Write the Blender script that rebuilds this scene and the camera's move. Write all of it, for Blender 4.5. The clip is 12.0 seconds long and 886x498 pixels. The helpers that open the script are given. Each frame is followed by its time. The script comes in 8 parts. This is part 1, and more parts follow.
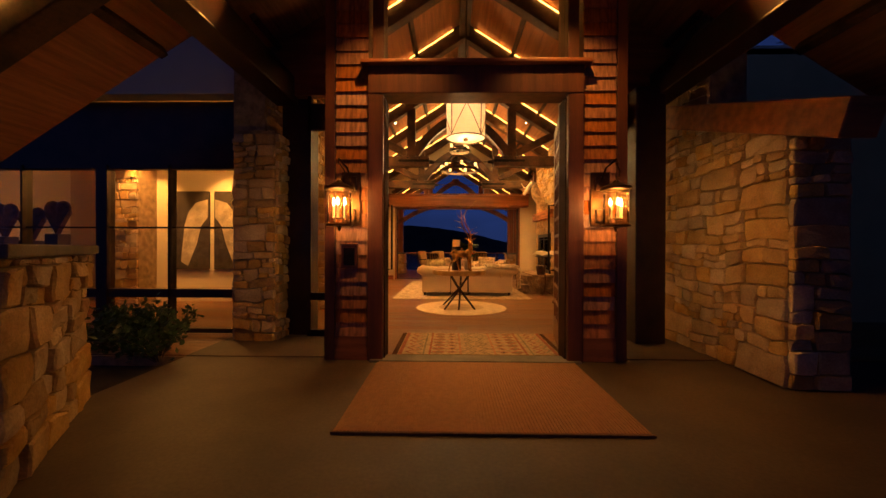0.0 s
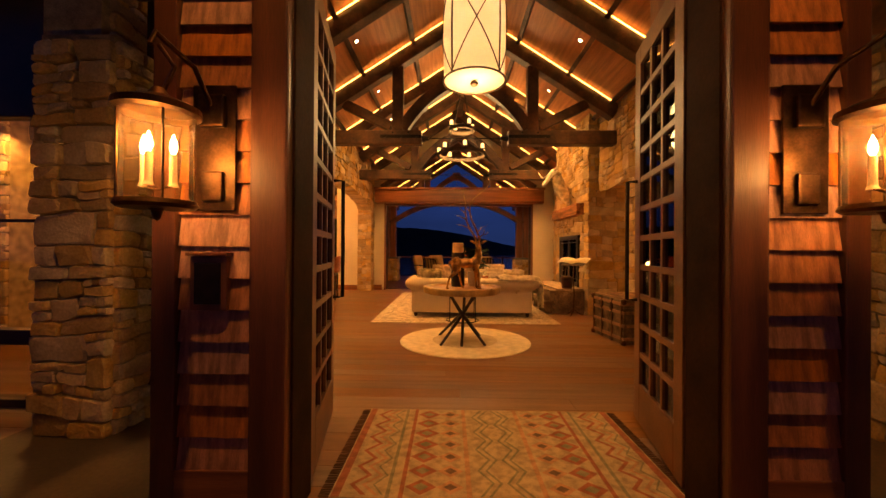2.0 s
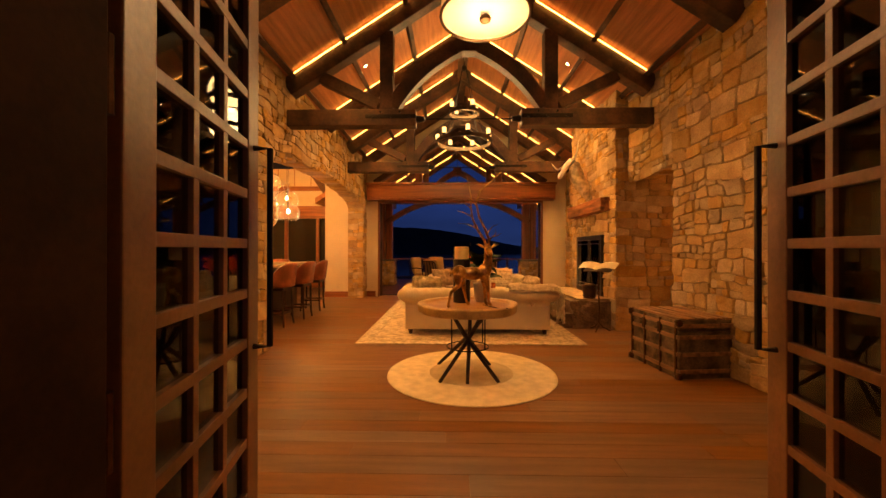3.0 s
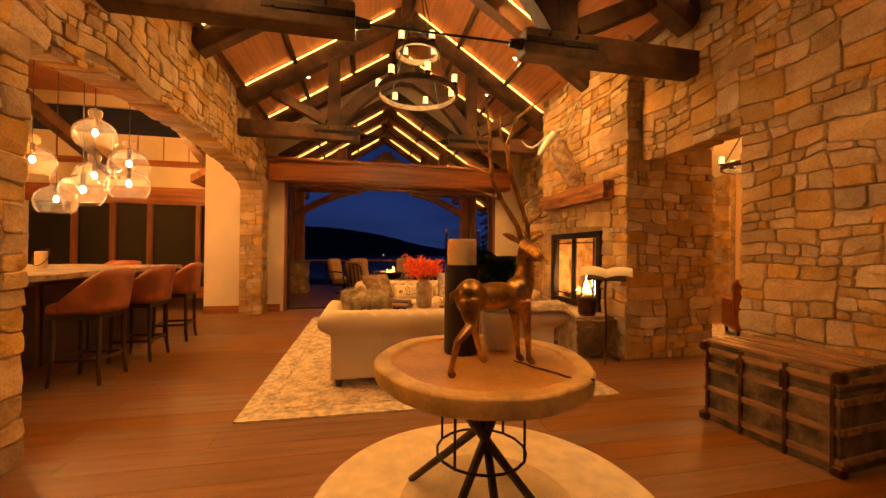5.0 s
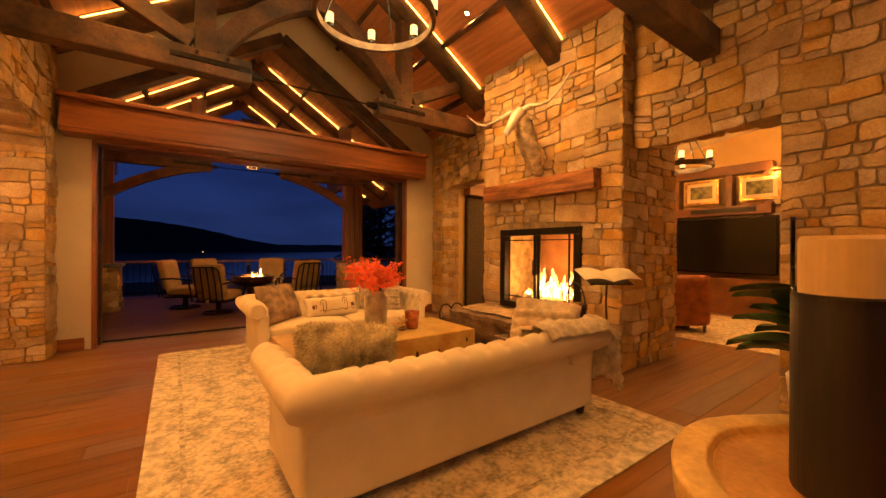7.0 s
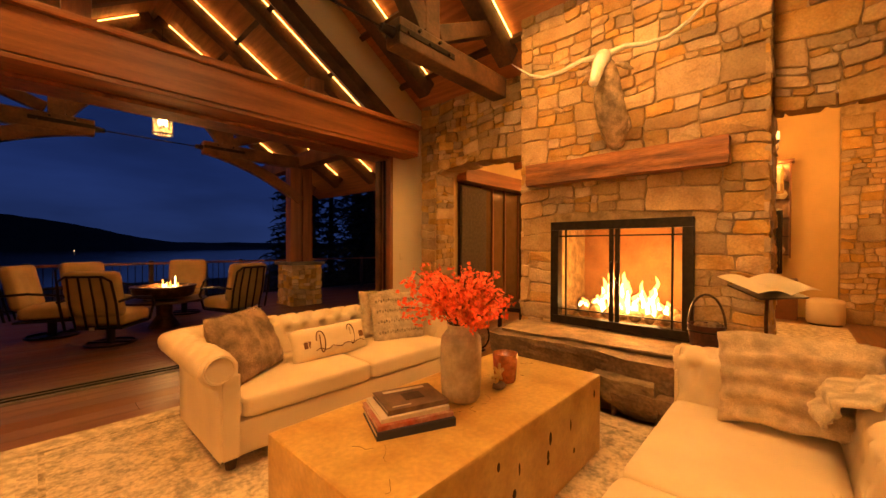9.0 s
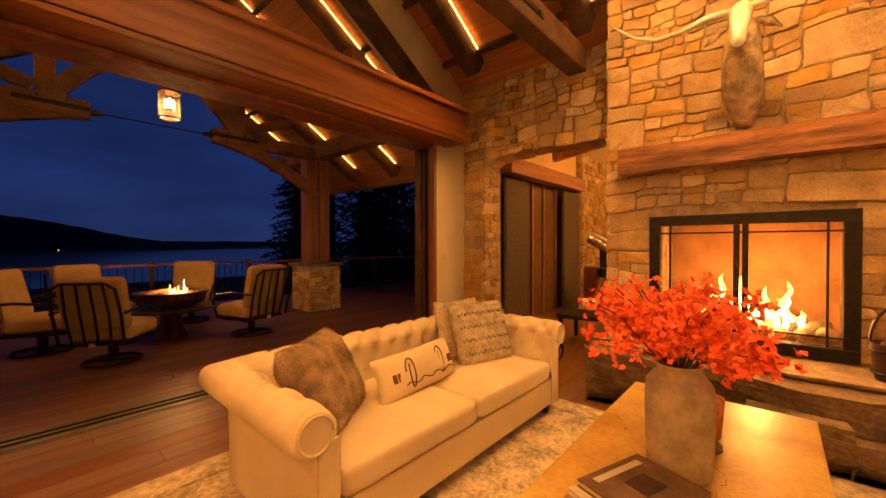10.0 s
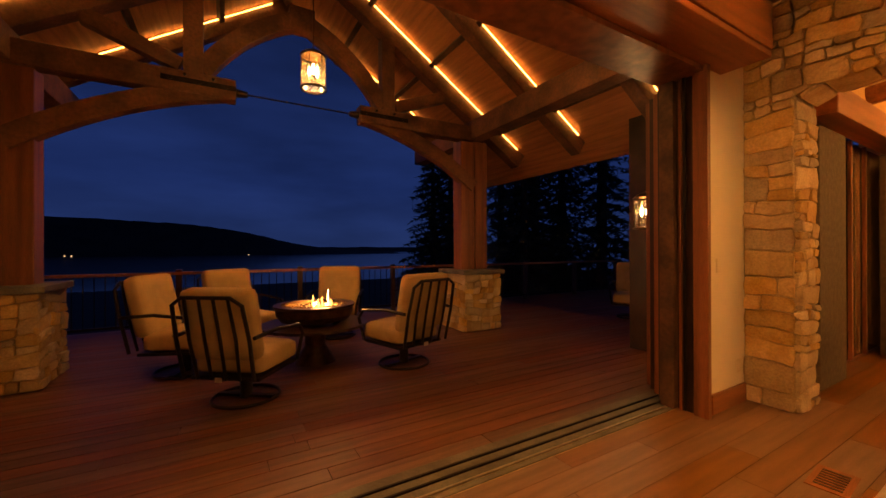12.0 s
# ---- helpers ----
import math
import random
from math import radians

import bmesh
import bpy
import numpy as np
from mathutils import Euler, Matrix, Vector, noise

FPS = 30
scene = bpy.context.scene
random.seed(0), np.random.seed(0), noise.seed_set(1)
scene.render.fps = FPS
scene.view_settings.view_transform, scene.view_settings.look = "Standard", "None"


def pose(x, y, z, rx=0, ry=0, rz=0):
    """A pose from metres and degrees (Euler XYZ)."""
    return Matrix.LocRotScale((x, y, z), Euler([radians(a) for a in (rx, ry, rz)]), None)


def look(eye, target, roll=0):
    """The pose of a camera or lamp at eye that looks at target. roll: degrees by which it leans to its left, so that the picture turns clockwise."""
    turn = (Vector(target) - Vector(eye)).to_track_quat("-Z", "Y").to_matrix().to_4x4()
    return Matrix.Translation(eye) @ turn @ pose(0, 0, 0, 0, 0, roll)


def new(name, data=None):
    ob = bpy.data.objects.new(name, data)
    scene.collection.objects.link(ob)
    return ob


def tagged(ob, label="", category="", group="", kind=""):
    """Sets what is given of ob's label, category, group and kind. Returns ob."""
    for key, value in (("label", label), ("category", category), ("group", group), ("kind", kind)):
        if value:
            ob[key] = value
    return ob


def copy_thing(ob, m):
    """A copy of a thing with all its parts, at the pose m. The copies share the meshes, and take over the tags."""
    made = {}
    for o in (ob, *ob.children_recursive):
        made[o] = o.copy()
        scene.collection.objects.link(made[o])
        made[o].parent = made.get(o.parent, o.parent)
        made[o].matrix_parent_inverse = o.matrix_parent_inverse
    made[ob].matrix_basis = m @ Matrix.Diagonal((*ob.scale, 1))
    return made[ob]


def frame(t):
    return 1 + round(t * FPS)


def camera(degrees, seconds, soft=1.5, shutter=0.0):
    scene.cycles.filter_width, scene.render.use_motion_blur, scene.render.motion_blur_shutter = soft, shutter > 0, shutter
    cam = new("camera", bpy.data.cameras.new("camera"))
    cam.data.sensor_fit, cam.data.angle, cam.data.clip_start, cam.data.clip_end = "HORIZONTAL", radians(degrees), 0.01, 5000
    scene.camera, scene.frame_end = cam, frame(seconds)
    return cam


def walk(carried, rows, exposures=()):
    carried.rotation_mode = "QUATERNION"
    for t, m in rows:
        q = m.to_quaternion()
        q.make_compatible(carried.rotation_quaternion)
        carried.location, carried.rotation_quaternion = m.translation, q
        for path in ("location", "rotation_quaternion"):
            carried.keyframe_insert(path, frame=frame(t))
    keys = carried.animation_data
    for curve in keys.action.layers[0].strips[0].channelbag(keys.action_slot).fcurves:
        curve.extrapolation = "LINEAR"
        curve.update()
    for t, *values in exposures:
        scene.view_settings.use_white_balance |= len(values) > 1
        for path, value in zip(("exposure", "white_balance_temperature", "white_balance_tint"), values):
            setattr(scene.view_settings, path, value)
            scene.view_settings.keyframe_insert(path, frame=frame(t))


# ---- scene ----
cam = camera(99.3, 12.0)
PATH = [
    (0, (0.06, -0.138, 1.222), (0.024, 1.862, 1.217), 0.2),
    (0.5, (0.065, 0.438, 1.236), (0.03, 2.438, 1.23), 0.2),
    (1, (0.07, 1.034, 1.238), (0.034, 3.034, 1.233), 0.3),
    (1.5, (0.074, 1.636, 1.224), (0.038, 3.636, 1.228), 0.3),
    (2, (0.079, 2.216, 1.284), (0.042, 4.216, 1.292), 0.4),
    (2.5, (0.063, 2.793, 1.329), (0.027, 4.793, 1.344), 0.4),
    (2.7, (0.075, 3.04, 1.354), (0.032, 5.039, 1.36), 0.1),
    (4.3, (-0.131, 5.008, 1.363), (-0.043, 7.006, 1.369), 0.7),
    (4.5, (-0.198, 5.202, 1.355), (-0.029, 7.195, 1.365), 0.7),
    (5, (-0.345, 5.698, 1.328), (0.063, 7.656, 1.342), 0.6),
    (5.5, (-0.535, 6.16, 1.335), (0.096, 8.058, 1.35), 0.5),
    (6, (-0.742, 6.618, 1.342), (0.085, 8.439, 1.354), 0.4),
    (6.5, (-0.992, 7.091, 1.37), (0.03, 8.81, 1.368), 0.3),
    (7, (-1.141, 7.596, 1.363), (0.017, 9.226, 1.36), 0.3),
    (8.8, (-1.067, 9.477, 1.355), (0.384, 10.853, 1.351), 0.2),
    (9, (-1.117, 9.705, 1.373), (0.352, 11.062, 1.357), 0.1),
    (9.5, (-1.151, 10.231, 1.39), (0.338, 11.565, 1.367), -0.0),
    (10, (-1.151, 10.788, 1.388), (0.346, 12.114, 1.362), -0.1),
    (10.5, (-1.101, 11.329, 1.377), (0.395, 12.656, 1.348), -0.1),
    (11, (-1.023, 11.857, 1.393), (0.394, 13.267, 1.356), -0.5),
    (11.5, (-0.778, 12.356, 1.392), (0.44, 13.943, 1.369), -0.2),
    (12, (-0.572, 12.848, 1.34), (0.432, 14.578, 1.343), -0.2),
]
walk(cam, [(t, look(eye, target, roll)) for t, eye, target, roll in PATH])

# ---- world and large lights ----
XC, HALF = 0.335, 2.715          # ridge line and half width of the great room
XL, XR = XC - HALF, XC + HALF    # stone faces of its two long walls
XE = 3.40                        # stone face past the chimney, standing back
SLOPE, EAVE = 0.645, 3.95        # pitch of the ceiling, its height at the walls
YD, YF = 4.3, 14.4               # inner faces of the entrance wall and the lake wall
WARM = (1.0, 0.415, 0.084)

world = bpy.data.worlds.new("dusk")
world.use_nodes = True
scene.world = world
wn, wl = world.node_tree.nodes, world.node_tree.links
# evening sky: a clear blue that deepens upwards
tc = wn.new("ShaderNodeTexCoord")
sep = wn.new("ShaderNodeSeparateXYZ")
ramp = wn.new("ShaderNodeValToRGB")
wl.new(tc.outputs["Generated"], sep.inputs[0])
wl.new(sep.outputs["Z"], ramp.inputs[0])
ramp.color_ramp.elements[0].position, ramp.color_ramp.elements[0].color = 0.0, (0.0072, 0.0143, 0.054, 1)
ramp.color_ramp.elements[1].position, ramp.color_ramp.elements[1].color = 0.55, (0.0032, 0.0065, 0.028, 1)
mid = ramp.color_ramp.elements.new(0.16)
mid.color = (0.0056, 0.0124, 0.056, 1)
cloud = wn.new("ShaderNodeTexNoise")
cloud.inputs["Scale"].default_value, cloud.inputs["Detail"].default_value = 3.0, 4
stretch_ = wn.new("ShaderNodeMapping")
stretch_.inputs["Scale"].default_value = (1, 1, 4)
wl.new(tc.outputs["Generated"], stretch_.inputs[0]), wl.new(stretch_.outputs[0], cloud.inputs["Vector"])
veil = wn.new("ShaderNodeMapRange")
veil.inputs["From Min"].default_value, veil.inputs["From Max"].default_value = 0.3, 0.7
veil.inputs["To Min"].default_value, veil.inputs["To Max"].default_value = 0.75, 1.25
wl.new(cloud.outputs["Fac"], veil.inputs["Value"])
tone = wn.new("ShaderNodeMix")
tone.data_type, tone.blend_type = "RGBA", "MULTIPLY"
tone.inputs["Factor"].default_value = 1.0
wl.new(ramp.outputs["Color"], tone.inputs["A"]), wl.new(veil.outputs["Result"], tone.inputs["B"])
wl.new(tone.outputs["Result"], wn["Background"].inputs[0])
wn["Background"].inputs[1].default_value = 1.0
scene.view_settings.exposure = 0.92


def lamp(kind, at, power, colour=WARM, radius=0.05, aim=None, spot=80, blend=0.6):
    data = bpy.data.lights.new("lamp_light", kind)
    data.energy, data.color = power, colour
    if kind == "SPOT":
        data.spot_size, data.spot_blend = radians(spot), blend
    data.shadow_soft_size = radius
    ob = new("lamp_light", data)
    ob.matrix_world = look(at, aim) if aim else pose(*at)
    return ob


def roof(x):
    return EAVE + SLOPE * (HALF - abs(x - XC))


# downlights of the great room: place and aim
DOWNLIGHTS = [(XC + s * dx, y) for y in (6.3, 8.1, 9.95, 11.6, 13.1) for s in (-1, 1) for dx in (1.75,)]
for x, y in DOWNLIGHTS:
    lamp("SPOT", (x, y, roof(x) - 0.06), 125 if y > 13 else (60 if x > XC and y < 10 else 104), aim=(x + 0.25 * (x - XC), y, 0), spot=115, blend=0.9, radius=0.05)
# accent spots that wash the chimney breast
for y, watts in ((10.5, 120), (11.45, 165)):
    lamp("SPOT", (1.35, y, roof(1.35) - 0.08), watts, aim=(2.85, y, 2.7), spot=62, blend=0.8, radius=0.03)
# entrance porch: downlights over the two piers and the mat
for x, over in ((-1.02, -0.42), (1.69, 1.09)):
    lamp("SPOT", (over, 3.1, 4.3), 96, aim=(x, 3.95, 0.6), spot=76, blend=0.9, radius=0.04)
# added fill: two upward spots without fixtures, washing the boarded porch ceiling
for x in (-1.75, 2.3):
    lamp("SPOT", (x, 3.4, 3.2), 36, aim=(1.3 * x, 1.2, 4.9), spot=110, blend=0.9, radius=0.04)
lamp("SPOT", (XC, 1.9, 5.2), 13, aim=(XC + 0.2, 2.0, 0), spot=78, blend=0.9, radius=0.05)
# rooms beyond the arches, seen through openings
lamp("POINT", (-5.0, 11.0, 3.0), 270, radius=0.25)
lamp("POINT", (-4.6, 15.2, 3.1), 50, radius=0.2)
lamp("POINT", (5.9, 11.4, 2.9), 115, radius=0.25)
lamp("POINT", (6.6, 9.0, 2.9), 52, radius=0.25)
lamp("POINT", (-4.6, 6.6, 2.6), 55, radius=0.2)

# ---- materials ----
def material(name, colour, rough=0.6, metal=0.0, vary=0.25, scale=6.0, fine=60.0, bump=0.15, island="", stretch=(1, 1, 1), tint=None, emit=0.0, spec=0.5, coarse_bump=0.0, vspread=0.3):
    """Two noises, broad and fine, shift the colour; island: 'object' or 'island' gives each piece its own tone."""
    m = bpy.data.materials.new(name)
    m.use_nodes = True
    n, l = m.node_tree.nodes, m.node_tree.links
    b = n["Principled BSDF"]
    b.inputs["Roughness"].default_value, b.inputs["Metallic"].default_value = rough, metal
    b.inputs["Specular IOR Level"].default_value = spec
    co = n.new("ShaderNodeTexCoord")
    mp = n.new("ShaderNodeMapping")
    mp.inputs["Scale"].default_value = stretch
    geo = n.new("ShaderNodeNewGeometry")
    l.new(geo.outputs["Position"] if island else co.outputs["Object"], mp.inputs[0])
    broad, small = n.new("ShaderNodeTexNoise"), n.new("ShaderNodeTexNoise")
    broad.inputs["Scale"].default_value, small.inputs["Scale"].default_value = scale, fine
    broad.inputs["Detail"].default_value, small.inputs["Detail"].default_value = 5, 3
    l.new(mp.outputs[0], broad.inputs["Vector"]), l.new(mp.outputs[0], small.inputs["Vector"])
    mix = n.new("ShaderNodeMix")
    mix.data_type = "RGBA"
    second = tint or tuple(c * (1 - vary * 1.6) for c in colour)
    mix.inputs["A"].default_value, mix.inputs["B"].default_value = (*colour, 1), (*second, 1)
    ramp = n.new("ShaderNodeMapRange")
    ramp.inputs["From Min"].default_value, ramp.inputs["From Max"].default_value = 0.35, 0.65
    l.new(broad.outputs["Fac"], ramp.inputs["Value"])
    l.new(ramp.outputs["Result"], mix.inputs["Factor"])
    hsv = n.new("ShaderNodeHueSaturation")
    l.new(mix.outputs["Result"], hsv.inputs["Color"])
    val = n.new("ShaderNodeMapRange")
    val.inputs["From Min"].default_value, val.inputs["From Max"].default_value = 0.3, 0.7
    val.inputs["To Min"].default_value, val.inputs["To Max"].default_value = 1 - vary * 0.6, 1 + vary * 0.4
    l.new(small.outputs["Fac"], val.inputs["Value"])
    if island:
        if island == "object":
            rnd = n.new("ShaderNodeObjectInfo").outputs["Random"]
        else:
            rnd = geo.outputs["Random Per Island"]
        mul = n.new("ShaderNodeMapRange")
        mul.inputs["To Min"].default_value, mul.inputs["To Max"].default_value = 1 - vspread, 1 + vspread
        l.new(rnd, mul.inputs["Value"])
        both = n.new("ShaderNodeMath")
        both.operation = "MULTIPLY"
        l.new(val.outputs["Result"], both.inputs[0]), l.new(mul.outputs["Result"], both.inputs[1])
        l.new(both.outputs[0], hsv.inputs["Value"])
        sat = n.new("ShaderNodeMath")
        sat.operation = "MULTIPLY_ADD"
        frac = n.new("ShaderNodeMath")
        frac.operation = "FRACT"
        times = n.new("ShaderNodeMath")
        times.operation = "MULTIPLY"
        times.inputs[1].default_value = 7.31
        l.new(rnd, times.inputs[0]), l.new(times.outputs[0], frac.inputs[0])
        sat.inputs[1].default_value, sat.inputs[2].default_value = 0.5, 0.75
        l.new(frac.outputs[0], sat.inputs[0]), l.new(sat.outputs[0], hsv.inputs["Saturation"])
    else:
        l.new(val.outputs["Result"], hsv.inputs["Value"])
    l.new(hsv.outputs[0], b.inputs["Base Color"])
    if bump or coarse_bump:
        bp = n.new("ShaderNodeBump")
        bp.inputs["Strength"].default_value, bp.inputs["Distance"].default_value = max(bump, coarse_bump), 0.01 if not coarse_bump else 0.03
        l.new((broad if coarse_bump else small).outputs["Fac"], bp.inputs["Height"])
        l.new(bp.outputs[0], b.inputs["Normal"])
    if emit:
        b.inputs["Emission Color"].default_value, b.inputs["Emission Strength"].default_value = (*colour, 1), emit
    return m


def glow(name, colour, strength):
    m = bpy.data.materials.new(name)
    m.use_nodes = True
    n, l = m.node_tree.nodes, m.node_tree.links
    n.remove(n["Principled BSDF"])
    e = n.new("ShaderNodeEmission")
    e.inputs[0].default_value, e.inputs[1].default_value = (*colour, 1), strength
    l.new(e.outputs[0], n["Material Output"].inputs[0])
    return m


def clear_glass(name, tint=(1, 1, 1), gloss=0.12, rough=0.02):
    """A thin pane: mostly see-through, with a mirror part that grows at grazing angles."""
    m = bpy.data.materials.new(name)
    m.use_nodes = True
    n, l = m.node_tree.nodes, m.node_tree.links
    n.remove(n["Principled BSDF"])
    t, g, mix, f = (n.new("ShaderNode" + k) for k in ("BsdfTransparent", "BsdfGlossy", "MixShader", "LayerWeight"))
    t.inputs[0].default_value = (*tint, 1)
    g.inputs["Roughness"].default_value = rough
    f.inputs[0].default_value = gloss
    l.new(f.outputs["Fresnel"], mix.inputs[0]), l.new(t.outputs[0], mix.inputs[1]), l.new(g.outputs[0], mix.inputs[2])
    l.new(mix.outputs[0], n["Material Output"].inputs[0])
    return m


def seeded(m, amount, colour):
    """Bubbles and dust in the glass that catch the lamp's light."""
    n, l = m.node_tree.nodes, m.node_tree.links
    was = n["Mix Shader"]
    mix, tl = n.new("ShaderNodeMixShader"), n.new("ShaderNodeBsdfTranslucent")
    tl.inputs[0].default_value = (*colour, 1)
    mix.inputs[0].default_value = amount
    l.new(was.outputs[0], mix.inputs[1]), l.new(tl.outputs[0], mix.inputs[2]), l.new(mix.outputs[0], n["Material Output"].inputs[0])
    return m


STONE = material("ledge_stone", (0.52, 0.36, 0.17), 0.85, vary=0.32, scale=5, fine=55, bump=0.42, island="object", vspread=0.27, tint=(0.39, 0.245, 0.10))
STONE_REST = material("ledge_stone_field", (0.52, 0.36, 0.17), 0.85, vary=0.32, scale=5, fine=55, bump=0.42, island="island", vspread=0.27, tint=(0.39, 0.245, 0.10))
MORTAR = material("mortar", (0.46, 0.325, 0.165), 0.95, vary=0.3, scale=9, fine=90, bump=0.4)
PLASTER = material("plaster", (0.70, 0.60, 0.42), 0.9, vary=0.06, scale=1.5, fine=160, bump=0.06)
OCHRE = material("ochre_plaster", (0.70, 0.48, 0.20), 0.9, vary=0.08, scale=1.5, fine=160, bump=0.05)
CEILING = material("cedar_ceiling", (0.50, 0.20, 0.065), 0.6, vary=0.22, scale=3.0, fine=30, bump=0.08, stretch=(6, 0.35, 6))
TIMBER = material("dark_timber", (0.118, 0.056, 0.022), 0.6, vary=0.45, scale=3.0, fine=28, bump=0.3, stretch=(1, 1, 1))
FIR = material("stained_fir", (0.36, 0.125, 0.035), 0.42, vary=0.3, scale=2.2, fine=40, bump=0.12, stretch=(0.35, 5, 5))
FIR_UP = material("stained_fir_upright", (0.27, 0.095, 0.03), 0.42, vary=0.3, scale=2.2, fine=40, bump=0.12, stretch=(5, 5, 0.35))
FRAMEW = material("dark_door_frame", (0.15, 0.052, 0.018), 0.42, vary=0.3, scale=2.2, fine=40, bump=0.12, stretch=(5, 5, 0.35))
# near-black that stands in for shade on the inner jamb faces
JAMB_SHADE = material("shaded_jamb", (0.045, 0.017, 0.006), 0.85, vary=0.3, scale=4, fine=50, bump=0.1, spec=0.15)
PORCHW = material("porch_timber", (0.19, 0.078, 0.028), 0.6, vary=0.4, scale=3.0, fine=28, bump=0.3)
SHINGLE = material("cedar_shingle", (0.52, 0.20, 0.065), 0.75, vary=0.35, scale=4, fine=45, bump=0.3, island="object", stretch=(8, 8, 0.6), vspread=0.15)
OAK = material("oak_plank", (0.225, 0.106, 0.041), 0.42, vary=0.2, scale=2.4, fine=30, bump=0.12, island="object", stretch=(0.6, 7, 7), vspread=0.13)
OAK_REST = material("oak_plank_field", (0.225, 0.106, 0.041), 0.42, vary=0.2, scale=2.4, fine=30, bump=0.12, island="island", stretch=(0.6, 7, 7), vspread=0.13)
DECK = material("deck_board", (0.155, 0.056, 0.024), 0.5, vary=0.3, scale=2.4, fine=30, bump=0.1, island="object", stretch=(0.5, 7, 7), vspread=0.2)
CONCRETE = material("porch_concrete", (0.105, 0.072, 0.04), 0.6, vary=0.3, scale=1.2, fine=40, bump=0.1)
SLATE = material("bluestone_sill", (0.17, 0.15, 0.12), 0.65, vary=0.3, scale=3, fine=60, bump=0.2)
IRON = material("black_iron", (0.022, 0.016, 0.012), 0.45, 0.6, vary=0.3, scale=20, fine=120, bump=0.1)
BRONZE = material("aged_bronze", (0.12, 0.06, 0.025), 0.38, 0.9, vary=0.35, scale=12, fine=90, bump=0.08)
BRASS = material("rubbed_gold", (0.62, 0.34, 0.09), 0.3, 0.9, vary=0.45, scale=9, fine=60, bump=0.1)
LINEN = material("cream_linen", (0.70, 0.58, 0.39), 0.92, vary=0.08, scale=3, fine=420, bump=0.15)
CREAM_FUR = material("cream_fur", (0.72, 0.60, 0.42), 0.95, vary=0.25, scale=14, fine=180, bump=0.6)
TAUPE = material("taupe_velvet", (0.43, 0.29, 0.17), 0.85, vary=0.4, scale=9, fine=120, bump=0.3)
BLACKGLASS = material("dark_screen", (0.008, 0.007, 0.006), 0.12, vary=0.1, bump=0)
LEATHER = material("cognac_leather", (0.34, 0.095, 0.028), 0.38, vary=0.3, scale=7, fine=140, bump=0.2)
DARKWOOD = material("dark_walnut", (0.045, 0.02, 0.01), 0.4, vary=0.35, scale=4, fine=60, bump=0.1)
MAPLE = material("pale_slab_wood", (0.62, 0.42, 0.13), 0.3, vary=0.22, scale=3.2, fine=40, bump=0.06, tint=(0.42, 0.24, 0.06))
ROCK = material("hearth_rock", (0.12, 0.08, 0.05), 0.85, vary=0.5, scale=4, fine=35, bump=0.8, tint=(0.25, 0.17, 0.10))
MANTEL = material("mantel_wood", (0.44, 0.17, 0.05), 0.6, vary=0.45, scale=4, fine=35, bump=0.45, stretch=(3, 0.4, 3))
GLASS = clear_glass("window_glass", (0.9, 0.9, 0.9), 0.18)
WALLGLASS = seeded(clear_glass("lantern_glass", (0.95, 0.82, 0.6), 0.15), 0.035, (0.9, 0.55, 0.26))
SMOKE_GLASS = clear_glass("lamp_glass", (0.97, 0.92, 0.82), 0.1)
LED = glow("led_strip", (1.0, 0.42, 0.07), 8.0)
CANDLE = glow("candle_glow", (1.0, 0.52, 0.13), 2.2)
BULB = glow("bulb_glow", (1.0, 0.72, 0.35), 40.0)
SPOT = glow("downlight_glow", (1.0, 0.72, 0.36), 14.0)

# ---- building helpers ----
def part(name, bm, mat, parent=None, label="", smooth=False):
    me = bpy.data.meshes.new(name)
    if smooth:
        for f in bm.faces:
            f.smooth = True
    bm.to_mesh(me)
    bm.free()
    for m in (mat if isinstance(mat, (list, tuple)) else (mat,)):
        me.materials.append(m)
    ob = new(name, me)
    if parent:
        ob.parent = parent
    return tagged(ob, label)


def thing(name, at=(0, 0, 0), label="", category="", group="", rz=0, kind=""):
    ob = new(name)
    ob.empty_display_size = 0.1
    ob.matrix_basis = pose(*at, 0, 0, rz)
    return tagged(ob, label, category, group, kind)


def box(x0, x1, y0, y1, z0, z1, bevel=0.0, bm=None, m=None):
    own = bmesh.new()
    bmesh.ops.create_cube(own, size=1)
    for v in own.verts:
        v.co = Vector((x0 + (v.co.x + 0.5) * (x1 - x0), y0 + (v.co.y + 0.5) * (y1 - y0), z0 + (v.co.z + 0.5) * (z1 - z0)))
    if bevel:
        bmesh.ops.bevel(own, geom=own.edges[:], offset=bevel, segments=2, affect="EDGES", profile=0.6)
    if m:
        own.transform(m)
    return join(bm, own)


def join(bm, own):
    if bm is None:
        return own
    tmp = bpy.data.meshes.new("tmp")
    own.to_mesh(tmp)
    own.free()
    bm.from_mesh(tmp)
    bpy.data.meshes.remove(tmp)
    return bm


def beam(a, b, w, h, bevel=0.012, bm=None, up=(0, 0, 1)):
    """A squared timber from a to b, w wide and h high."""
    a, b = Vector(a), Vector(b)
    d = (b - a)
    length = d.length
    ax = d.normalized()
    side = ax.cross(Vector(up))
    side = side.normalized() if side.length > 1e-4 else Vector((1, 0, 0))
    top = side.cross(ax).normalized()
    m = Matrix((( *ax, 0), (*side, 0), (*top, 0), (0, 0, 0, 1))).transposed()
    m.translation = a
    return box(0, length, -w / 2, w / 2, -h / 2, h / 2, bevel, bm, m)


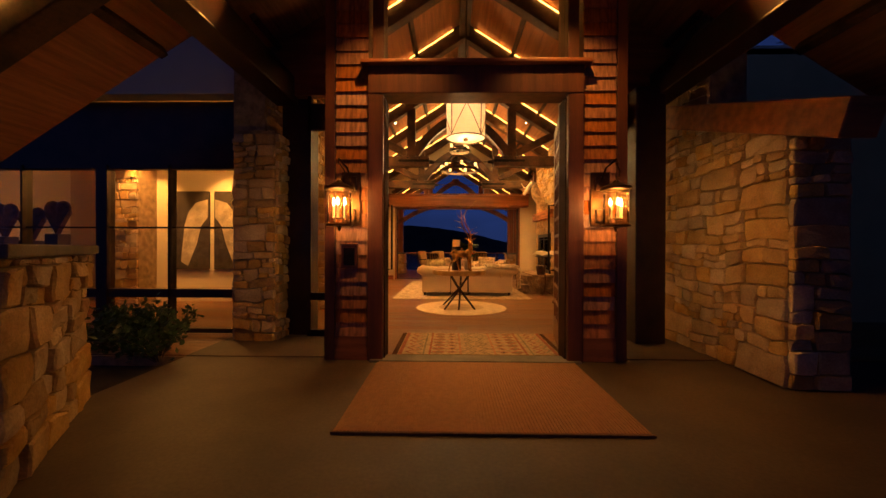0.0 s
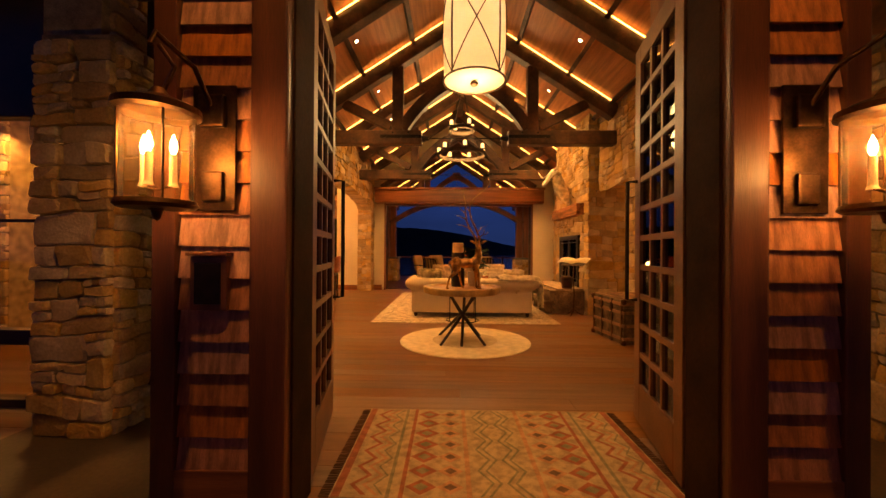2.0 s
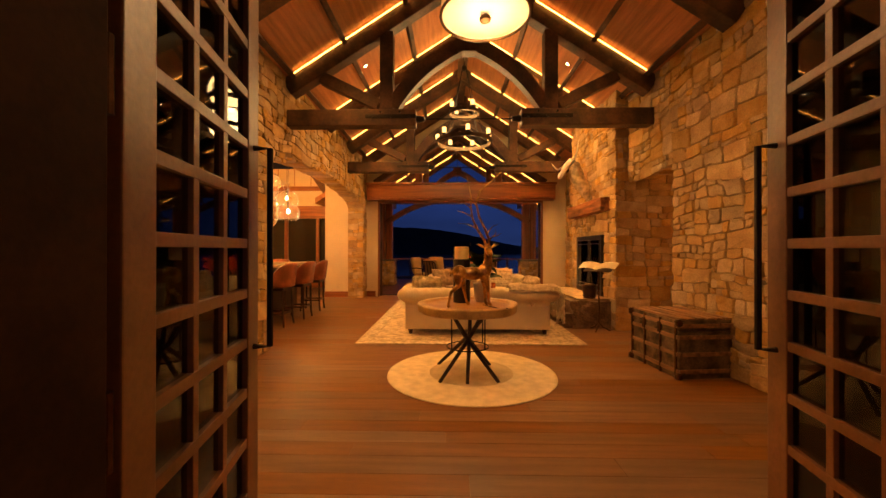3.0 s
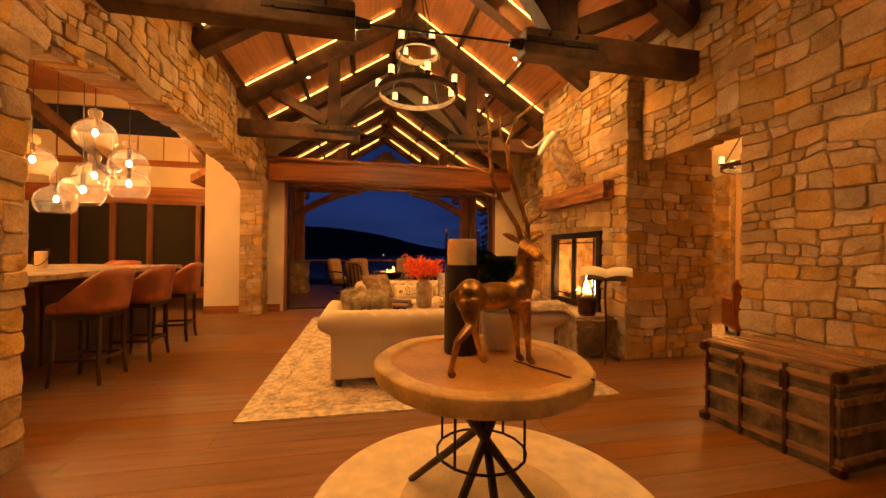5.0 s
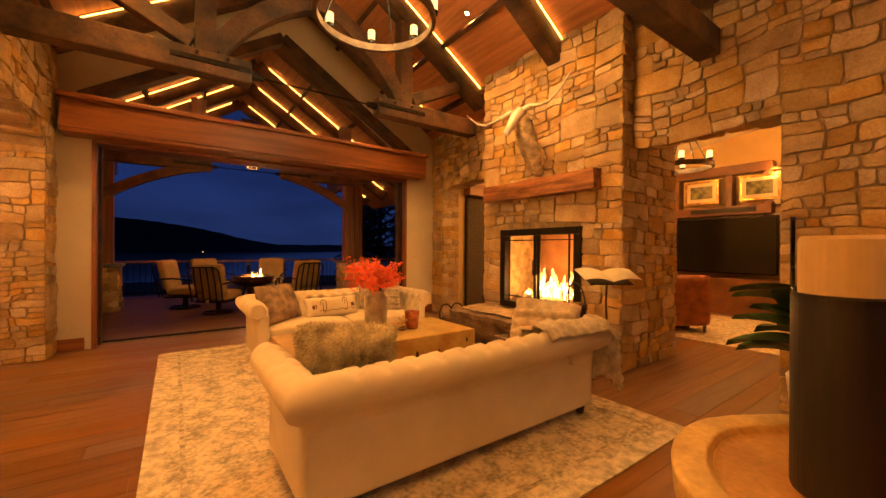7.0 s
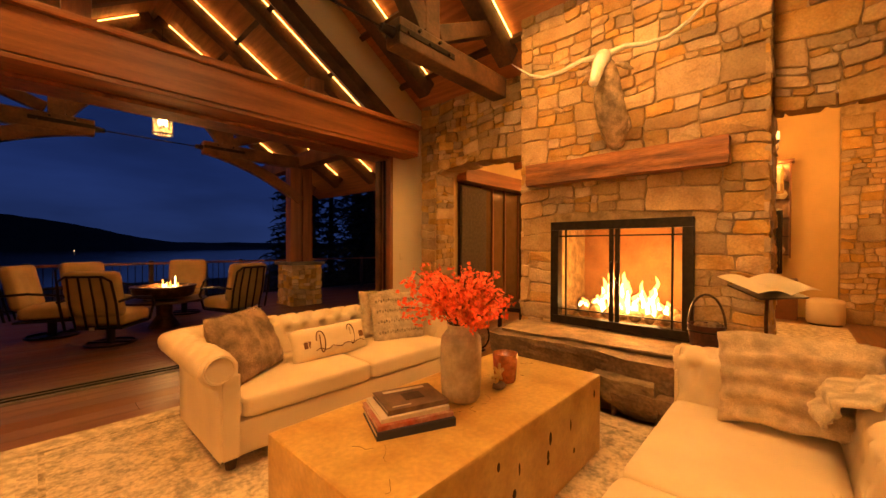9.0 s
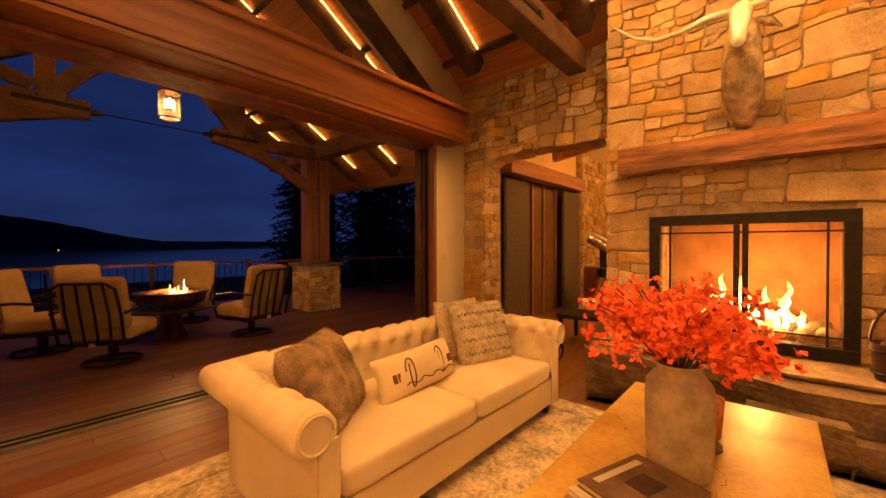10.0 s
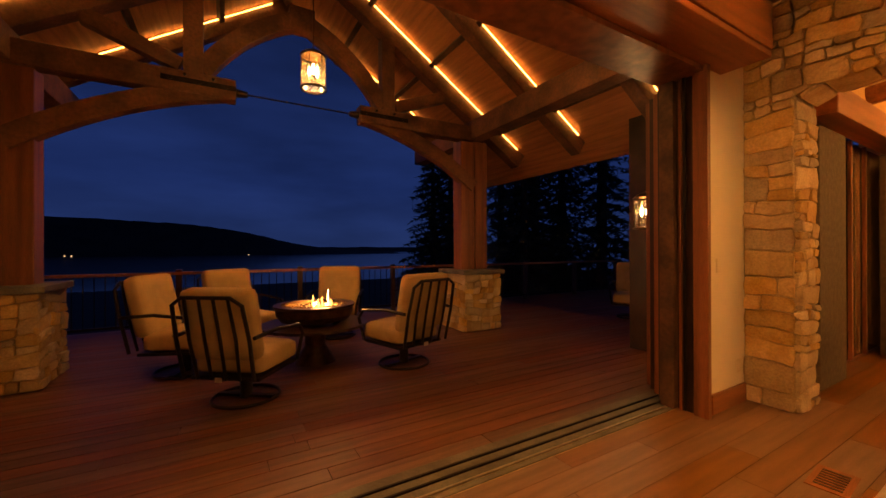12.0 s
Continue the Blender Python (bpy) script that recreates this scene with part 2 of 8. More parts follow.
def rod(a, b, r, bm=None, seg=10, r2=None):
    a, b = Vector(a), Vector(b)
    own = bmesh.new()
    bmesh.ops.create_cone(own, cap_ends=True, segments=seg, radius1=r, radius2=r if r2 is None else r2, depth=(b - a).length)
    own.transform(Matrix.Translation((a + b) / 2) @ (b - a).to_track_quat("Z", "Y").to_matrix().to_4x4())
    return join(bm, own)


def tube(points, r, bm=None, seg=8, radii=None):
    """A round bar swept along points."""
    own = bmesh.new()
    pts = [Vector(p) for p in points]
    rings = []
    n = len(pts)
    prev = None
    for i, p in enumerate(pts):
        d = (pts[min(i + 1, n - 1)] - pts[max(i - 1, 0)]).normalized()
        ref = prev if prev is not None else (Vector((0, 0, 1)) if abs(d.z) < 0.9 else Vector((1, 0, 0)))
        s = d.cross(ref).normalized()
        t = s.cross(d).normalized()
        prev = t
        rr = radii[i] if radii else r
        rings.append([own.verts.new(p + rr * (math.cos(2 * math.pi * k / seg) * s + math.sin(2 * math.pi * k / seg) * t)) for k in range(seg)])
    for i in range(n - 1):
        for k in range(seg):
            own.faces.new((rings[i][k], rings[i][(k + 1) % seg], rings[i + 1][(k + 1) % seg], rings[i + 1][k]))
    own.faces.new(rings[0][::-1]), own.faces.new(rings[-1])
    bmesh.ops.recalc_face_normals(own, faces=own.faces[:])
    return join(bm, own)


def lathe(profile, seg=32, bm=None, at=(0, 0, 0), cap=True):
    """Turns (radius, height) pairs round the z axis."""
    own = bmesh.new()
    rings = [[own.verts.new((at[0] + r * math.cos(2 * math.pi * k / seg), at[1] + r * math.sin(2 * math.pi * k / seg), at[2] + z)) for k in range(seg)] for r, z in profile]
    for a, b in zip(rings, rings[1:]):
        for k in range(seg):
            own.faces.new((a[k], a[(k + 1) % seg], b[(k + 1) % seg], b[k]))
    if cap:
        own.faces.new(rings[0][::-1]), own.faces.new(rings[-1])
    return join(bm, own)


def prism(outline, axis, d0, d1, bm=None):
    """A flat outline (two coordinates) pushed from d0 to d1 along axis."""
    own = bmesh.new()
    def at(p, d):
        return {"x": (d, p[0], p[1]), "y": (p[0], d, p[1]), "z": (p[0], p[1], d)}[axis]
    a = [own.verts.new(at(p, d0)) for p in outline]
    b = [own.verts.new(at(p, d1)) for p in outline]
    n = len(outline)
    own.faces.new(a), own.faces.new(b[::-1])
    for i in range(n):
        own.faces.new((a[i], b[i], b[(i + 1) % n], a[(i + 1) % n]))
    bmesh.ops.recalc_face_normals(own, faces=own.faces[:])
    bmesh.ops.triangulate(own, faces=[f for f in own.faces if len(f.verts) > 4])
    return join(bm, own)


def blob(center, size, bm=None, sub=3, rough=0.0, freq=2.0, seed=0.0, m=None, square=2.0):
    """A rounded lump; square above 2 makes it boxier."""
    own = bmesh.new()
    bmesh.ops.create_icosphere(own, subdivisions=sub, radius=1)
    for v in own.verts:
        p = v.co.copy()
        k = (abs(p.x) ** square + abs(p.y) ** square + abs(p.z) ** square) ** (-1 / square)
        p *= k
        if rough:
            p *= 1 + rough * noise.noise(p * freq + Vector((seed, seed * 1.7, 0)))
        v.co = Vector((p.x * size[0], p.y * size[1], p.z * size[2]))
    own.transform(Matrix.Translation(center) @ (m or Matrix()))
    return join(bm, own)


# ---- stonework ----
def unit_stone(seed):
    """One split-faced stone, about 1 x 1, its face towards +z and 1 deep."""
    r = random.Random(seed)
    bm = bmesh.new()
    out = [(sx * (0.5 - r.uniform(0, 0.11)), sy * (0.5 - r.uniform(0, 0.13))) for sx, sy in ((-1, -1), (1, -1), (1, 1), (-1, 1))]
    ring = []
    for i in range(4):
        p, q = out[i], out[(i + 1) % 4]
        ring.append((p[0] * 0.97, p[1] * 0.97))
        for t in (r.uniform(0.2, 0.4), r.uniform(0.6, 0.8)):
            mx, my = p[0] + (q[0] - p[0]) * t, p[1] + (q[1] - p[1]) * t
            k = r.uniform(1.0, 1.09)
            ring.append((max(-0.51, min(0.51, mx * k)), max(-0.51, min(0.51, my * k))))
    n = len(ring)
    tx, ty = r.uniform(-0.22, 0.22), r.uniform(-0.25, 0.25)
    base = [bm.verts.new((x, y, 0)) for x, y in ring]
    rim = [bm.verts.new((x * 0.985, y * 0.975, 0.72 + tx * x + ty * y + r.uniform(-0.08, 0.08))) for x, y in ring]
    inner = [bm.verts.new((x * r.uniform(0.84, 0.94), y * r.uniform(0.8, 0.92), 0.95 + tx * x + ty * y + r.uniform(-0.1, 0.1))) for x, y in ring]
    mid = bm.verts.new((r.uniform(-0.15, 0.15), r.uniform(-0.15, 0.15), r.uniform(0.9, 1.08)))
    for i in range(n):
        j = (i + 1) % n
        bm.faces.new((base[i], base[j], rim[j], rim[i]))
        bm.faces.new((rim[i], rim[j], inner[j], inner[i]))
        bm.faces.new((inner[i], inner[j], mid))
    me = bpy.data.meshes.new("stone")
    bm.to_mesh(me)
    bm.free()
    me.materials.append(STONE)
    return me


STONES = [unit_stone(i) for i in range(40)]


def lay_courses(spans, z0, z1, seed, big=1.0):
    """Random rubble in broken courses: (u, v, width, height, free left, free right) of each stone. spans(v0, v1) gives the stretches that are wall."""
    r = random.Random(seed)
    out = []

    def fill(u, v, w, h, a, b):
        if h > r.uniform(0.11, 0.26) * big and h > 0.12 * big and w > 0.1:
            cut = r.uniform(0.3, 0.7) * h
            fill(u, v, w, cut, a, b), fill(u, v + cut, w, h - cut, a, b)
        elif w > r.uniform(1.5, 3.8) * h and w > 0.18 * big or w > 0.55 * big:
            cut = r.uniform(0.3, 0.7) * w
            fill(u, v, cut, h, a, False), fill(u + cut, v, w - cut, h, False, b)
        else:
            out.append((u, v, w, h, a, b))
    v = z0
    while v < z1 - 0.03:
        h = min(r.uniform(0.24, 0.5) * big, z1 - v)
        if z1 - v - h < 0.1:
            h = z1 - v
        if h < 0.2 * big or spans(v, v + 0.02) != spans(v + h - 0.02, v + h):
            h = min(0.15 * big, z1 - v)
        for a, b in spans(v, v + h):
            u = a
            while u < b - 0.02:
                w = min(r.uniform(0.2, 0.66) * big, b - u)
                if b - u - w < 0.12:
                    w = b - u
                fill(u, v, w, h, u == a, u + w > b - 0.001)
                u += w
        v += h
    return out


def rubble_stone(r, u, v, w, h, depth, bend, free_left, free_right):
    """One split-faced stone as points and faces in wall coordinates about its middle; bend() sways the joints it shares with its neighbours."""
    ring = []
    corners = [(u, v), (u + w, v), (u + w, v + h), (u, v + h)]
    cu, cv = u + w / 2, v + h / 2
    for i in range(4):
        p, q = corners[i], corners[(i + 1) % 4]
        for k, t in enumerate((0.0, r.uniform(0.22, 0.4), r.uniform(0.6, 0.78))):
            x, y = p[0] + (q[0] - p[0]) * t, p[1] + (q[1] - p[1]) * t
            dx, dy = bend(x, y)
            if free_left and x < u + 0.001 or free_right and x > u + w - 0.001:
                dx = 0.0
            pull = r.uniform(0.004, 0.02) if k == 0 else r.uniform(0.0, 0.005)
            d = Vector((cu - x, cv - y))
            d = d.normalized() * min(pull + 0.0015, d.length * 0.3)
            ring.append((x + dx + d.x, y + dy + d.y))
    n = len(ring)
    mu, mv = sum(p[0] for p in ring) / n, sum(p[1] for p in ring) / n
    tu, tv = r.uniform(-0.055, 0.055), r.uniform(-0.075, 0.075)
    sd = r.uniform(0, 90)

    def rough(x, y):
        return 0.011 * noise.noise(Vector((x * 9, y * 9, sd))) + 0.005 * noise.noise(Vector((x * 26, y * 26, sd)))
    pts = [(x - mu, y - mv, -0.012) for x, y in ring]
    pts += [((x - mu) * 0.985, (y - mv) * 0.985, depth * 0.78 + tu * (x - mu) + tv * (y - mv) + rough(x, y)) for x, y in ring]
    for x, y in ring:
        k = r.uniform(0.84, 0.94)
        pts.append(((x - mu) * k, (y - mv) * k, depth + tu * (x - mu) * k + tv * (y - mv) * k + 1.3 * rough(x, y)))
    pts.append((w * r.uniform(-0.15, 0.15), h * r.uniform(-0.15, 0.15), depth + r.uniform(-0.004, 0.01)))
    faces = []
    for i in range(n):
        j = (i + 1) % n
        faces += [(i, j, n + j, n + i), (n + i, n + j, 2 * n + j, 2 * n + i), (2 * n + i, 2 * n + j, 3 * n)]
    return mu, mv, pts, faces


def stone_face(parent, origin, uax, nrm, spans, z0, z1, seed, depth=0.03, big=1.0, near=None, limit=300, name="stone"):
    """Clads a wall face: u runs along uax from origin, v is height, stones stand proud along nrm."""
    uax, nrm, origin = Vector(uax), Vector(nrm), Vector(origin)
    r = random.Random(seed + 99)
    lst = lay_courses(spans, z0, z1, seed, big)
    if near is not None:
        lst.sort(key=lambda s: (origin + uax * (s[0] + s[2] / 2) + Vector((0, 0, s[1])) - Vector(near)).length)
    basis = Matrix(((*uax, 0), (0, 0, 1, 0), (*nrm, 0), (0, 0, 0, 1))).transposed()

    def bend(x, y):
        a, b = Vector((x * 1.7, y * 1.7, seed * 1.37)), Vector((x * 5.5, y * 5.5, seed * 0.71))
        edge = min(1.0, (y - z0) / 0.1, (z1 - y) / 0.1)
        return (0.05 * noise.noise(a) + 0.022 * noise.noise(b),
                max(0.0, edge) * (0.06 * noise.noise(a + Vector((31, 7, 0))) + 0.026 * noise.noise(b + Vector((13, 5, 0)))))
    verts, polys = [], []
    for i, (u, v, w, h, fl_, fr_) in enumerate(lst):
        mu, mv, pts, faces = rubble_stone(r, u, v, w, h, depth * r.uniform(0.55, 1.35), bend, fl_, fr_)
        m = basis.copy()
        m.translation = origin + uax * mu + Vector((0, 0, mv))
        if i < limit:
            me = bpy.data.meshes.new(name)
            me.from_pydata(pts, [], faces)
            me.materials.append(STONE)
            ob = new(name, me)
            ob.parent = parent
            ob.matrix_basis = m
        else:
            k = len(verts)
            verts += [m @ Vector(p) for p in pts]
            polys += [tuple(q + k for q in f) for f in faces]
    if verts:
        me = bpy.data.meshes.new("stonework")
        me.from_pydata(verts, [], polys)
        me.materials.append(STONE_REST)
        ob = new("stonework", me)
        ob.parent = parent
        tagged(ob, kind="stuff")
    return lst


def no_gap(a, b, *holes):
    """Spans of a wall from a to b with holes (u0, u1, bottom, top or a function of u)."""
    def spans(v0, v1):
        cuts = [(a, b)]
        vm = (v0 + v1) / 2
        for u0, u1, lo, hi in holes:
            if callable(hi):
                us = [u0 + (u1 - u0) * i / 60 for i in range(61)]
                ins = [u for u in us if lo <= vm < hi(u)]
                if not ins:
                    continue
                h0, h1 = min(ins), max(ins)
            else:
                if not lo - 0.02 <= vm < hi:
                    continue
                h0, h1 = u0, u1
            nxt = []
            for p, q in cuts:
                if h1 <= p or h0 >= q:
                    nxt.append((p, q))
                else:
                    if h0 > p:
                        nxt.append((p, h0))
                    if h1 < q:
                        nxt.append((h1, q))
            cuts = nxt
        return [(p, q) for p, q in cuts if q - p > 0.04]
    return spans

# ---- setting ----
def structure(name, bm, mat, label, category):
    return tagged(part(name, bm, mat), label, category, kind="structure")


floor = structure("floor", box(-8.6, 9.2, 4.05, 14.62, -0.25, -0.012), MORTAR, "wide-plank brown oak floor of the great room", "floor")
box_k = box(-8.6, -2.9, 14.62, 17.3, -0.25, -0.012)
structure("floor_kitchen", box_k, OAK_REST, "brown oak floor running on under the kitchen", "floor")
porch_ground = structure("pavement", box(-2.9, 7.0, -6.0, 4.05, -0.3, -0.004), CONCRETE, "smooth tan concrete entrance porch floor", "pavement")
structure("door_sill", box(-0.8, 1.46, 3.86, 4.1, -0.05, 0.022, 0.008), SLATE, "flat grey stone door sill", "threshold")
structure("ground", box(-60, -2.9, -30, 5.1, -0.4, -0.12), material("bed_soil", (0.035, 0.026, 0.018), 0.95, vary=0.4, scale=3, fine=40, bump=0.5), "dark planted ground beside the porch", "ground")

# great room: left stone wall with two arches
def arch(y0, y1, spring, rise):
    mid, half = (y0 + y1) / 2, (y1 - y0) / 2
    def top(y):
        t = max(0.0, 1 - ((y - mid) / half) ** 2)
        return spring + rise * t ** 0.55
    return top


A1 = (8.5, 14.02)
top1 = arch(*A1, 2.55, 0.36)
A0 = (4.9, 7.27)
top0 = arch(*A0, 2.2, 0.42)
def arch_line(a, top, n=28):
    return [(a[0] + (a[1] - a[0]) * i / n, top(a[0] + (a[1] - a[0]) * i / n)) for i in range(n + 1)]
outline = [(4.84, 0), (A0[0], 0)] + arch_line(A0, top0) + [(A0[1], 0), (A1[0], 0)] + arch_line(A1, top1) + [(A1[1], 0), (YF + 0.3, 0), (YF + 0.3, 4.3), (4.84, 4.3)]
wall_left = structure("wall_west", prism(outline, "x", XL - 0.45, XL - 0.03), MORTAR, "tan ledge-stone wall with two low arches", "wall")

# right stone wall with two openings either side of the chimney
B0, B1 = (8.55, 9.82), (12.1, 14.05)
top_b0 = lambda y: 2.58
top_b1 = arch(*B1, 2.58, 0.12)
east = prism([(4.3, 0), (B0[0], 0), (B0[0], 2.58), (B0[1] + 0.04, 2.58), (B0[1] + 0.04, 4.3), (4.3, 4.3)], "x", XR + 0.03, XR + 0.45)
prism([(B1[0] - 0.04, 4.3), (B1[0] - 0.04, top_b1(B1[0]))] + arch_line(B1, top_b1, 14) + [(B1[1], 0), (YF + 0.3, 0), (YF + 0.3, 4.3)], "x", XE + 0.03, XE + 0.45, east)
wall_right = structure("wall_east", east, MORTAR, "tan ledge-stone wall with two squared openings", "wall")

# chimney breast with the firebox cut through its face
CX, CY0, CY1 = 2.88, 9.82, 12.1
FY0, FY1, FZ0, FZ1 = 10.36, 11.66, 0.55, 1.62
chim = box(CX, 4.15, CY0 + 0.03, FY0, 0, 4.6)
box(CX, 4.15, FY1, CY1 - 0.03, 0, 4.6, bm=chim)
box(CX, 4.15, FY0, FY1, 0, FZ0, bm=chim)
box(CX, 4.15, FY0, FY1, FZ1, 4.6, bm=chim)
box(3.75, 4.15, FY0, FY1, FZ0, FZ1, bm=chim)
chimney = structure("chimney", chim, MORTAR, "broad tan ledge-stone chimney breast", "chimney")

# ceiling of the great room, two pitches, in one mesh with its boards
def pitch(y0, y1, drop=0.0, over=0.0, thick=0.16):
    bm = bmesh.new()
    for s in (-1, 1):
        x0, x1 = XC, XC + s * (HALF + over + 0.4)
        def z(x):
            return EAVE + SLOPE * (HALF - abs(x - XC)) - drop
        pts = [(x0, z(x0)), (x1, z(x1)), (x1, z(x1) + thick), (x0, z(x0) + thick)]
        prism(pts, "y", y0, y1, bm)
    return bm
tagged(structure("ceiling", pitch(4.0, 14.6), CEILING, "orange-brown boarded ceiling of two pitches", "ceiling"))

# entrance wall (inside face), with its gable window
DX0, DX1, DZ = -0.66, 1.32, 2.86
for x0, x1 in ((-2.9, -1.3), (1.95, 3.1)):
    structure("pavement", box(x0, x1, 4.04, 5.02, -0.2, 0.006), CONCRETE, "smooth tan concrete recess beside the doors", "pavement")

# lake wall: plaster piers, gable
gab = box(XL - 0.03, -2.05, YF, YF + 0.3, 0, 3.3)
box(2.74, XE + 0.03, YF, YF + 0.3, 0, 3.3, bm=gab)
GX0, GX1, GZ0, GZA = -2.12, 2.79, 3.28, 4.95
prism([(XL - 0.4, 3.3), (GX0, 3.3), (XC, GZA), (XC, roof(XC) + 0.1), (XL - 0.4, roof(XL - 0.4) + 0.1)], "y", YF + 0.02, YF + 0.3, gab)
prism([(XR + 0.4, 3.3), (GX1, 3.3), (XC, GZA), (XC, roof(XC) + 0.1), (XR + 0.4, roof(XR + 0.4) + 0.1)], "y", YF + 0.02, YF + 0.3, gab)
wall_lake = structure("wall_north", gab, PLASTER, "cream plaster gable wall round the lake opening", "wall")

# kitchen side
kit = box(-3.56, XL - 0.45, 14.25, 14.62, 0, 5.3)
box(-8.6, -3.56, 17.0, 17.3, 2.55, 4.3, bm=kit)
box(-8.6, -3.56, 17.0, 17.3, 5.0, 5.3, bm=kit)
box(XL - 0.6, XL - 0.45, 4.9, 14.25, 4.3, 5.3, bm=kit)
box(-8.9, -8.6, 4.9, 17.3, 0, 5.3, bm=kit)
box(-3.62, -3.56, 14.62, 17.3, 0, 5.3, bm=kit)
structure("wall_kitchen", kit, PLASTER, "cream plaster kitchen walls", "wall")
# added wall that keeps the blue sky light off the porch's right side
structure("wall_sky_block", box(8.2, 8.5, -6, 6.2, -0.3, 5.5), material("sky_block_dark", (0.05, 0.03, 0.018), 0.8, vary=0.3, scale=3, fine=30, bump=0.2), "added plain dark wall blocking the sky beside the porch", "wall")
structure("ceiling_kitchen", box(-8.9, XL - 0.45, 4.9, 17.3, 5.3, 5.45), CEILING, "high cedar kitchen ceiling", "ceiling")
hall = box(-8.6, -2.95, 8.3, 8.5, 0, 5.3)
structure("wall_hall", hall, PLASTER, "cream plaster wall of the entrance hall", "wall")

# den side
den = box(9.0, 9.3, 6.5, 14.6, 0, 4.6)
box(XR + 0.45, 9.3, 6.3, 6.5, 0, 4.6, bm=den)
box(XR + 0.45, 4.15, 14.2, 14.5, 0, 4.6, bm=den)
box(4.15, 7.2, 14.2, 14.5, 2.85, 4.6, bm=den)
box(7.2, 9.3, 14.2, 14.5, 0, 4.6, bm=den)
structure("wall_den", den, OCHRE, "ochre plaster den walls", "wall")
structure("ceiling_den", prism([(6.3, 4.5), (14.6, 3.3), (14.6, 3.45), (6.3, 4.65)], "x", XR + 0.45, 9.3), PLASTER, "sloping plaster den ceiling", "ceiling")

# ---- timber roof frames ----
def post_beam(x, y, z0, z1, w, bm=None):
    return box(x - w / 2, x + w / 2, y - w / 2, y + w / 2, z0, z1, 0.01, bm)


def curved(p0, p1, bulge, w, h, y, n=10, bm=None):
    """A bowed brace in the plane of a truss, from p0 to p1 (x, z)."""
    own = bmesh.new()
    a, b = Vector(p0), Vector(p1)
    d = (b - a)
    nn = Vector((-d.y, d.x)).normalized()
    rings = []
    for i in range(n + 1):
        t = i / n
        c = a + d * t + nn * bulge * 4 * t * (1 - t)
        tang = (d + nn * bulge * 4 * (1 - 2 * t)).normalized()
        q = Vector((-tang.y, tang.x))
        rings.append([own.verts.new((c.x + q.x * sz * h / 2, y + sy * w / 2, c.y + q.y * sz * h / 2)) for sz, sy in ((1, -1), (1, 1), (-1, 1), (-1, -1))])
    for r0, r1 in zip(rings, rings[1:]):
        for k in range(4):
            own.faces.new((r0[k], r0[(k + 1) % 4], r1[(k + 1) % 4], r1[k]))
    own.faces.new(rings[0]), own.faces.new(rings[-1])
    bmesh.ops.recalc_face_normals(own, faces=own.faces[:])
    return join(bm, own)


def led_line(parent, y, x0, x1, drop=0.0):
    """A glowing strip tucked between a rafter's flank and the boards."""
    for s in (-1, 1):
        a = (XC + s * x0, y, roof(XC + s * x0) - drop - 0.045)
        b = (XC + s * x1, y, roof(XC + s * x1) - drop - 0.045)
        part("led_strip", beam(a, b, 0.012, 0.012, 0, up=(0, 1, 0)), LED, parent, "glowing warm LED strip")


def rafters(parent, y, w=0.2, h=0.27, drop=0.0, reach=HALF, leds=(-1,), mat=None, start=0.0):
    tz = h / 2 * math.hypot(1, SLOPE)
    for s in (-1, 1):
        a = (XC + s * start, y, roof(XC + s * start) - drop - tz - 0.004)
        x1 = XC + s * reach
        b = (x1, y, EAVE + SLOPE * (HALF - reach) - drop - tz - 0.004)
        part("rafter", beam(a, b, w, h, 0.015), mat or TIMBER, parent)
    for side in leds:
        led_line(parent, y + side * (w / 2 + 0.02), 0.22, reach - 0.12, drop)


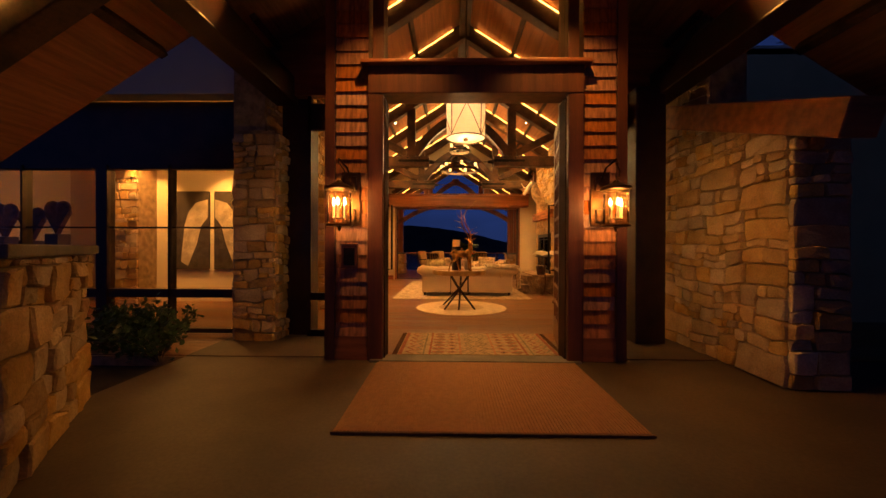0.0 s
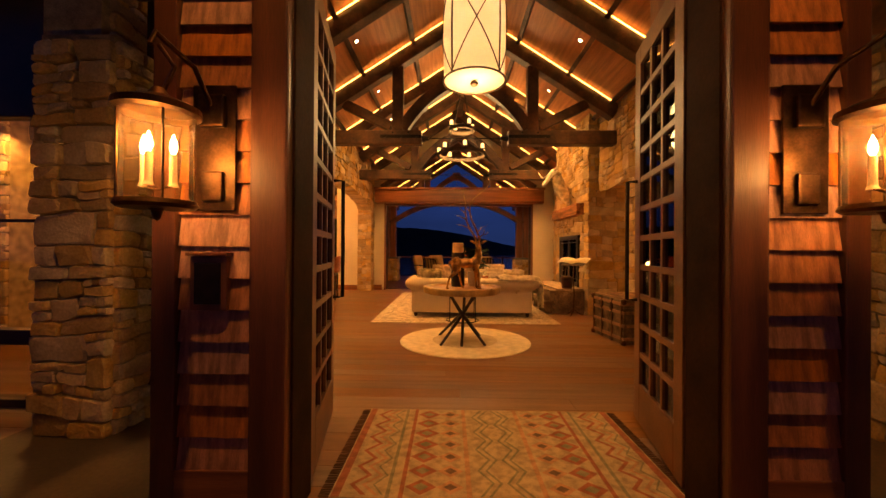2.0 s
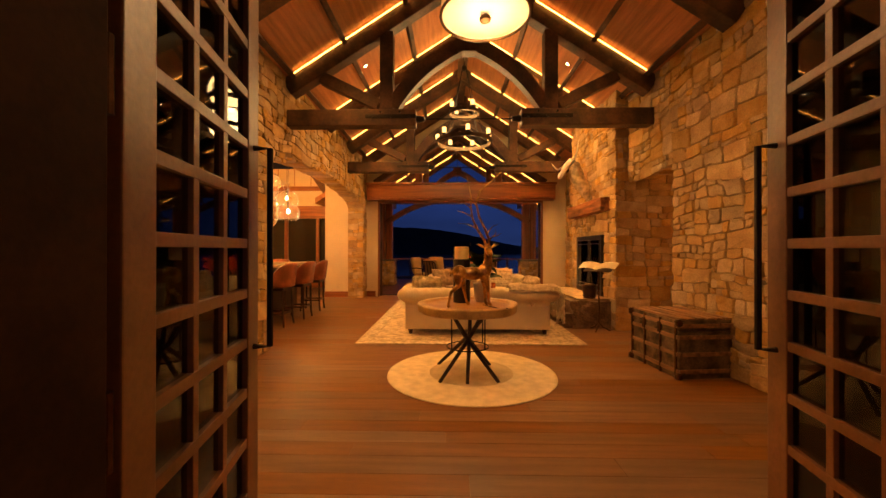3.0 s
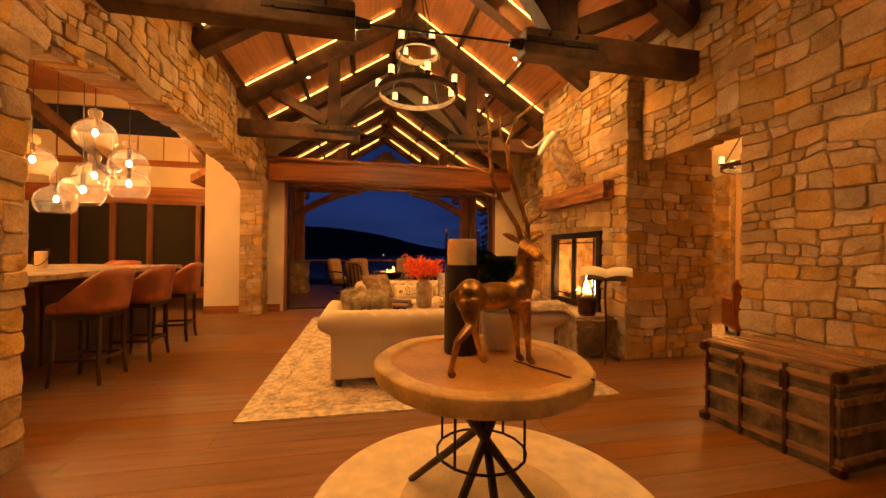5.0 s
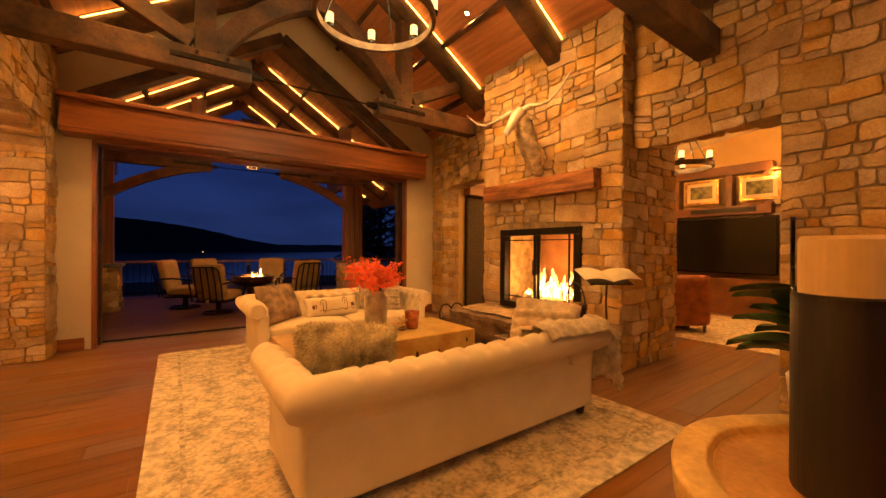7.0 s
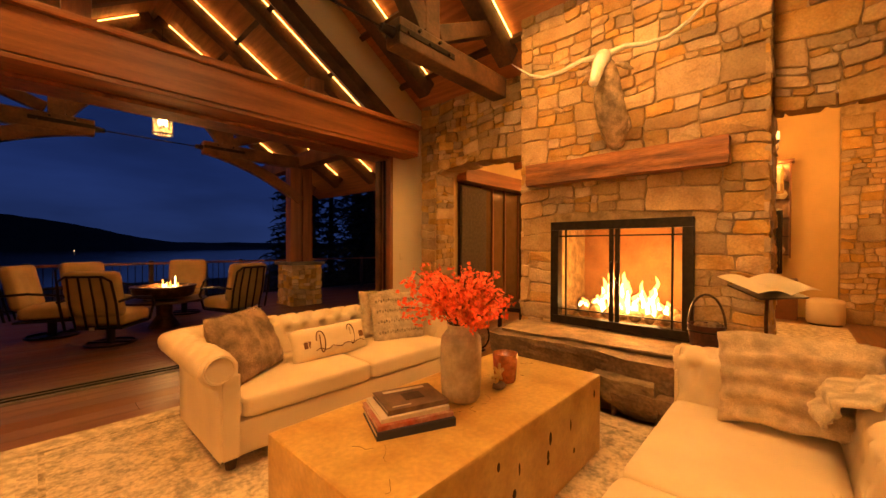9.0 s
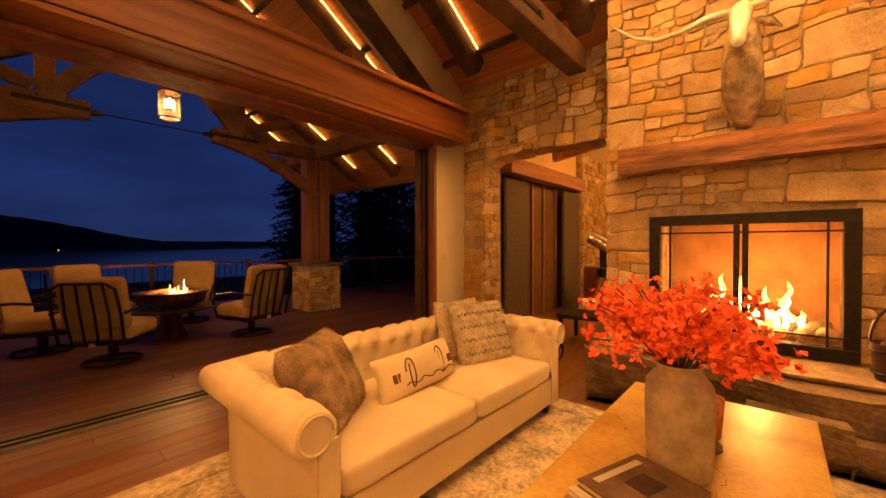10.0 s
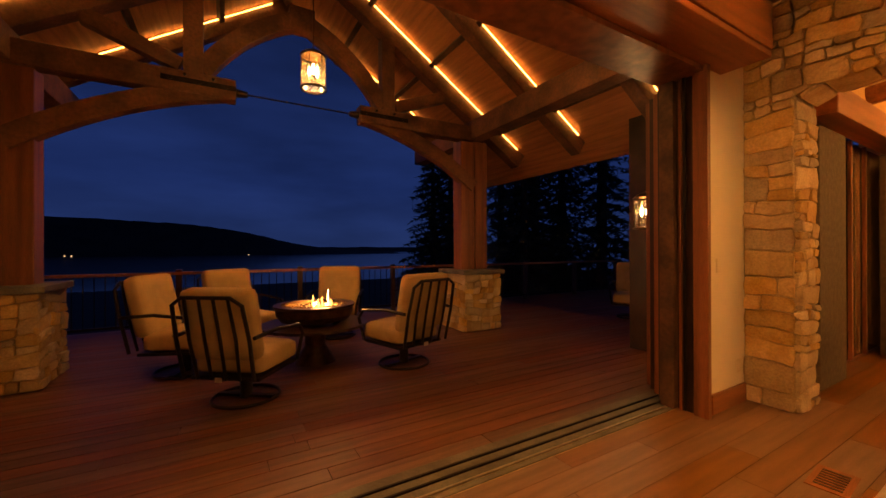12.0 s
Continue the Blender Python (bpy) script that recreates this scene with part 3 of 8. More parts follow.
def roof_truss(y, drop=0.0, label="dark timber roof truss with an iron tie rod", chord=3.33, ends=(XL, XR), leds=(-1,), low_brace=False, category="truss", reach=HALF, mat=None):
    t = thing("roof_truss", (0, 0, 0), label, category, "trusses under the roof")
    mat = mat or TIMBER
    rafters(t, y, drop=drop, leds=leds, reach=reach, mat=mat)
    for s, e in ((-1, ends[0]), (1, ends[1])):
        tip = XC + s * 0.78
        o = box(min(e, tip), max(e, tip), y - 0.1, y + 0.1, chord - 0.125, chord + 0.125, 0.02)
        chord_ob = part("chord", o, mat, t)
        px = XC + s * 1.22
        part("queen_post", box(px - 0.1, px + 0.1, y - 0.09, y + 0.09, chord + 0.12, roof(px) - drop - 0.3, 0.012), mat, t)
        part("strut", beam((px + s * 0.12, y, chord + 0.2), (px + s * 0.98, y, roof(px + s * 0.98) - drop - 0.33), 0.14, 0.17), mat, t)
        p0, p1 = (px - s * 0.08, chord + 0.16), (XC - s * 0.02, chord + 1.13)
        part("curved_brace", curved(p0, p1, -s * 0.13 if s > 0 else 0.13, 0.17, 0.2, y), mat, t)
        # bolted iron plate on the chord
        plate = box(min(tip, tip + s * 0.75), max(tip, tip + s * 0.75), y - 0.108, y + 0.108, chord - 0.02, chord + 0.04, 0.006)
        pl = part("iron_plate", plate, IRON, chord_ob, "dark iron strap")
        for k in range(5):
            for side in (-1, 1):
                bx = tip + s * (0.1 + 0.14 * k)
                part("bolt", rod((bx, y + side * 0.1, chord + (0.07 if k % 2 else 0.0)), (bx, y + side * 0.125, chord + (0.07 if k % 2 else 0.0)), 0.017, seg=8), IRON, chord_ob)
        part("rod_socket", rod((tip, y, chord), (tip - s * 0.13, y, chord), 0.055, seg=12, r2=0.035), IRON, t)
        if low_brace:
            part("arched_brace", curved((e, 2.42), (tip + s * 0.1, chord - 0.02), -s * 0.12, 0.16, 0.2, y), mat, t)
    part("tie_rod", rod((XC - 0.72, y, chord), (XC + 0.72, y, chord), 0.011, seg=8), IRON, t, "thin iron tie rod")
    part("collar", beam((XC - 0.16, y, chord + 1.12), (XC + 0.16, y, chord + 1.12), 0.2, 0.3), mat, t)
    return t


roof_truss(9.08)
roof_truss(12.4, ends=(XL, 2.85))
for y in (5.7, 7.4, 10.75, 13.9):
    pair = thing("rafter_pair", (0, 0, 0), "dark timber rafters meeting at the ridge, edged with light", "rafters", "rafters under the ceiling")
    rafters(pair, y)
for s in (-1, 1):
    for d in (0.95, 1.85, 2.62):
        x = XC + s * d
        tagged(part("purlin", beam((x, 4.3, roof(x) - 0.05), (x, YF, roof(x) - 0.05), 0.075, 0.09, 0.008, up=(s * SLOPE, 0, 1)), TIMBER), "slim dark timber purlin against the boards", "purlin", "purlins under the ceiling")
tagged(part("ridge_beam", box(XC - 0.1, XC + 0.1, 4.3, YF, roof(XC) - 0.3, roof(XC) - 0.02, 0.015), TIMBER), "dark timber ridge beam", "beam")

# header box over the lake opening, with its trim
hd = thing("header_beam", (0, 0, 0), "deep reddish stained fir header over the lake opening", "beam")
part("fascia", box(XL + 0.07, XR - 0.03, 14.05, YF - 0.004, 2.84, 3.2, 0.012), FIR, hd)
part("crown_moulding", box(XL + 0.04, XR, 14.0, YF - 0.004, 3.2, 3.27, 0.02), FIR, hd)
part("bottom_rail", box(XL + 0.07, XR - 0.03, 14.06, YF + 0.2, 2.79, 2.836, 0.008), FIR, hd)
part("screen_slot", box(-2.03, 2.72, YF - 0.02, YF + 0.34, 2.745, 2.786, 0.004), FIR_UP, hd)
for x in (-0.86, 1.46):
    part("gable_post", box(x - 0.1, x + 0.1, YF - 0.02, YF + 0.14, 3.28, 3.62, 0.01), FIR_UP, hd)
gt = thing("gable_trim", (0, 0, 0), "dark stained timber edging of the gable window", "trim", kind="structure")
for s in (-1, 1):
    a, b = (XC + s * 2.5, YF + 0.08, 3.33), (XC, YF + 0.08, 4.93)
    part("gable_rafter", beam(a, b, 0.22, 0.16), TIMBER, gt)
# lake opening jambs and the floor track
for s, x in ((-1, -2.05), (1, 2.74)):
    j = thing("door_jamb", (0, 0, 0), "dark red-brown stained timber door jamb", "jamb", "jambs of the lake opening", kind="structure")
    part("inner_jamb", box(min(x, x - s * 0.05), max(x, x - s * 0.05), YF - 0.05, YF + 0.06, 0, 2.79, 0.006), FIR_UP, j)
    part("channel", box(min(x, x - s * 0.015), max(x, x - s * 0.015), YF + 0.06, YF + 0.2, 0, 2.79, 0.003), DARKWOOD, j)
    part("channel_strip", box(min(x, x - s * 0.04), max(x, x - s * 0.04), YF + 0.155, YF + 0.175, 0, 2.79, 0.003), FIR_UP, j)
    part("outer_jamb", box(min(x, x - s * 0.07), max(x, x - s * 0.07), YF + 0.2, YF + 0.32, 0, 2.79, 0.006), TIMBER, j)
    for k in range(4):
        xx = x + s * (0.03 + 0.08 * k)
        yy = YF + 0.33 + 0.085 * k
        part("sliding_panel_edge", box(min(xx, xx + s * 0.12), max(xx, xx + s * 0.12), yy, yy + 0.06, 0.01, 2.76, 0.006), (FIR_UP if k % 2 else DARKWOOD), j)
    part("screen_guide", box(min(x - s * 0.045, x - s * 0.03), max(x - s * 0.045, x - s * 0.03), YF + 0.12, YF + 0.14, 0.01, 2.78), IRON, j)
tk = thing("floor_track", (0, 0, 0), "dark metal sliding door track set in stone", "track")
part("stone_strip", box(-2.05, 3.0, 14.62, 14.95, -0.1, -0.006, 0.004), SLATE, tk)
for k in range(3):
    part("rail", box(-2.05, 3.0, 14.66 + 0.09 * k, 14.675 + 0.09 * k, -0.006, 0.006), (IRON if k else material("worn_aluminium", (0.5, 0.42, 0.32), 0.35, 0.9, vary=0.2)), tk)
# baseboards
for nm, x0, x1 in (("l", XL, -2.12), ("r", 2.81, XE)):
    structure("baseboard", box(x0, x1, YF - 0.025, YF - 0.002, 0, 0.16, 0.006), FIR, "reddish wooden baseboard", "baseboard")
structure("baseboard", box(-3.56, XL - 0.45, 14.225, 14.248, 0, 0.16, 0.006), FIR, "reddish wooden baseboard", "baseboard")

# ---- lake porch ----
deck = structure("deck", box(-9.0, 10.5, 14.95, 21.2, -0.3, -0.045), DARKWOOD, "reddish-brown boarded lake deck", "deck")
board_mesh = bpy.data.meshes.new("deck_board")
_bd = box(0, 1, 0, 1, -0.04, -0.012)
_bd.to_mesh(board_mesh)
_bd.free()
board_mesh.materials.append(DECK)
rr = random.Random(4)
yy = 14.955
while yy < 21.1:
    x = -9.0 + rr.uniform(0, 2)
    while x < 10.4:
        w = rr.uniform(2.8, 4.6)
        o = new("deck_board", board_mesh)
        o.parent = deck
        o.matrix_basis = Matrix.Translation((x, yy, 0)) @ Matrix.Diagonal((min(x + w, 10.5) - 0.005 - x, 0.134, 1, 1))
        x += w
    yy += 0.14
DROP = 0.12
porch_roof = structure("ceiling_porch", pitch(14.72, 20.2, DROP, 1.25), CEILING, "orange-brown boarded porch ceiling", "ceiling")
roof_truss(18.2, DROP, "brown timber porch truss with arched braces and a tie rod", 3.3, (-2.45, 3.12), (-1,), True, reach=HALF + 1.1, mat=PORCHW)
for y in (15.55, 16.9, 19.7):
    pair = thing("rafter_pair", (0, 0, 0), "brown timber porch rafters edged with warm light", "rafters", "rafters under the porch roof")
    rafters(pair, y, drop=DROP, reach=HALF + 1.2, w=0.17, h=0.24, mat=PORCHW)
for s in (-1, 1):
    for d in (0.95, 1.95, 3.3):
        x = XC + s * d
        z = EAVE + SLOPE * (HALF - d) - DROP
        tagged(part("purlin", beam((x, 14.75, z - 0.05), (x, 20.1, z - 0.05), 0.075, 0.09, 0.008, up=(s * SLOPE, 0, 1)), TIMBER), "slim timber purlin under the porch boards", "purlin", "purlins under the porch roof")
    x = XC + s * 2.82
    tagged(part("eave_beam", box(x - 0.12, x + 0.12, 14.75, 20.3, 3.2, 3.52, 0.015), PORCHW), "heavy timber eave beam of the porch", "beam", "eave beams")
    px, py = XC + s * 2.82, 18.3
    p = thing("porch_post", (px, py, 0), "square stained timber porch post on a stone pier", "post", "porch posts")
    part("post", box(-0.28, -0.01, -0.13, 0.13, 1.0, 3.2, 0.015), FIR_UP, p)
    part("post", box(0.01, 0.26, -0.13, 0.13, 1.0, 3.2, 0.015), FIR_UP, p)
    part("cap_stone", box(-0.42, 0.42, -0.42, 0.42, 0.93, 1.0, 0.015), SLATE, p)
    part("pier_core", box(-0.34, 0.34, -0.34, 0.34, -0.05, 0.93), MORTAR, p)
    for k, (n, o) in enumerate((((0, -1, 0), (-0.3, -0.28, 0)), ((s * -1, 0, 0), (-s * 0.28, s * 0.3, 0)))):
        ua = Vector((0, 0, 1)).cross(Vector(n))
        org = Vector(n) * 0.34 - ua * 0.37
        stone_face(p, org, ua, n, no_gap(0, 0.74), 0, 0.93, 50 + k, 0.04)
# rail of the deck
rail = thing("deck_railing", (0, 20.6, 0), "dark iron deck railing with thin uprights", "railing")
part("top_rail", box(-9, 10.4, -0.05, 0.05, 0.93, 0.98, 0.01), FIR, rail)
part("bottom_rail", box(-9, 10.4, -0.02, 0.02, 0.1, 0.14), IRON, rail)
for i in range(11):
    x = -9 + i * 1.94
    part("rail_post", box(x - 0.045, x + 0.045, -0.045, 0.045, -0.05, 1.02, 0.006), DARKWOOD, rail)
bal = rod((0, 0, 0.12), (0, 0, 0.94), 0.008, seg=6)
first = part("baluster", bal, IRON, rail)
for i in range(150):
    o = new("baluster", first.data)
    o.parent = rail
    o.location = (-8.95 + i * 0.13, 0, 0)
first.location = (-9.0, 0, 0)

# ---- stones on the walls ----
stone_face(wall_left, (XL - 0.03, 4.3, 0), (0, 1, 0), (1, 0, 0), no_gap(0.6, 10.1, (A0[0] - 4.3, A0[1] - 4.3, 0, lambda u: top0(u + 4.3)), (A1[0] - 4.3, A1[1] - 4.3, 0, lambda u: top1(u + 4.3))), 0, 4.1, 11, near=(XL, 8.0, 1.5), big=1.2)
stone_face(wall_left, (XL - 0.45, A1[1], 0), (1, 0, 0), (0, -1, 0), no_gap(0, 0.43), 0, 2.57, 13, big=0.95)
stone_face(wall_left, (XL - 0.45, A0[1], 0), (1, 0, 0), (0, -1, 0), no_gap(0, 0.43), 0, 2.2, 14, big=1.0)
stone_face(wall_right, (XR + 0.03, 4.3, 0), (0, 1, 0), (-1, 0, 0), no_gap(0, CY0 - 4.3, (B0[0] - 4.3, B0[1] - 4.3, 0, 2.58)), 0, 4.1, 21, near=(XR, 8.0, 1.6), big=1.18)
stone_face(wall_right, (XE + 0.03, CY1, 0), (0, 1, 0), (-1, 0, 0), no_gap(0, YF - CY1, (B1[0] - CY1, B1[1] - CY1, 0, lambda u: top_b1(u + CY1))), 0, 3.9, 22, big=1.1)
stone_face(wall_right, (XE + 0.45, B1[1], 0), (-1, 0, 0), (0, -1, 0), no_gap(0, 0.43), 0, 2.55, 23)
stone_face(chimney, (CX, CY0, 0), (0, 1, 0), (-1, 0, 0), no_gap(0, CY1 - CY0, (FY0 - CY0, FY1 - CY0, FZ0, FZ1)), 0, 4.25, 31, near=(CX, 11, 1.5), big=1.28)
stone_face(chimney, (CX - 0.03, CY0 + 0.03, 0), (1, 0, 0), (0, -1, 0), no_gap(0, 1.3), 0, 4.2, 32, near=(CX, 9.8, 1.5), big=1.2)
stone_face(chimney, (4.15, CY1 - 0.03, 0), (-1, 0, 0), (0, 1, 0), no_gap(0, 1.3), 0, 4.0, 33, near=(CX, 9.8, 1.5))
# soffit stones of the arches
def soffit(parent, a, top, x0, seed):
    r = random.Random(seed)
    y = a[0]
    while y < a[1] - 0.05:
        w = min(r.uniform(0.12, 0.3), a[1] - y)
        z0, z1 = top(y), top(y + w)
        if max(z0, z1) - min(z0, z1) < 0.3:
            m = Matrix.Translation((x0 + 0.22, y + w / 2, (z0 + z1) / 2)) @ pose(0, 0, 0, 180 + math.degrees(math.atan2(z1 - z0, w)), 0, 0) @ Matrix.Diagonal((0.44, w * 1.05, 0.04 * r.uniform(0.8, 1.4), 1))
            o = new("arch_stone", r.choice(STONES))
            o.parent, o.matrix_basis = parent, m
        y += w
soffit(wall_left, A1, top1, XL - 0.45, 3)
soffit(wall_left, A0, top0, XL - 0.45, 4)
soffit(wall_right, B1, top_b1, XE + 0.02, 5)
soffit(wall_right, B0, top_b0, XR + 0.02, 6)

# floor planks: the great room's as pieces, the side rooms' joined
def plank(seed):
    r = random.Random(seed)
    bm = box(0, 1, 0, 1, -0.012, 0.0)
    me = bpy.data.meshes.new("plank")
    bm.to_mesh(me)
    bm.free()
    me.materials.append(OAK)
    return me
PLANK = plank(0)
rr = random.Random(8)
rest = bmesh.new()
y = 4.08
while y < 14.6:
    w = rr.choice((0.17, 0.2, 0.23))
    w = min(w, 14.6 - y)
    x = -8.5 + rr.uniform(-1.5, 0)
    while x < 9.0:
        length = rr.uniform(1.6, 3.2)
        if x + length > -2.5 and x < 3.1:
            o = new("plank", PLANK)
            o.parent = floor
            o.matrix_basis = Matrix.Translation((x, y, 0)) @ Matrix.Diagonal((length - 0.003, w - 0.003, 1, 1))
        else:
            box(max(x, -8.6), min(x + length, 9.2) - 0.003, y, y + w - 0.003, -0.012, 0, 0, rest)
        x += length
    y += w
tagged(part("plank_field", rest, OAK_REST, floor), kind="stuff")

# ---- great room: things ----
def rounded(x0, x1, y0, y1, z0, z1, r, puff=0.0, n=12):
    """A soft upholstered block with a crowned top."""
    bm = bmesh.new()
    bmesh.ops.create_cube(bm, size=1)
    bmesh.ops.subdivide_edges(bm, edges=bm.edges[:], cuts=n, use_grid_fill=True)
    hx, hy, hz = (x1 - x0) / 2, (y1 - y0) / 2, (z1 - z0) / 2
    for v in bm.verts:
        p = Vector((v.co.x * 2 * hx, v.co.y * 2 * hy, v.co.z * 2 * hz))
        q = Vector((max(-hx + r, min(hx - r, p.x)), max(-hy + r, min(hy - r, p.y)), max(-hz + r, min(hz - r, p.z))))
        d = p - q
        if d.length > 1e-6:
            p = q + d.normalized() * min(r, d.length if d.length < r else r)
        u, w = p.x / hx, p.y / hy
        if p.z > 0:
            p.z += puff * (1 - u * u) * (1 - w * w)
        v.co = p + Vector(((x0 + x1) / 2, (y0 + y1) / 2, (z0 + z1) / 2))
    return bm


def pillow_mesh(w, h, t, n=18, seed=0.0, rough=0.0):
    """A stuffed cushion standing in the xz plane, its seam round the edge."""
    bm = bmesh.new()
    for side in (-1, 1):
        grid = []
        for i in range(n + 1):
            row = []
            for j in range(n + 1):
                u, v = 2 * i / n - 1, 2 * j / n - 1
                pin = 1 - 0.06 * (1 - abs(u)) * abs(v) ** 3 - 0.0
                pin2 = 1 - 0.06 * (1 - abs(v)) * abs(u) ** 3
                th = (max(0.0, 1 - u ** 4) * max(0.0, 1 - v ** 4)) ** 0.55
                d = 1 + rough * noise.noise(Vector((u * 3 + seed, v * 3, side)))
                row.append(bm.verts.new((u * w / 2 * pin2, side * t / 2 * th * d, v * h / 2 * pin)))
            grid.append(row)
        for i in range(n):
            for j in range(n):
                f = (grid[i][j], grid[i + 1][j], grid[i + 1][j + 1], grid[i][j + 1])
                bm.faces.new(f if side < 0 else f[::-1])
    bmesh.ops.remove_doubles(bm, verts=bm.verts[:], dist=0.0004)
    return bm


def fur_on(src, count, length, width, seed, droop=0.3):
    """Tufts of hair on a mesh, as thin curved blades."""
    r = random.Random(seed)
    src.faces.ensure_lookup_table()
    areas = [f.calc_area() for f in src.faces]
    faces = r.choices(list(src.faces), weights=areas, k=count)
    bm = bmesh.new()
    for f in faces:
        vs = [v.co for v in f.verts]
        a, b = r.random(), r.random()
        p = vs[0].lerp(vs[1], a).lerp(vs[-1].lerp(vs[len(vs) // 2], a), b)
        nrm = f.normal
        d = (nrm + Vector((r.uniform(-0.7, 0.7), r.uniform(-0.7, 0.7), r.uniform(-0.7, 0.4) - droop))).normalized()
        s = d.cross(nrm)
        s = (s if s.length > 1e-3 else Vector((1, 0, 0))).normalized() * width
        ln = length * r.uniform(0.5, 1.2)
        q = p + d * ln * 0.55
        e = q + (d + Vector((0, 0, -droop))).normalized() * ln * 0.5
        p0, p1, q0, q1, t = (bm.verts.new(c) for c in (p - s, p + s, q - s * 0.7, q + s * 0.7, e))
        bm.faces.new((p0, p1, q1, q0)), bm.faces.new((q0, q1, t))
    return bm


def cushion(name, at, size, mat, label, rx=-18, rz=0, fur=0, fur_len=0.05, seed=1, fur_mat=None, group="", ridges=0.0, wide=0.0022):
    t = thing(name, at, label, "cushion", group)
    t.matrix_basis = pose(*at, rx, 0, rz)
    bm = pillow_mesh(*size, seed=seed, rough=0.12 if fur else 0.05)
    bm.normal_update()
    if ridges:
        for v in bm.verts:
            edge = max(0.0, 1 - (2 * v.co.x / size[0]) ** 4)
            v.co += v.normal * ridges * edge * math.sin(v.co.z * 64 + 2.0 * noise.noise(v.co * 5))
        bm.normal_update()
    if fur:
        f = fur_on(bm, fur, fur_len, wide, seed)
        ob = part("fur", f, fur_mat or mat, t)
        tagged(ob, kind="stuff")
    part("cover", bm, mat, t, smooth=True)
    return t


def chesterfield(name, at, rz, label, inner=2.06, depth=0.9):
    """A rolled-arm, button-tufted sofa. Local: the seat faces -y, its middle at the origin."""
    s = thing(name, at, label, "sofa", "sofas round the coffee table", rz)
    prof = [(0.0, 0.36), (0.0, 0.42), (0.004, 0.48), (0.012, 0.54), (0.022, 0.6)]
    c, r = (0.125, 0.645), 0.105
    for k in range(17):
        a = math.radians(185 - k * 15.5)
        prof.append((c[0] + r * math.cos(a), c[1] + r * math.sin(a)))
    prof += [(0.155, 0.535), (0.125, 0.52), (0.118, 0.45), (0.116, 0.3), (0.116, 0.09)]
    xi, yb, yf = inner / 2, depth / 2 - 0.21, -depth / 2
    pts = []
    n_arm, n_back = 44, 110
    for i in range(n_arm):
        pts.append((Vector((-xi, yf + (yb - yf) * i / n_arm)), Vector((-1, 0))))
    pts.append((Vector((-xi, yb)), Vector((-1, 1))))
    for i in range(1, n_back):
        pts.append((Vector((-xi + 2 * xi * i / n_back, yb)), Vector((0, 1))))
    pts.append((Vector((xi, yb)), Vector((1, 1))))
    for i in range(1, n_arm + 1):
        pts.append((Vector((xi, yb + (yf - yb) * i / n_arm)), Vector((1, 0))))
    arc, run = [0.0], 0.0
    for a, b in zip(prof, prof[1:]):
        run += math.hypot(b[0] - a[0], b[1] - a[1])
        arc.append(run)
    bm = bmesh.new()
    rings, u, prev = [], 0.0, None
    buttons = []
    for p, nn in pts:
        if prev is not None:
            u += (p - prev).length
        prev = p
        ring = []
        for (pn, pz), sarc in zip(prof, arc):
            dent = 0.0
            if 0.04 < sarc < 0.62:
                row = (sarc - 0.13) / 0.125
                lo = math.floor(row)
                for rw in (lo, lo + 1):
                    if 0 <= rw <= 3:
                        uu = u / 0.17 + 0.5 * (rw % 2)
                        du = (uu - round(uu)) * 0.17
                        ds = (row - rw) * 0.125
                        dd = math.hypot(du, ds)
                        dent += (0.05 if rw < 3 else 0.018) * math.exp(-(dd / 0.032) ** 2)
                w1 = (u / 0.17 + row / 2)
                w2 = (u / 0.17 - row / 2)
                crease = min(abs(w1 - round(w1)), abs(w2 - round(w2))) * 0.17
                if -0.2 < row < 3.0:
                    dent += 0.016 * math.exp(-(crease / 0.014) ** 2)
            k = 1.0
            if sarc > 0.2:
                th = math.atan2(pz - c[1], pn - c[0])
                ox, oz = -math.cos(th) * dent, -math.sin(th) * dent
            else:
                ox, oz = dent, 0.0
            off = pn + (ox if sarc < 0.62 else 0)
            ring.append(bm.verts.new((p.x + nn.x * off, p.y + nn.y * off, pz + oz)))
        rings.append(ring)
    for a, b in zip(rings, rings[1:]):
        for k in range(len(prof) - 1):
            bm.faces.new((a[k], b[k], b[k + 1], a[k + 1]))
    bm.faces.new(rings[0][::-1]), bm.faces.new(rings[-1])
    bmesh.ops.recalc_face_normals(bm, faces=bm.faces[:])
    bmesh.ops.triangulate(bm, faces=[f for f in bm.faces if len(f.verts) > 4])
    part("tufted_back", bm, LINEN, s, smooth=True)
    for sx in (-1, 1):
        face = rod((sx * (xi + 0.125), yf + 0.004, 0.645), (sx * (xi + 0.125), yf - 0.022, 0.645), 0.098, seg=28, r2=0.085)
        box(sx * (xi + 0.06) - 0.05, sx * (xi + 0.06) + 0.05, yf - 0.016, yf + 0.004, 0.1, 0.6, 0.012, face)
        scroll = part("arm_front", face, LINEN, s, smooth=False)
        part("piping", tube([(sx * (xi + 0.125) + 0.075 * math.cos(a), yf - 0.026, 0.645 + 0.075 * math.sin(a)) for a in [math.radians(20 * k) for k in range(17)]], 0.006), LINEN, scroll)
    part("seat_frame", box(-xi - 0.1, xi + 0.1, yf + 0.01, yb + 0.1, 0.09, 0.3, 0.02), LINEN, s)
    for k in (-1, 1):
        part("seat_cushion", rounded(min(0, k * xi) + 0.006, max(0, k * xi) - 0.006, yf - 0.01, yb - 0.0, 0.3, 0.45, 0.045, 0.025), LINEN, s, smooth=True)
    part("back_panel", box(-xi - 0.1, xi + 0.1, yb + 0.09, yb + 0.12, 0.1, 0.5, 0.01), LINEN, s)
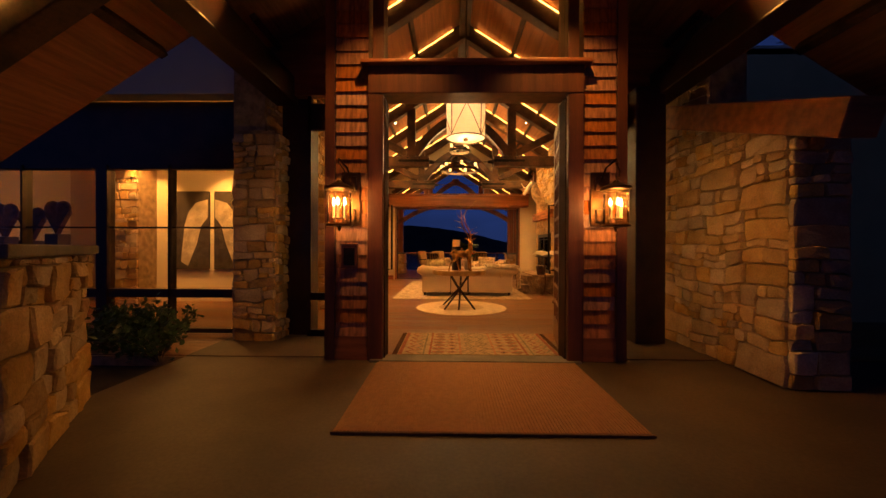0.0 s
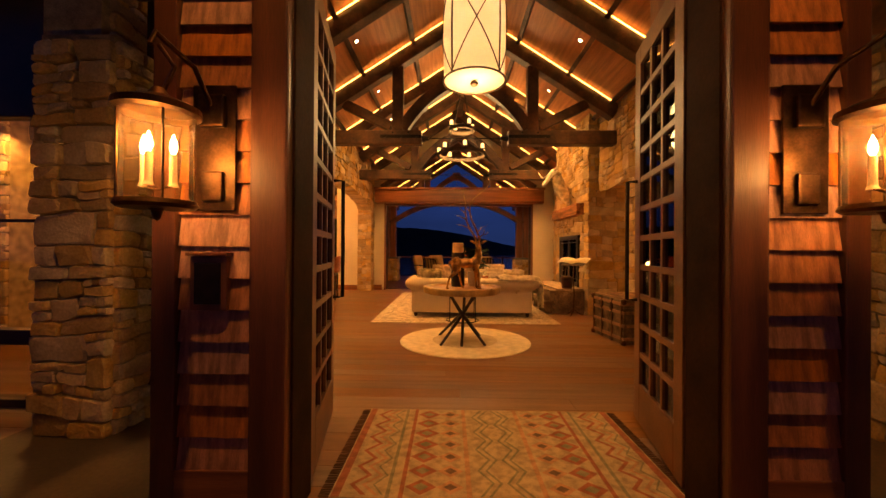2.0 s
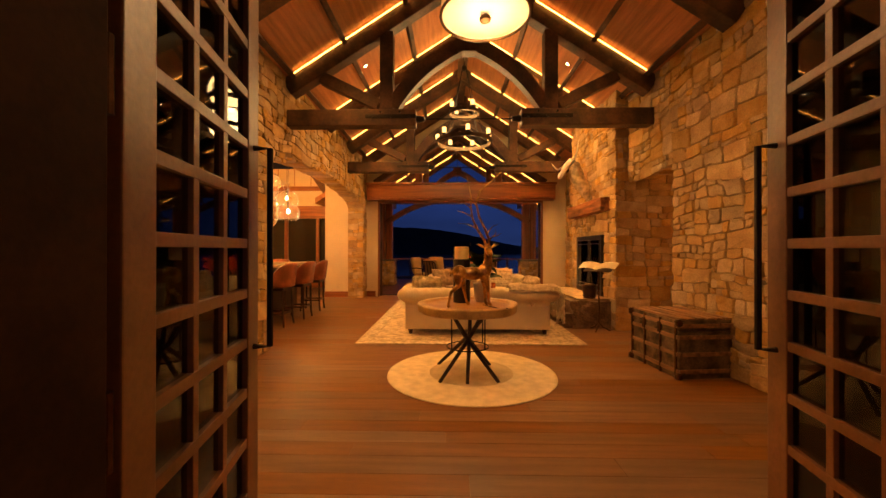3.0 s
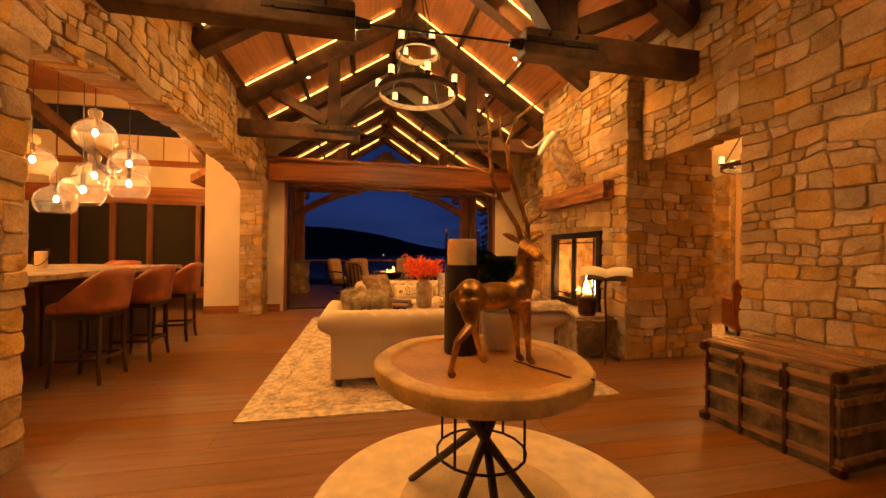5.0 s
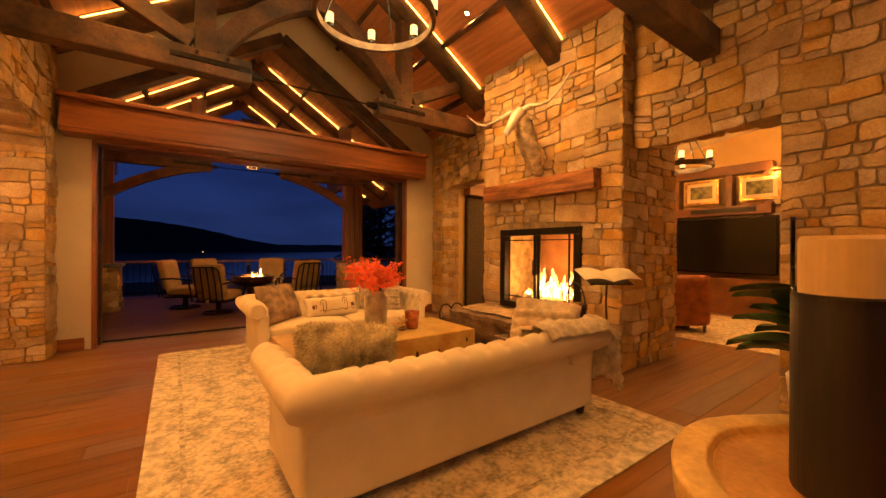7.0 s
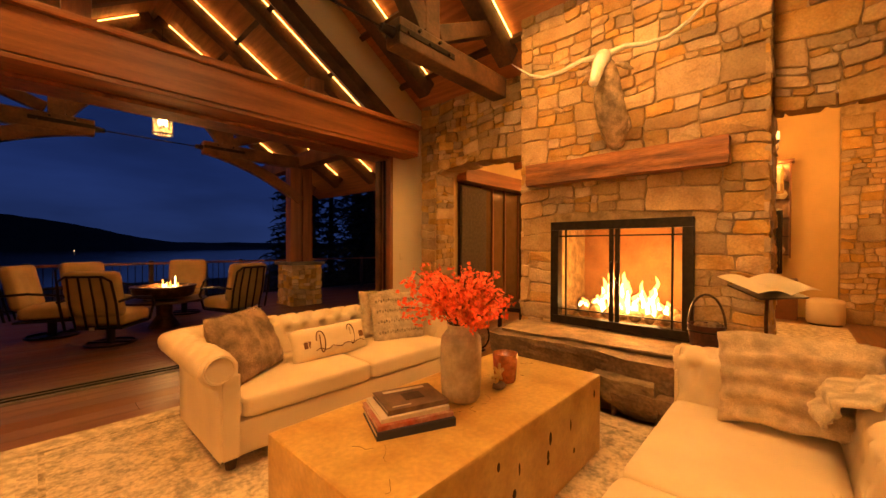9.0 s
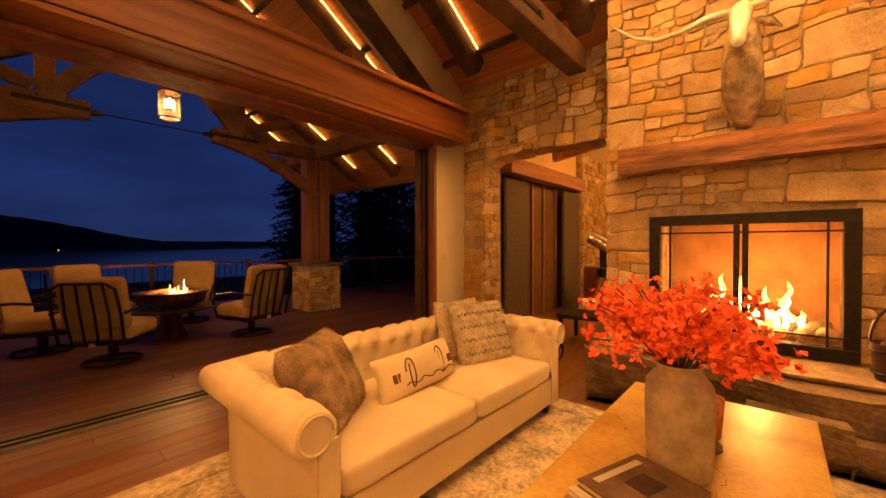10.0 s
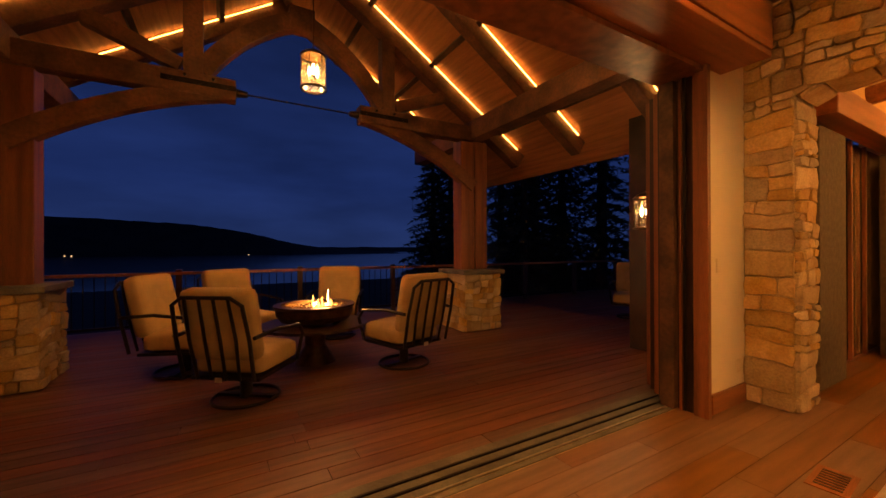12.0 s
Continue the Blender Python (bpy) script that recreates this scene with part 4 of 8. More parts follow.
    for sx in (-1, 1):
        for y in (yf + 0.07, yb + 0.06):
            part("leg", rod((sx * (xi + 0.04), y, 0.012), (sx * (xi + 0.04), y, 0.095), 0.028, seg=14, r2=0.042), DARKWOOD, s)
    return s


# rugs
RUG = bpy.data.materials.new("faded_oriental_rug")
RUG.use_nodes = True
_n, _l = RUG.node_tree.nodes, RUG.node_tree.links
_tc = _n.new("ShaderNodeTexCoord")
_v = _n.new("ShaderNodeTexVoronoi")
_v.inputs["Scale"].default_value = 9
_ns = _n.new("ShaderNodeTexNoise")
_ns.inputs["Scale"].default_value, _ns.inputs["Detail"].default_value = 7, 6
_ns2 = _n.new("ShaderNodeTexNoise")
_ns2.inputs["Scale"].default_value, _ns2.inputs["Detail"].default_value = 38, 5
for k in (_v, _ns, _ns2):
    _l.new(_tc.outputs["Object"], k.inputs["Vector"])
_r1 = _n.new("ShaderNodeValToRGB")
_r1.color_ramp.elements[0].position, _r1.color_ramp.elements[0].color = 0.42, (0.66, 0.55, 0.39, 1)
_r1.color_ramp.elements[1].position, _r1.color_ramp.elements[1].color = 0.62, (0.27, 0.235, 0.18, 1)
_mx = _n.new("ShaderNodeMath")
_mx.operation = "MULTIPLY_ADD"
_mx.inputs[1].default_value = 0.5
_l.new(_ns2.outputs["Fac"], _mx.inputs[0])
_half = _n.new("ShaderNodeMath")
_half.operation = "MULTIPLY"
_half.inputs[1].default_value = 0.5
_l.new(_ns.outputs["Fac"], _half.inputs[0]), _l.new(_half.outputs[0], _mx.inputs[2])
_l.new(_mx.outputs[0], _r1.inputs[0])
_mixc = _n.new("ShaderNodeMix")
_mixc.data_type = "RGBA"
_mixc.inputs["B"].default_value = (0.60, 0.44, 0.25, 1)
_step = _n.new("ShaderNodeMapRange")
_step.inputs["From Min"].default_value, _step.inputs["From Max"].default_value, _step.inputs["To Max"].default_value = 0.25, 0.1, 0.5
_l.new(_v.outputs["Distance"], _step.inputs["Value"]), _l.new(_step.outputs["Result"], _mixc.inputs["Factor"])
_l.new(_r1.outputs["Color"], _mixc.inputs["A"])
_l.new(_mixc.outputs["Result"], _n["Principled BSDF"].inputs["Base Color"])
_n["Principled BSDF"].inputs["Roughness"].default_value = 0.95
_bp = _n.new("ShaderNodeBump")
_bp.inputs["Strength"].default_value, _bp.inputs["Distance"].default_value = 0.3, 0.006
_l.new(_ns2.outputs["Fac"], _bp.inputs["Height"]), _l.new(_bp.outputs[0], _n["Principled BSDF"].inputs["Normal"])

rug = thing("area_rug", (0.36, 11.17, 0.0), "faded cream and grey patterned rug under the sofas", "rug")
part("field", box(-1.56, 1.56, -2.22, 2.22, 0.002, 0.014), RUG, rug)
BORDER = material("rug_border", (0.72, 0.61, 0.44), 0.95, vary=0.3, scale=14, fine=120, bump=0.3)
for x0, x1, y0, y1 in ((-1.67, -1.56, -2.34, 2.34), (1.56, 1.67, -2.34, 2.34), (-1.56, 1.56, -2.34, -2.22), (-1.56, 1.56, 2.22, 2.34)):
    part("border", box(x0, x1, y0, y1, 0.002, 0.013), BORDER, rug, "pale woven border")
STRIPE = material("rug_line", (0.63, 0.52, 0.37), 0.95, vary=0.4, scale=20, fine=120, bump=0.2)
for s in (-1, 1):
    part("border_line", box(s * 1.46 - 0.015, s * 1.46 + 0.015, -2.15, 2.15, 0.0142, 0.0156), STRIPE, rug)
    part("border_line", box(-1.46, 1.46, s * 2.13 - 0.015, s * 2.13 + 0.015, 0.0142, 0.0156), STRIPE, rug)

rr_ = thing("round_rug", (0.3, 7.6, 0.0), "round cream wool rug with the table's shadow coloured in", "rug")
part("disc", lathe([(0.0, 0.014), (0.52, 0.014), (0.9, 0.014), (0.92, 0.008), (0.92, 0.001)], 72, cap=False), material("cream_wool", (0.80, 0.68, 0.47), 0.95, vary=0.12, scale=9, fine=200, bump=0.4), rr_)
# the table's shadow on the rug, laid in as a darker disc
part("table_shadow_disc", lathe([(0.0, 0.0165), (0.45, 0.0165), (0.46, 0.0145)], 64, cap=False), material("table_shadow_tan", (0.64, 0.52, 0.33), 0.9, vary=0.15, scale=5, fine=90, bump=0.3), rr_, "tan disc coloured as the table's shadow")

# kilim by the doors
KCOL = [material("kilim_" + n, c, 0.95, vary=0.25, scale=20, fine=160, bump=0.4) for n, c in (("rust", (0.34, 0.11, 0.05)), ("sand", (0.44, 0.32, 0.18)), ("olive", (0.24, 0.21, 0.12)), ("brown", (0.16, 0.09, 0.05)), ("clay", (0.46, 0.24, 0.12)))]
kil = thing("kilim_runner", (0.39, 4.69, 0.0), "flat-woven kilim in rust, sand and olive bands", "rug")
part("ground", box(-0.93, 0.93, -0.54, 0.54, 0.002, 0.010), KCOL[1], kil)
def zigzag(x, amp, width, mat, n):
    bm = bmesh.new()
    for i in range(n):
        y0, y1 = -0.52 + 1.04 * i / n, -0.52 + 1.04 * (i + 1) / n
        s = amp if i % 2 else -amp
        vs = [bm.verts.new(c) for c in ((x - s - width, y0, 0.0112), (x - s + width, y0, 0.0112), (x + s + width, y1, 0.0112), (x + s - width, y1, 0.0112))]
        bm.faces.new(vs)
    part("woven_zigzag", bm, mat, kil)
def diamonds(x, r, mat, n, inner):
    for i in range(n):
        y = -0.52 + 1.04 * (i + 0.5) / n
        for q, m, z in ((r, mat, 0.0112), (r * 0.5, inner, 0.0122)):
            bm = bmesh.new()
            bm.faces.new([bm.verts.new(c) for c in ((x - q, y, z), (x, y - q * 0.8, z), (x + q, y, z), (x, y + q * 0.8, z))])
            part("woven_diamond", bm, m, kil)
for x, w, c in ((-0.9, 0.022, 0), (-0.56, 0.012, 0), (-0.2, 0.014, 4), (0.2, 0.014, 4), (0.56, 0.012, 0), (0.9, 0.022, 0), (-0.63, 0.01, 2), (0.63, 0.01, 2)):
    part("band", box(x - w, x + w, -0.54, 0.54, 0.0102, 0.0108), KCOL[c], kil)
for x in (-0.76, 0.76):
    zigzag(x - 0.035, 0.04, 0.014, KCOL[0], 12), zigzag(x + 0.03, 0.04, 0.012, KCOL[4], 12), zigzag(x + 0.075, 0.03, 0.006, KCOL[2], 12)
for x in (-0.46, 0.46):
    diamonds(x, 0.085, KCOL[0], 7, KCOL[2])
for x in (-0.3, 0.3):
    diamonds(x, 0.075, KCOL[4], 7, KCOL[3])
for k in (-0.1, -0.055, 0.055, 0.1):
    zigzag(k, 0.036 if k > 0 else -0.036, 0.008, KCOL[2], 9)
for s in (-1, 1):
    f = bmesh.new()
    for i in range(54):
        y = -0.53 + i * 0.02
        rod((s * 0.93, y, 0.006), (s * 0.99, y + random.uniform(-0.008, 0.008), 0.004), 0.004, f, 5)
    tagged(part("fringe", f, KCOL[3], kil, "dark knotted fringe"), kind="stuff")

# sofas and cushions
sofa1 = chesterfield("chesterfield_sofa", (0.5, 9.76, 0.012), 180, "cream button-tufted sofa with its back to the entrance")
sofa2 = chesterfield("chesterfield_sofa", (0.68, 12.62, 0.012), 0, "cream button-tufted sofa facing the coffee table, lake behind", inner=1.92, depth=1.0)
GRIZZLE = material("grizzled_fur", (0.78, 0.66, 0.40), 0.95, vary=0.5, scale=7, fine=60, bump=0.3, tint=(0.27, 0.215, 0.12))
cushion("fur_cushion", (-0.31, 9.74, 0.70), (0.58, 0.43, 0.2), GRIZZLE, "long-haired brown and grey fur cushion on the near sofa", 12, -38, 12000, 0.042, 3)
cushion("plush_cushion", (-0.1, 12.55, 0.675), (0.56, 0.5, 0.24), TAUPE, "brown plush fur cushion slumped in the sofa corner", -26, 36, 7000, 0.012, 5, wide=0.0014)
lum = cushion("lumbar_cushion", (0.55, 12.52, 0.585), (0.74, 0.27, 0.15), LINEN, "cream lumbar cushion with brown brush lettering", -22, 6, seed=7)
INK = material("brown_ink", (0.16, 0.07, 0.03), 0.9, vary=0.2, bump=0)
def loop(x, z, w, h, y):
    return [(x + w * math.sin(a) * (0.5 + 0.5 * math.cos(a / 2)), y, z + h * math.cos(a)) for a in [math.radians(10 * k) for k in range(-8, 32)]]
part("brush_stroke", tube(loop(-0.14, 0.0, 0.045, 0.085, -0.076), 0.0045, seg=5), INK, lum)
part("brush_stroke", tube(loop(0.16, 0.01, 0.04, 0.085, -0.07), 0.0045, seg=5), INK, lum)
part("brush_stroke", tube([(-0.2 + 0.04 * k, -0.077, -0.06 + 0.012 * math.sin(k * 1.9)) for k in range(13)], 0.004, seg=5), INK, lum)
for x, w in ((-0.27, 0.03), (-0.235, 0.02), (-0.04, 0.05), (0.04, 0.04), (0.27, 0.045)):
    part("letter_bar", box(x - w / 2, x + w / 2, -0.068, -0.062, -0.03, 0.02), INK, lum)
knit = cushion("knit_cushion", (1.3, 12.56, 0.675), (0.54, 0.5, 0.17), CREAM_FUR, "chunky cream and grey knitted cushion with shaggy bands", -20, -14, 2600, 0.035, 9)
GREYKNIT = material("grey_wool", (0.48, 0.40, 0.28), 0.95, vary=0.4, scale=30, fine=120, bump=0.4)
for row in range(9):
    z = -0.2 + row * 0.05
    if row in (0, 4):
        continue
    bm = bmesh.new()
    for i in range(19):
        x = -0.22 + i * 0.0245
        blob((x, -0.074 * (1 - (x / 0.3) ** 4) * (1 - (z / 0.27) ** 4) ** 0.5 - 0.012, z + 0.008 * (i % 2)), (0.011, 0.010, 0.016), bm, 1)
    tagged(part("yarn", bm, GREYKNIT if row % 2 else CREAM_FUR, knit), kind="stuff")
cushion("cream_cushion", (1.26, 12.74, 0.70), (0.46, 0.46, 0.14), CREAM_FUR, "cream fleece cushion behind the knitted one", -14, -10, 1500, 0.03, 10)
cushion("stripe_fur_cushion", (1.37, 9.68, 0.69), (0.62, 0.46, 0.18), material("striped_fur", (0.68, 0.53, 0.34), 0.95, vary=0.25, scale=14, fine=160, bump=0.4), "cream fur cushion with soft ribbed stripes", -16, -82, 5000, 0.012, 11, ridges=0.03, wide=0.0012)
# throw over the sofa arm
def throw():
    bm = bmesh.new()
    n, m = 56, 26
    g = []
    for i in range(n + 1):
        row = []
        for j in range(m + 1):
            s = i / n * 1.25
            a = math.radians(-62 + 150 * j / m)
            w = 0.025 * noise.noise(Vector((s * 6, j * 0.3, 0))) + 0.03 * abs(noise.noise(Vector((s * 3, j * 0.12, 7)))) + 0.012 * noise.noise(Vector((s * 20, j * 0.9, 4)))
            r = 0.135 + w
            y, z = 9.4 + r * math.sin(a) + (0.05 if a > 0.8 else 0), 0.655 + r * math.cos(a)
            x = 0.98 + s
            if s > 0.66:
                q = s - 0.66
                turn = min(q / 0.13, math.pi / 2)
                x = 1.64 + 0.15 * math.sin(turn) + w
                z = z - 0.13 * (1 - math.cos(turn)) - max(0.0, q - 0.2) * 0.95
            row.append(bm.verts.new((x, y + 0.02 * math.sin(s * 9), z)))
        g.append(row)
    for i in range(n):
        for j in range(m):
            bm.faces.new((g[i][j], g[i + 1][j], g[i + 1][j + 1], g[i][j + 1]))
    bmesh.ops.recalc_face_normals(bm, faces=bm.faces[:])
    bmesh.ops.solidify(bm, geom=bm.faces[:], thickness=-0.02)
    return bm
th = thing("fur_throw", (0, 0, 0), "cream fur throw draped over the sofa arm", "throw")
_tm = throw()
_tm.normal_update()
tagged(part("fur", fur_on(_tm, 9000, 0.022, 0.0016, 12), CREAM_FUR, th), kind="stuff")
part("fabric", _tm, CREAM_FUR, th, smooth=True)

# coffee table
ct = thing("coffee_table", (0.515, 11.04, 0.014), "solid block coffee table of pale knotty wood", "table")
def slab_block():
    bm = box(-0.92, 0.92, -0.41, 0.41, 0.0, 0.506, 0.012)
    return bm
part("block", slab_block(), MAPLE, ct)
CHECK = material("dark_check", (0.06, 0.028, 0.012), 0.9, vary=0.3, bump=0)
rc = random.Random(5)
for i in range(15):
    x, z = rc.uniform(-0.85, 0.85), rc.uniform(0.12, 0.42)
    part("knot", blob((x, -0.409, z), (rc.uniform(0.006, 0.018), 0.004, rc.uniform(0.015, 0.04)), sub=2), CHECK, ct)
    y, z = rc.uniform(-0.38, 0.38), rc.uniform(0.1, 0.44)
    part("knot", blob((0.919, y, z), (0.004, rc.uniform(0.006, 0.016), rc.uniform(0.015, 0.05)), sub=2), CHECK, ct)
    x, y = rc.uniform(-0.85, 0.85), rc.uniform(-0.36, 0.36)
    pts, dx, dy = [], rc.uniform(-0.03, 0.03), rc.uniform(-0.02, 0.02)
    for k in range(5):
        pts.append((x, y, 0.5052)), 
        x, y = x + dx + rc.uniform(-0.02, 0.02), y + dy + rc.uniform(-0.02, 0.02)
    part("grain_check", tube(pts, 0.0016, seg=4), CHECK, ct)
# vase with coral branches
VX, VY = 0.5, 11.06
vase = thing("stoneware_vase", (VX, VY, 0.52), "tall off-white stoneware vase on the coffee table", "vase")
part("body", lathe([(0.001, 0.004), (0.092, 0.0), (0.106, 0.02), (0.113, 0.11), (0.115, 0.3), (0.11, 0.345), (0.088, 0.375), (0.074, 0.388), (0.076, 0.41), (0.082, 0.42), (0.072, 0.418), (0.064, 0.38), (0.06, 0.24)], 40, cap=False), material("stoneware", (0.52, 0.42, 0.29), 0.55, vary=0.25, scale=9, fine=50, bump=0.15), vase, smooth=True)
fl = thing("flower_branches", (VX, VY, 0.86), "coral-red blossom branches standing in the vase", "flowers")
rf = random.Random(21)
PETAL = material("coral_petal", (0.85, 0.09, 0.025), 0.7, vary=0.35, scale=18, fine=60, bump=0, tint=(0.92, 0.2, 0.05))
stems = bmesh.new()
petals = bmesh.new()
for i in range(34):
    a, sp = rf.uniform(0, 6.283), rf.uniform(0.08, 0.36)
    tip = Vector((sp * math.cos(a), sp * math.sin(a), rf.uniform(0.18, 0.4) - 0.25 * sp * sp))
    pts = [Vector((0, 0, 0.0)), Vector((tip.x * 0.25, tip.y * 0.25, 0.1)), tip * 0.65 + Vector((0, 0, 0.05)), tip]
    tube(pts, 0.0025, stems, 5)
    for k in range(44):
        t = rf.uniform(0.3, 1.0)
        c = pts[1].lerp(tip, t) + Vector((rf.gauss(0, 0.028), rf.gauss(0, 0.028), rf.gauss(0, 0.026)))
        for q in range(3):
            d = Vector((rf.uniform(-1, 1), rf.uniform(-1, 1), rf.uniform(-0.6, 1))).normalized()
            s = d.orthogonal().normalized() * rf.uniform(0.008, 0.014)
            e = c + d * rf.uniform(0.018, 0.032)
            m_ = (c + e) / 2 + d.cross(s).normalized() * 0.003
            vs = [petals.verts.new(v) for v in (c, m_ + s, e, m_ - s)]
            petals.faces.new(vs)
part("stem", stems, material("brown_stem", (0.10, 0.05, 0.025), 0.8, bump=0), fl)
tagged(part("blossom", petals, PETAL, fl), kind="stuff")
vot = thing("votive_glass", (0.9, 11.03, 0.52), "amber glass candle tumbler", "candle holder")
part("tumbler", lathe([(0.001, 0.004), (0.06, 0.0), (0.067, 0.012), (0.079, 0.178), (0.074, 0.178), (0.062, 0.018), (0.001, 0.014)], 32, cap=False), material("amber_glass", (0.55, 0.16, 0.04), 0.15, vary=0.3, scale=20, fine=60, bump=0.2), vot, smooth=True)
orn = thing("star_ornament", (0.76, 10.98, 0.52), "small wooden star ornament on a pebble", "ornament")
part("pebble", blob((0, 0, 0.02), (0.05, 0.035, 0.022), rough=0.2), ROCK, orn, smooth=True)
for k in range(6):
    a = math.radians(60 * k + 12)
    part("star_arm", beam((0, 0, 0.09), (0.06 * math.cos(a), 0.01, 0.09 + 0.06 * math.sin(a)), 0.014, 0.018, 0.003), MAPLE, orn)
def book(at, size, rz, cover, label, art=None):
    w, d, h = size
    b = thing("book", at, label, "book", "books on the coffee table", rz)
    part("cover", box(-w / 2, w / 2, -d / 2, d / 2, 0, 0.004, 0.001), cover, b)
    part("cover", box(-w / 2, w / 2, -d / 2, d / 2, h - 0.004, h, 0.001), cover, b)
    part("spine", box(-w / 2, w / 2, -d / 2, -d / 2 + 0.004, 0.0035, h - 0.0035), cover, b)
    part("pages", box(-w / 2 + 0.006, w / 2 - 0.004, -d / 2 + 0.0045, d / 2 - 0.006, 0.0042, h - 0.0042), material("paper", (0.75, 0.66, 0.5), 0.9, vary=0.1, scale=3, fine=300, bump=0.2), b)
    if art:
        for x0, x1, y0, y1, m in art:
            part("cover_print", box(x0 * w, x1 * w, y0 * d, y1 * d, h + 0.0006, h + 0.0016), m, b)
    return b
NAVY = material("navy_cloth", (0.03, 0.03, 0.06), 0.6, vary=0.2, bump=0.1)
TANP = material("sepia_print", (0.20, 0.12, 0.075), 0.4, vary=0.3, scale=14, fine=60, bump=0)
WHITEP = material("white_print", (0.66, 0.58, 0.46), 0.5, vary=0.1, bump=0)
REDP = material("red_print", (0.38, 0.06, 0.03), 0.5, vary=0.5, scale=10, fine=40, bump=0, tint=(0.4, 0.25, 0.2))
book((0.12, 11.08, 0.52), (0.38, 0.30, 0.038), -24, NAVY, "thick dark navy picture book")
book((0.12, 11.09, 0.558), (0.37, 0.29, 0.022), -22, REDP, "picture book with a red and white cover")
book((0.13, 11.1, 0.58), (0.34, 0.27, 0.02), -21, WHITEP, "slim pale picture book on the stack")
book((0.15, 11.1, 0.6), (0.31, 0.245, 0.024), -20, TANP, "picture book with a sepia photograph cover", [(-0.36, 0.36, 0.3, 0.4, WHITEP), (-0.12, 0.2, -0.18, 0.15, material("dark_print", (0.06, 0.035, 0.03), 0.4, vary=0.5, scale=20, bump=0)), (-0.4, -0.1, -0.4, -0.36, WHITEP)])

# entry table and what stands on it
TX, TY = 0.26, 7.58
et = thing("entry_table", (TX, TY, 0.0), "round live-edge wooden table on crossed stick legs", "table")
def live_disc():
    bm = bmesh.new()
    seg = 90
    rows = []
    for r, z in ((0.0, 0.756), (0.3, 0.756), (0.425, 0.757), (0.446, 0.76), (0.45, 0.763), (0.462, 0.775), (0.468, 0.778), (0.53, 0.78), (0.537, 0.779), (0.545, 0.772), (0.546, 0.766), (0.541, 0.705), (0.538, 0.698), (0.53, 0.69), (0.523, 0.688), (0.3, 0.686), (0.0, 0.684)):
        ring = []
        for k in range(seg):
            a = 2 * math.pi * k / seg
            wob = 1 + 0.048 * noise.noise(Vector((math.cos(a) * 1.6, math.sin(a) * 1.6, 2))) + 0.012 * noise.noise(Vector((math.cos(a) * 7, math.sin(a) * 7, 5)))
            crack = 0.028 * math.exp(-((a - math.radians(292)) / 0.014) ** 2) if r > 0.05 else 0
            wob -= 0.02 * math.exp(-((a - math.radians(292)) / 0.05) ** 2)
            ring.append(bm.verts.new((r * wob * math.cos(a), r * wob * 1.02 * math.sin(a), z)))
        rows.append(ring)
    for a, b in zip(rows, rows[1:]):
        for k in range(seg):
            bm.faces.new((a[k], a[(k + 1) % seg], b[(k + 1) % seg], b[k]))
    bmesh.ops.remove_doubles(bm, verts=bm.verts[:], dist=0.0005)
    bmesh.ops.recalc_face_normals(bm, faces=bm.faces[:])
    return bm
RIMW = material("pale_sapwood", (0.62, 0.40, 0.125), 0.45, vary=0.25, scale=6, fine=45, bump=0.15)
def rim_disc():
    bm = live_disc()
    bmesh.ops.delete(bm, geom=[f for f in bm.faces if f.calc_center_median().z < 0.69 or math.hypot(f.calc_center_median().x, f.calc_center_median().y / 1.02) < 0.45], context="FACES")
    for v in bm.verts:
        v.co += Vector((v.co.x, v.co.y, 0)).normalized() * 0.002 + Vector((0, 0, 0.0015))
    return bm
part("sapwood_rim", rim_disc(), RIMW, et, "pale raised live-edge rim", smooth=True)
part("tabletop", live_disc(), material("live_edge_wood", (0.50, 0.27, 0.07), 0.4, vary=0.28, scale=4, fine=45, bump=0.12, tint=(0.36, 0.17, 0.045)), et, smooth=True)
crk = [(0.17 + 0.028 * k + 0.006 * math.sin(k * 2.1), -0.02 - 0.058 * k - 0.004 * math.cos(k * 3), 0.757 + (0.026 if k > 6 else 0.001 * k)) for k in range(8)]
part("crack", tube(crk, 0.0055, seg=5), CHECK, et, "dark drying crack")
STICK = material("dark_stick", (0.05, 0.027, 0.015), 0.55, vary=0.4, scale=6, fine=50, bump=0.3, stretch=(4, 4, 0.8))
for fx, fy, tx, ty in ((-0.3, -0.34, 0.2, 0.12), (0.3, -0.33, -0.2, 0.1), (-0.33, 0.28, 0.2, -0.12), (0.27, 0.27, -0.18, -0.14), (-0.02, -0.38, 0.04, 0.2)):
    part("stick_leg", tube([(fx, fy, 0.0165), (fx * 0.62 + tx * 0.38, fy * 0.62 + ty * 0.38, 0.25), (fx * 0.3 + tx * 0.7, fy * 0.3 + ty * 0.7, 0.45), (tx, ty, 0.69)], 0.02, seg=9, radii=[0.018, 0.021, 0.023, 0.02]), STICK, et)
for a in (40, 140, 220, 320):
    x, y = 0.23 * math.cos(math.radians(a)), 0.23 * math.sin(math.radians(a))
    part("iron_stay", rod((x, y, 0.3), (x, y, 0.69), 0.007, seg=8), IRON, et)
part("iron_ring", tube([(0.23 * math.cos(math.radians(20 * k)), 0.23 * math.sin(math.radians(20 * k)), 0.3) for k in range(19)], 0.007, seg=8), IRON, et)

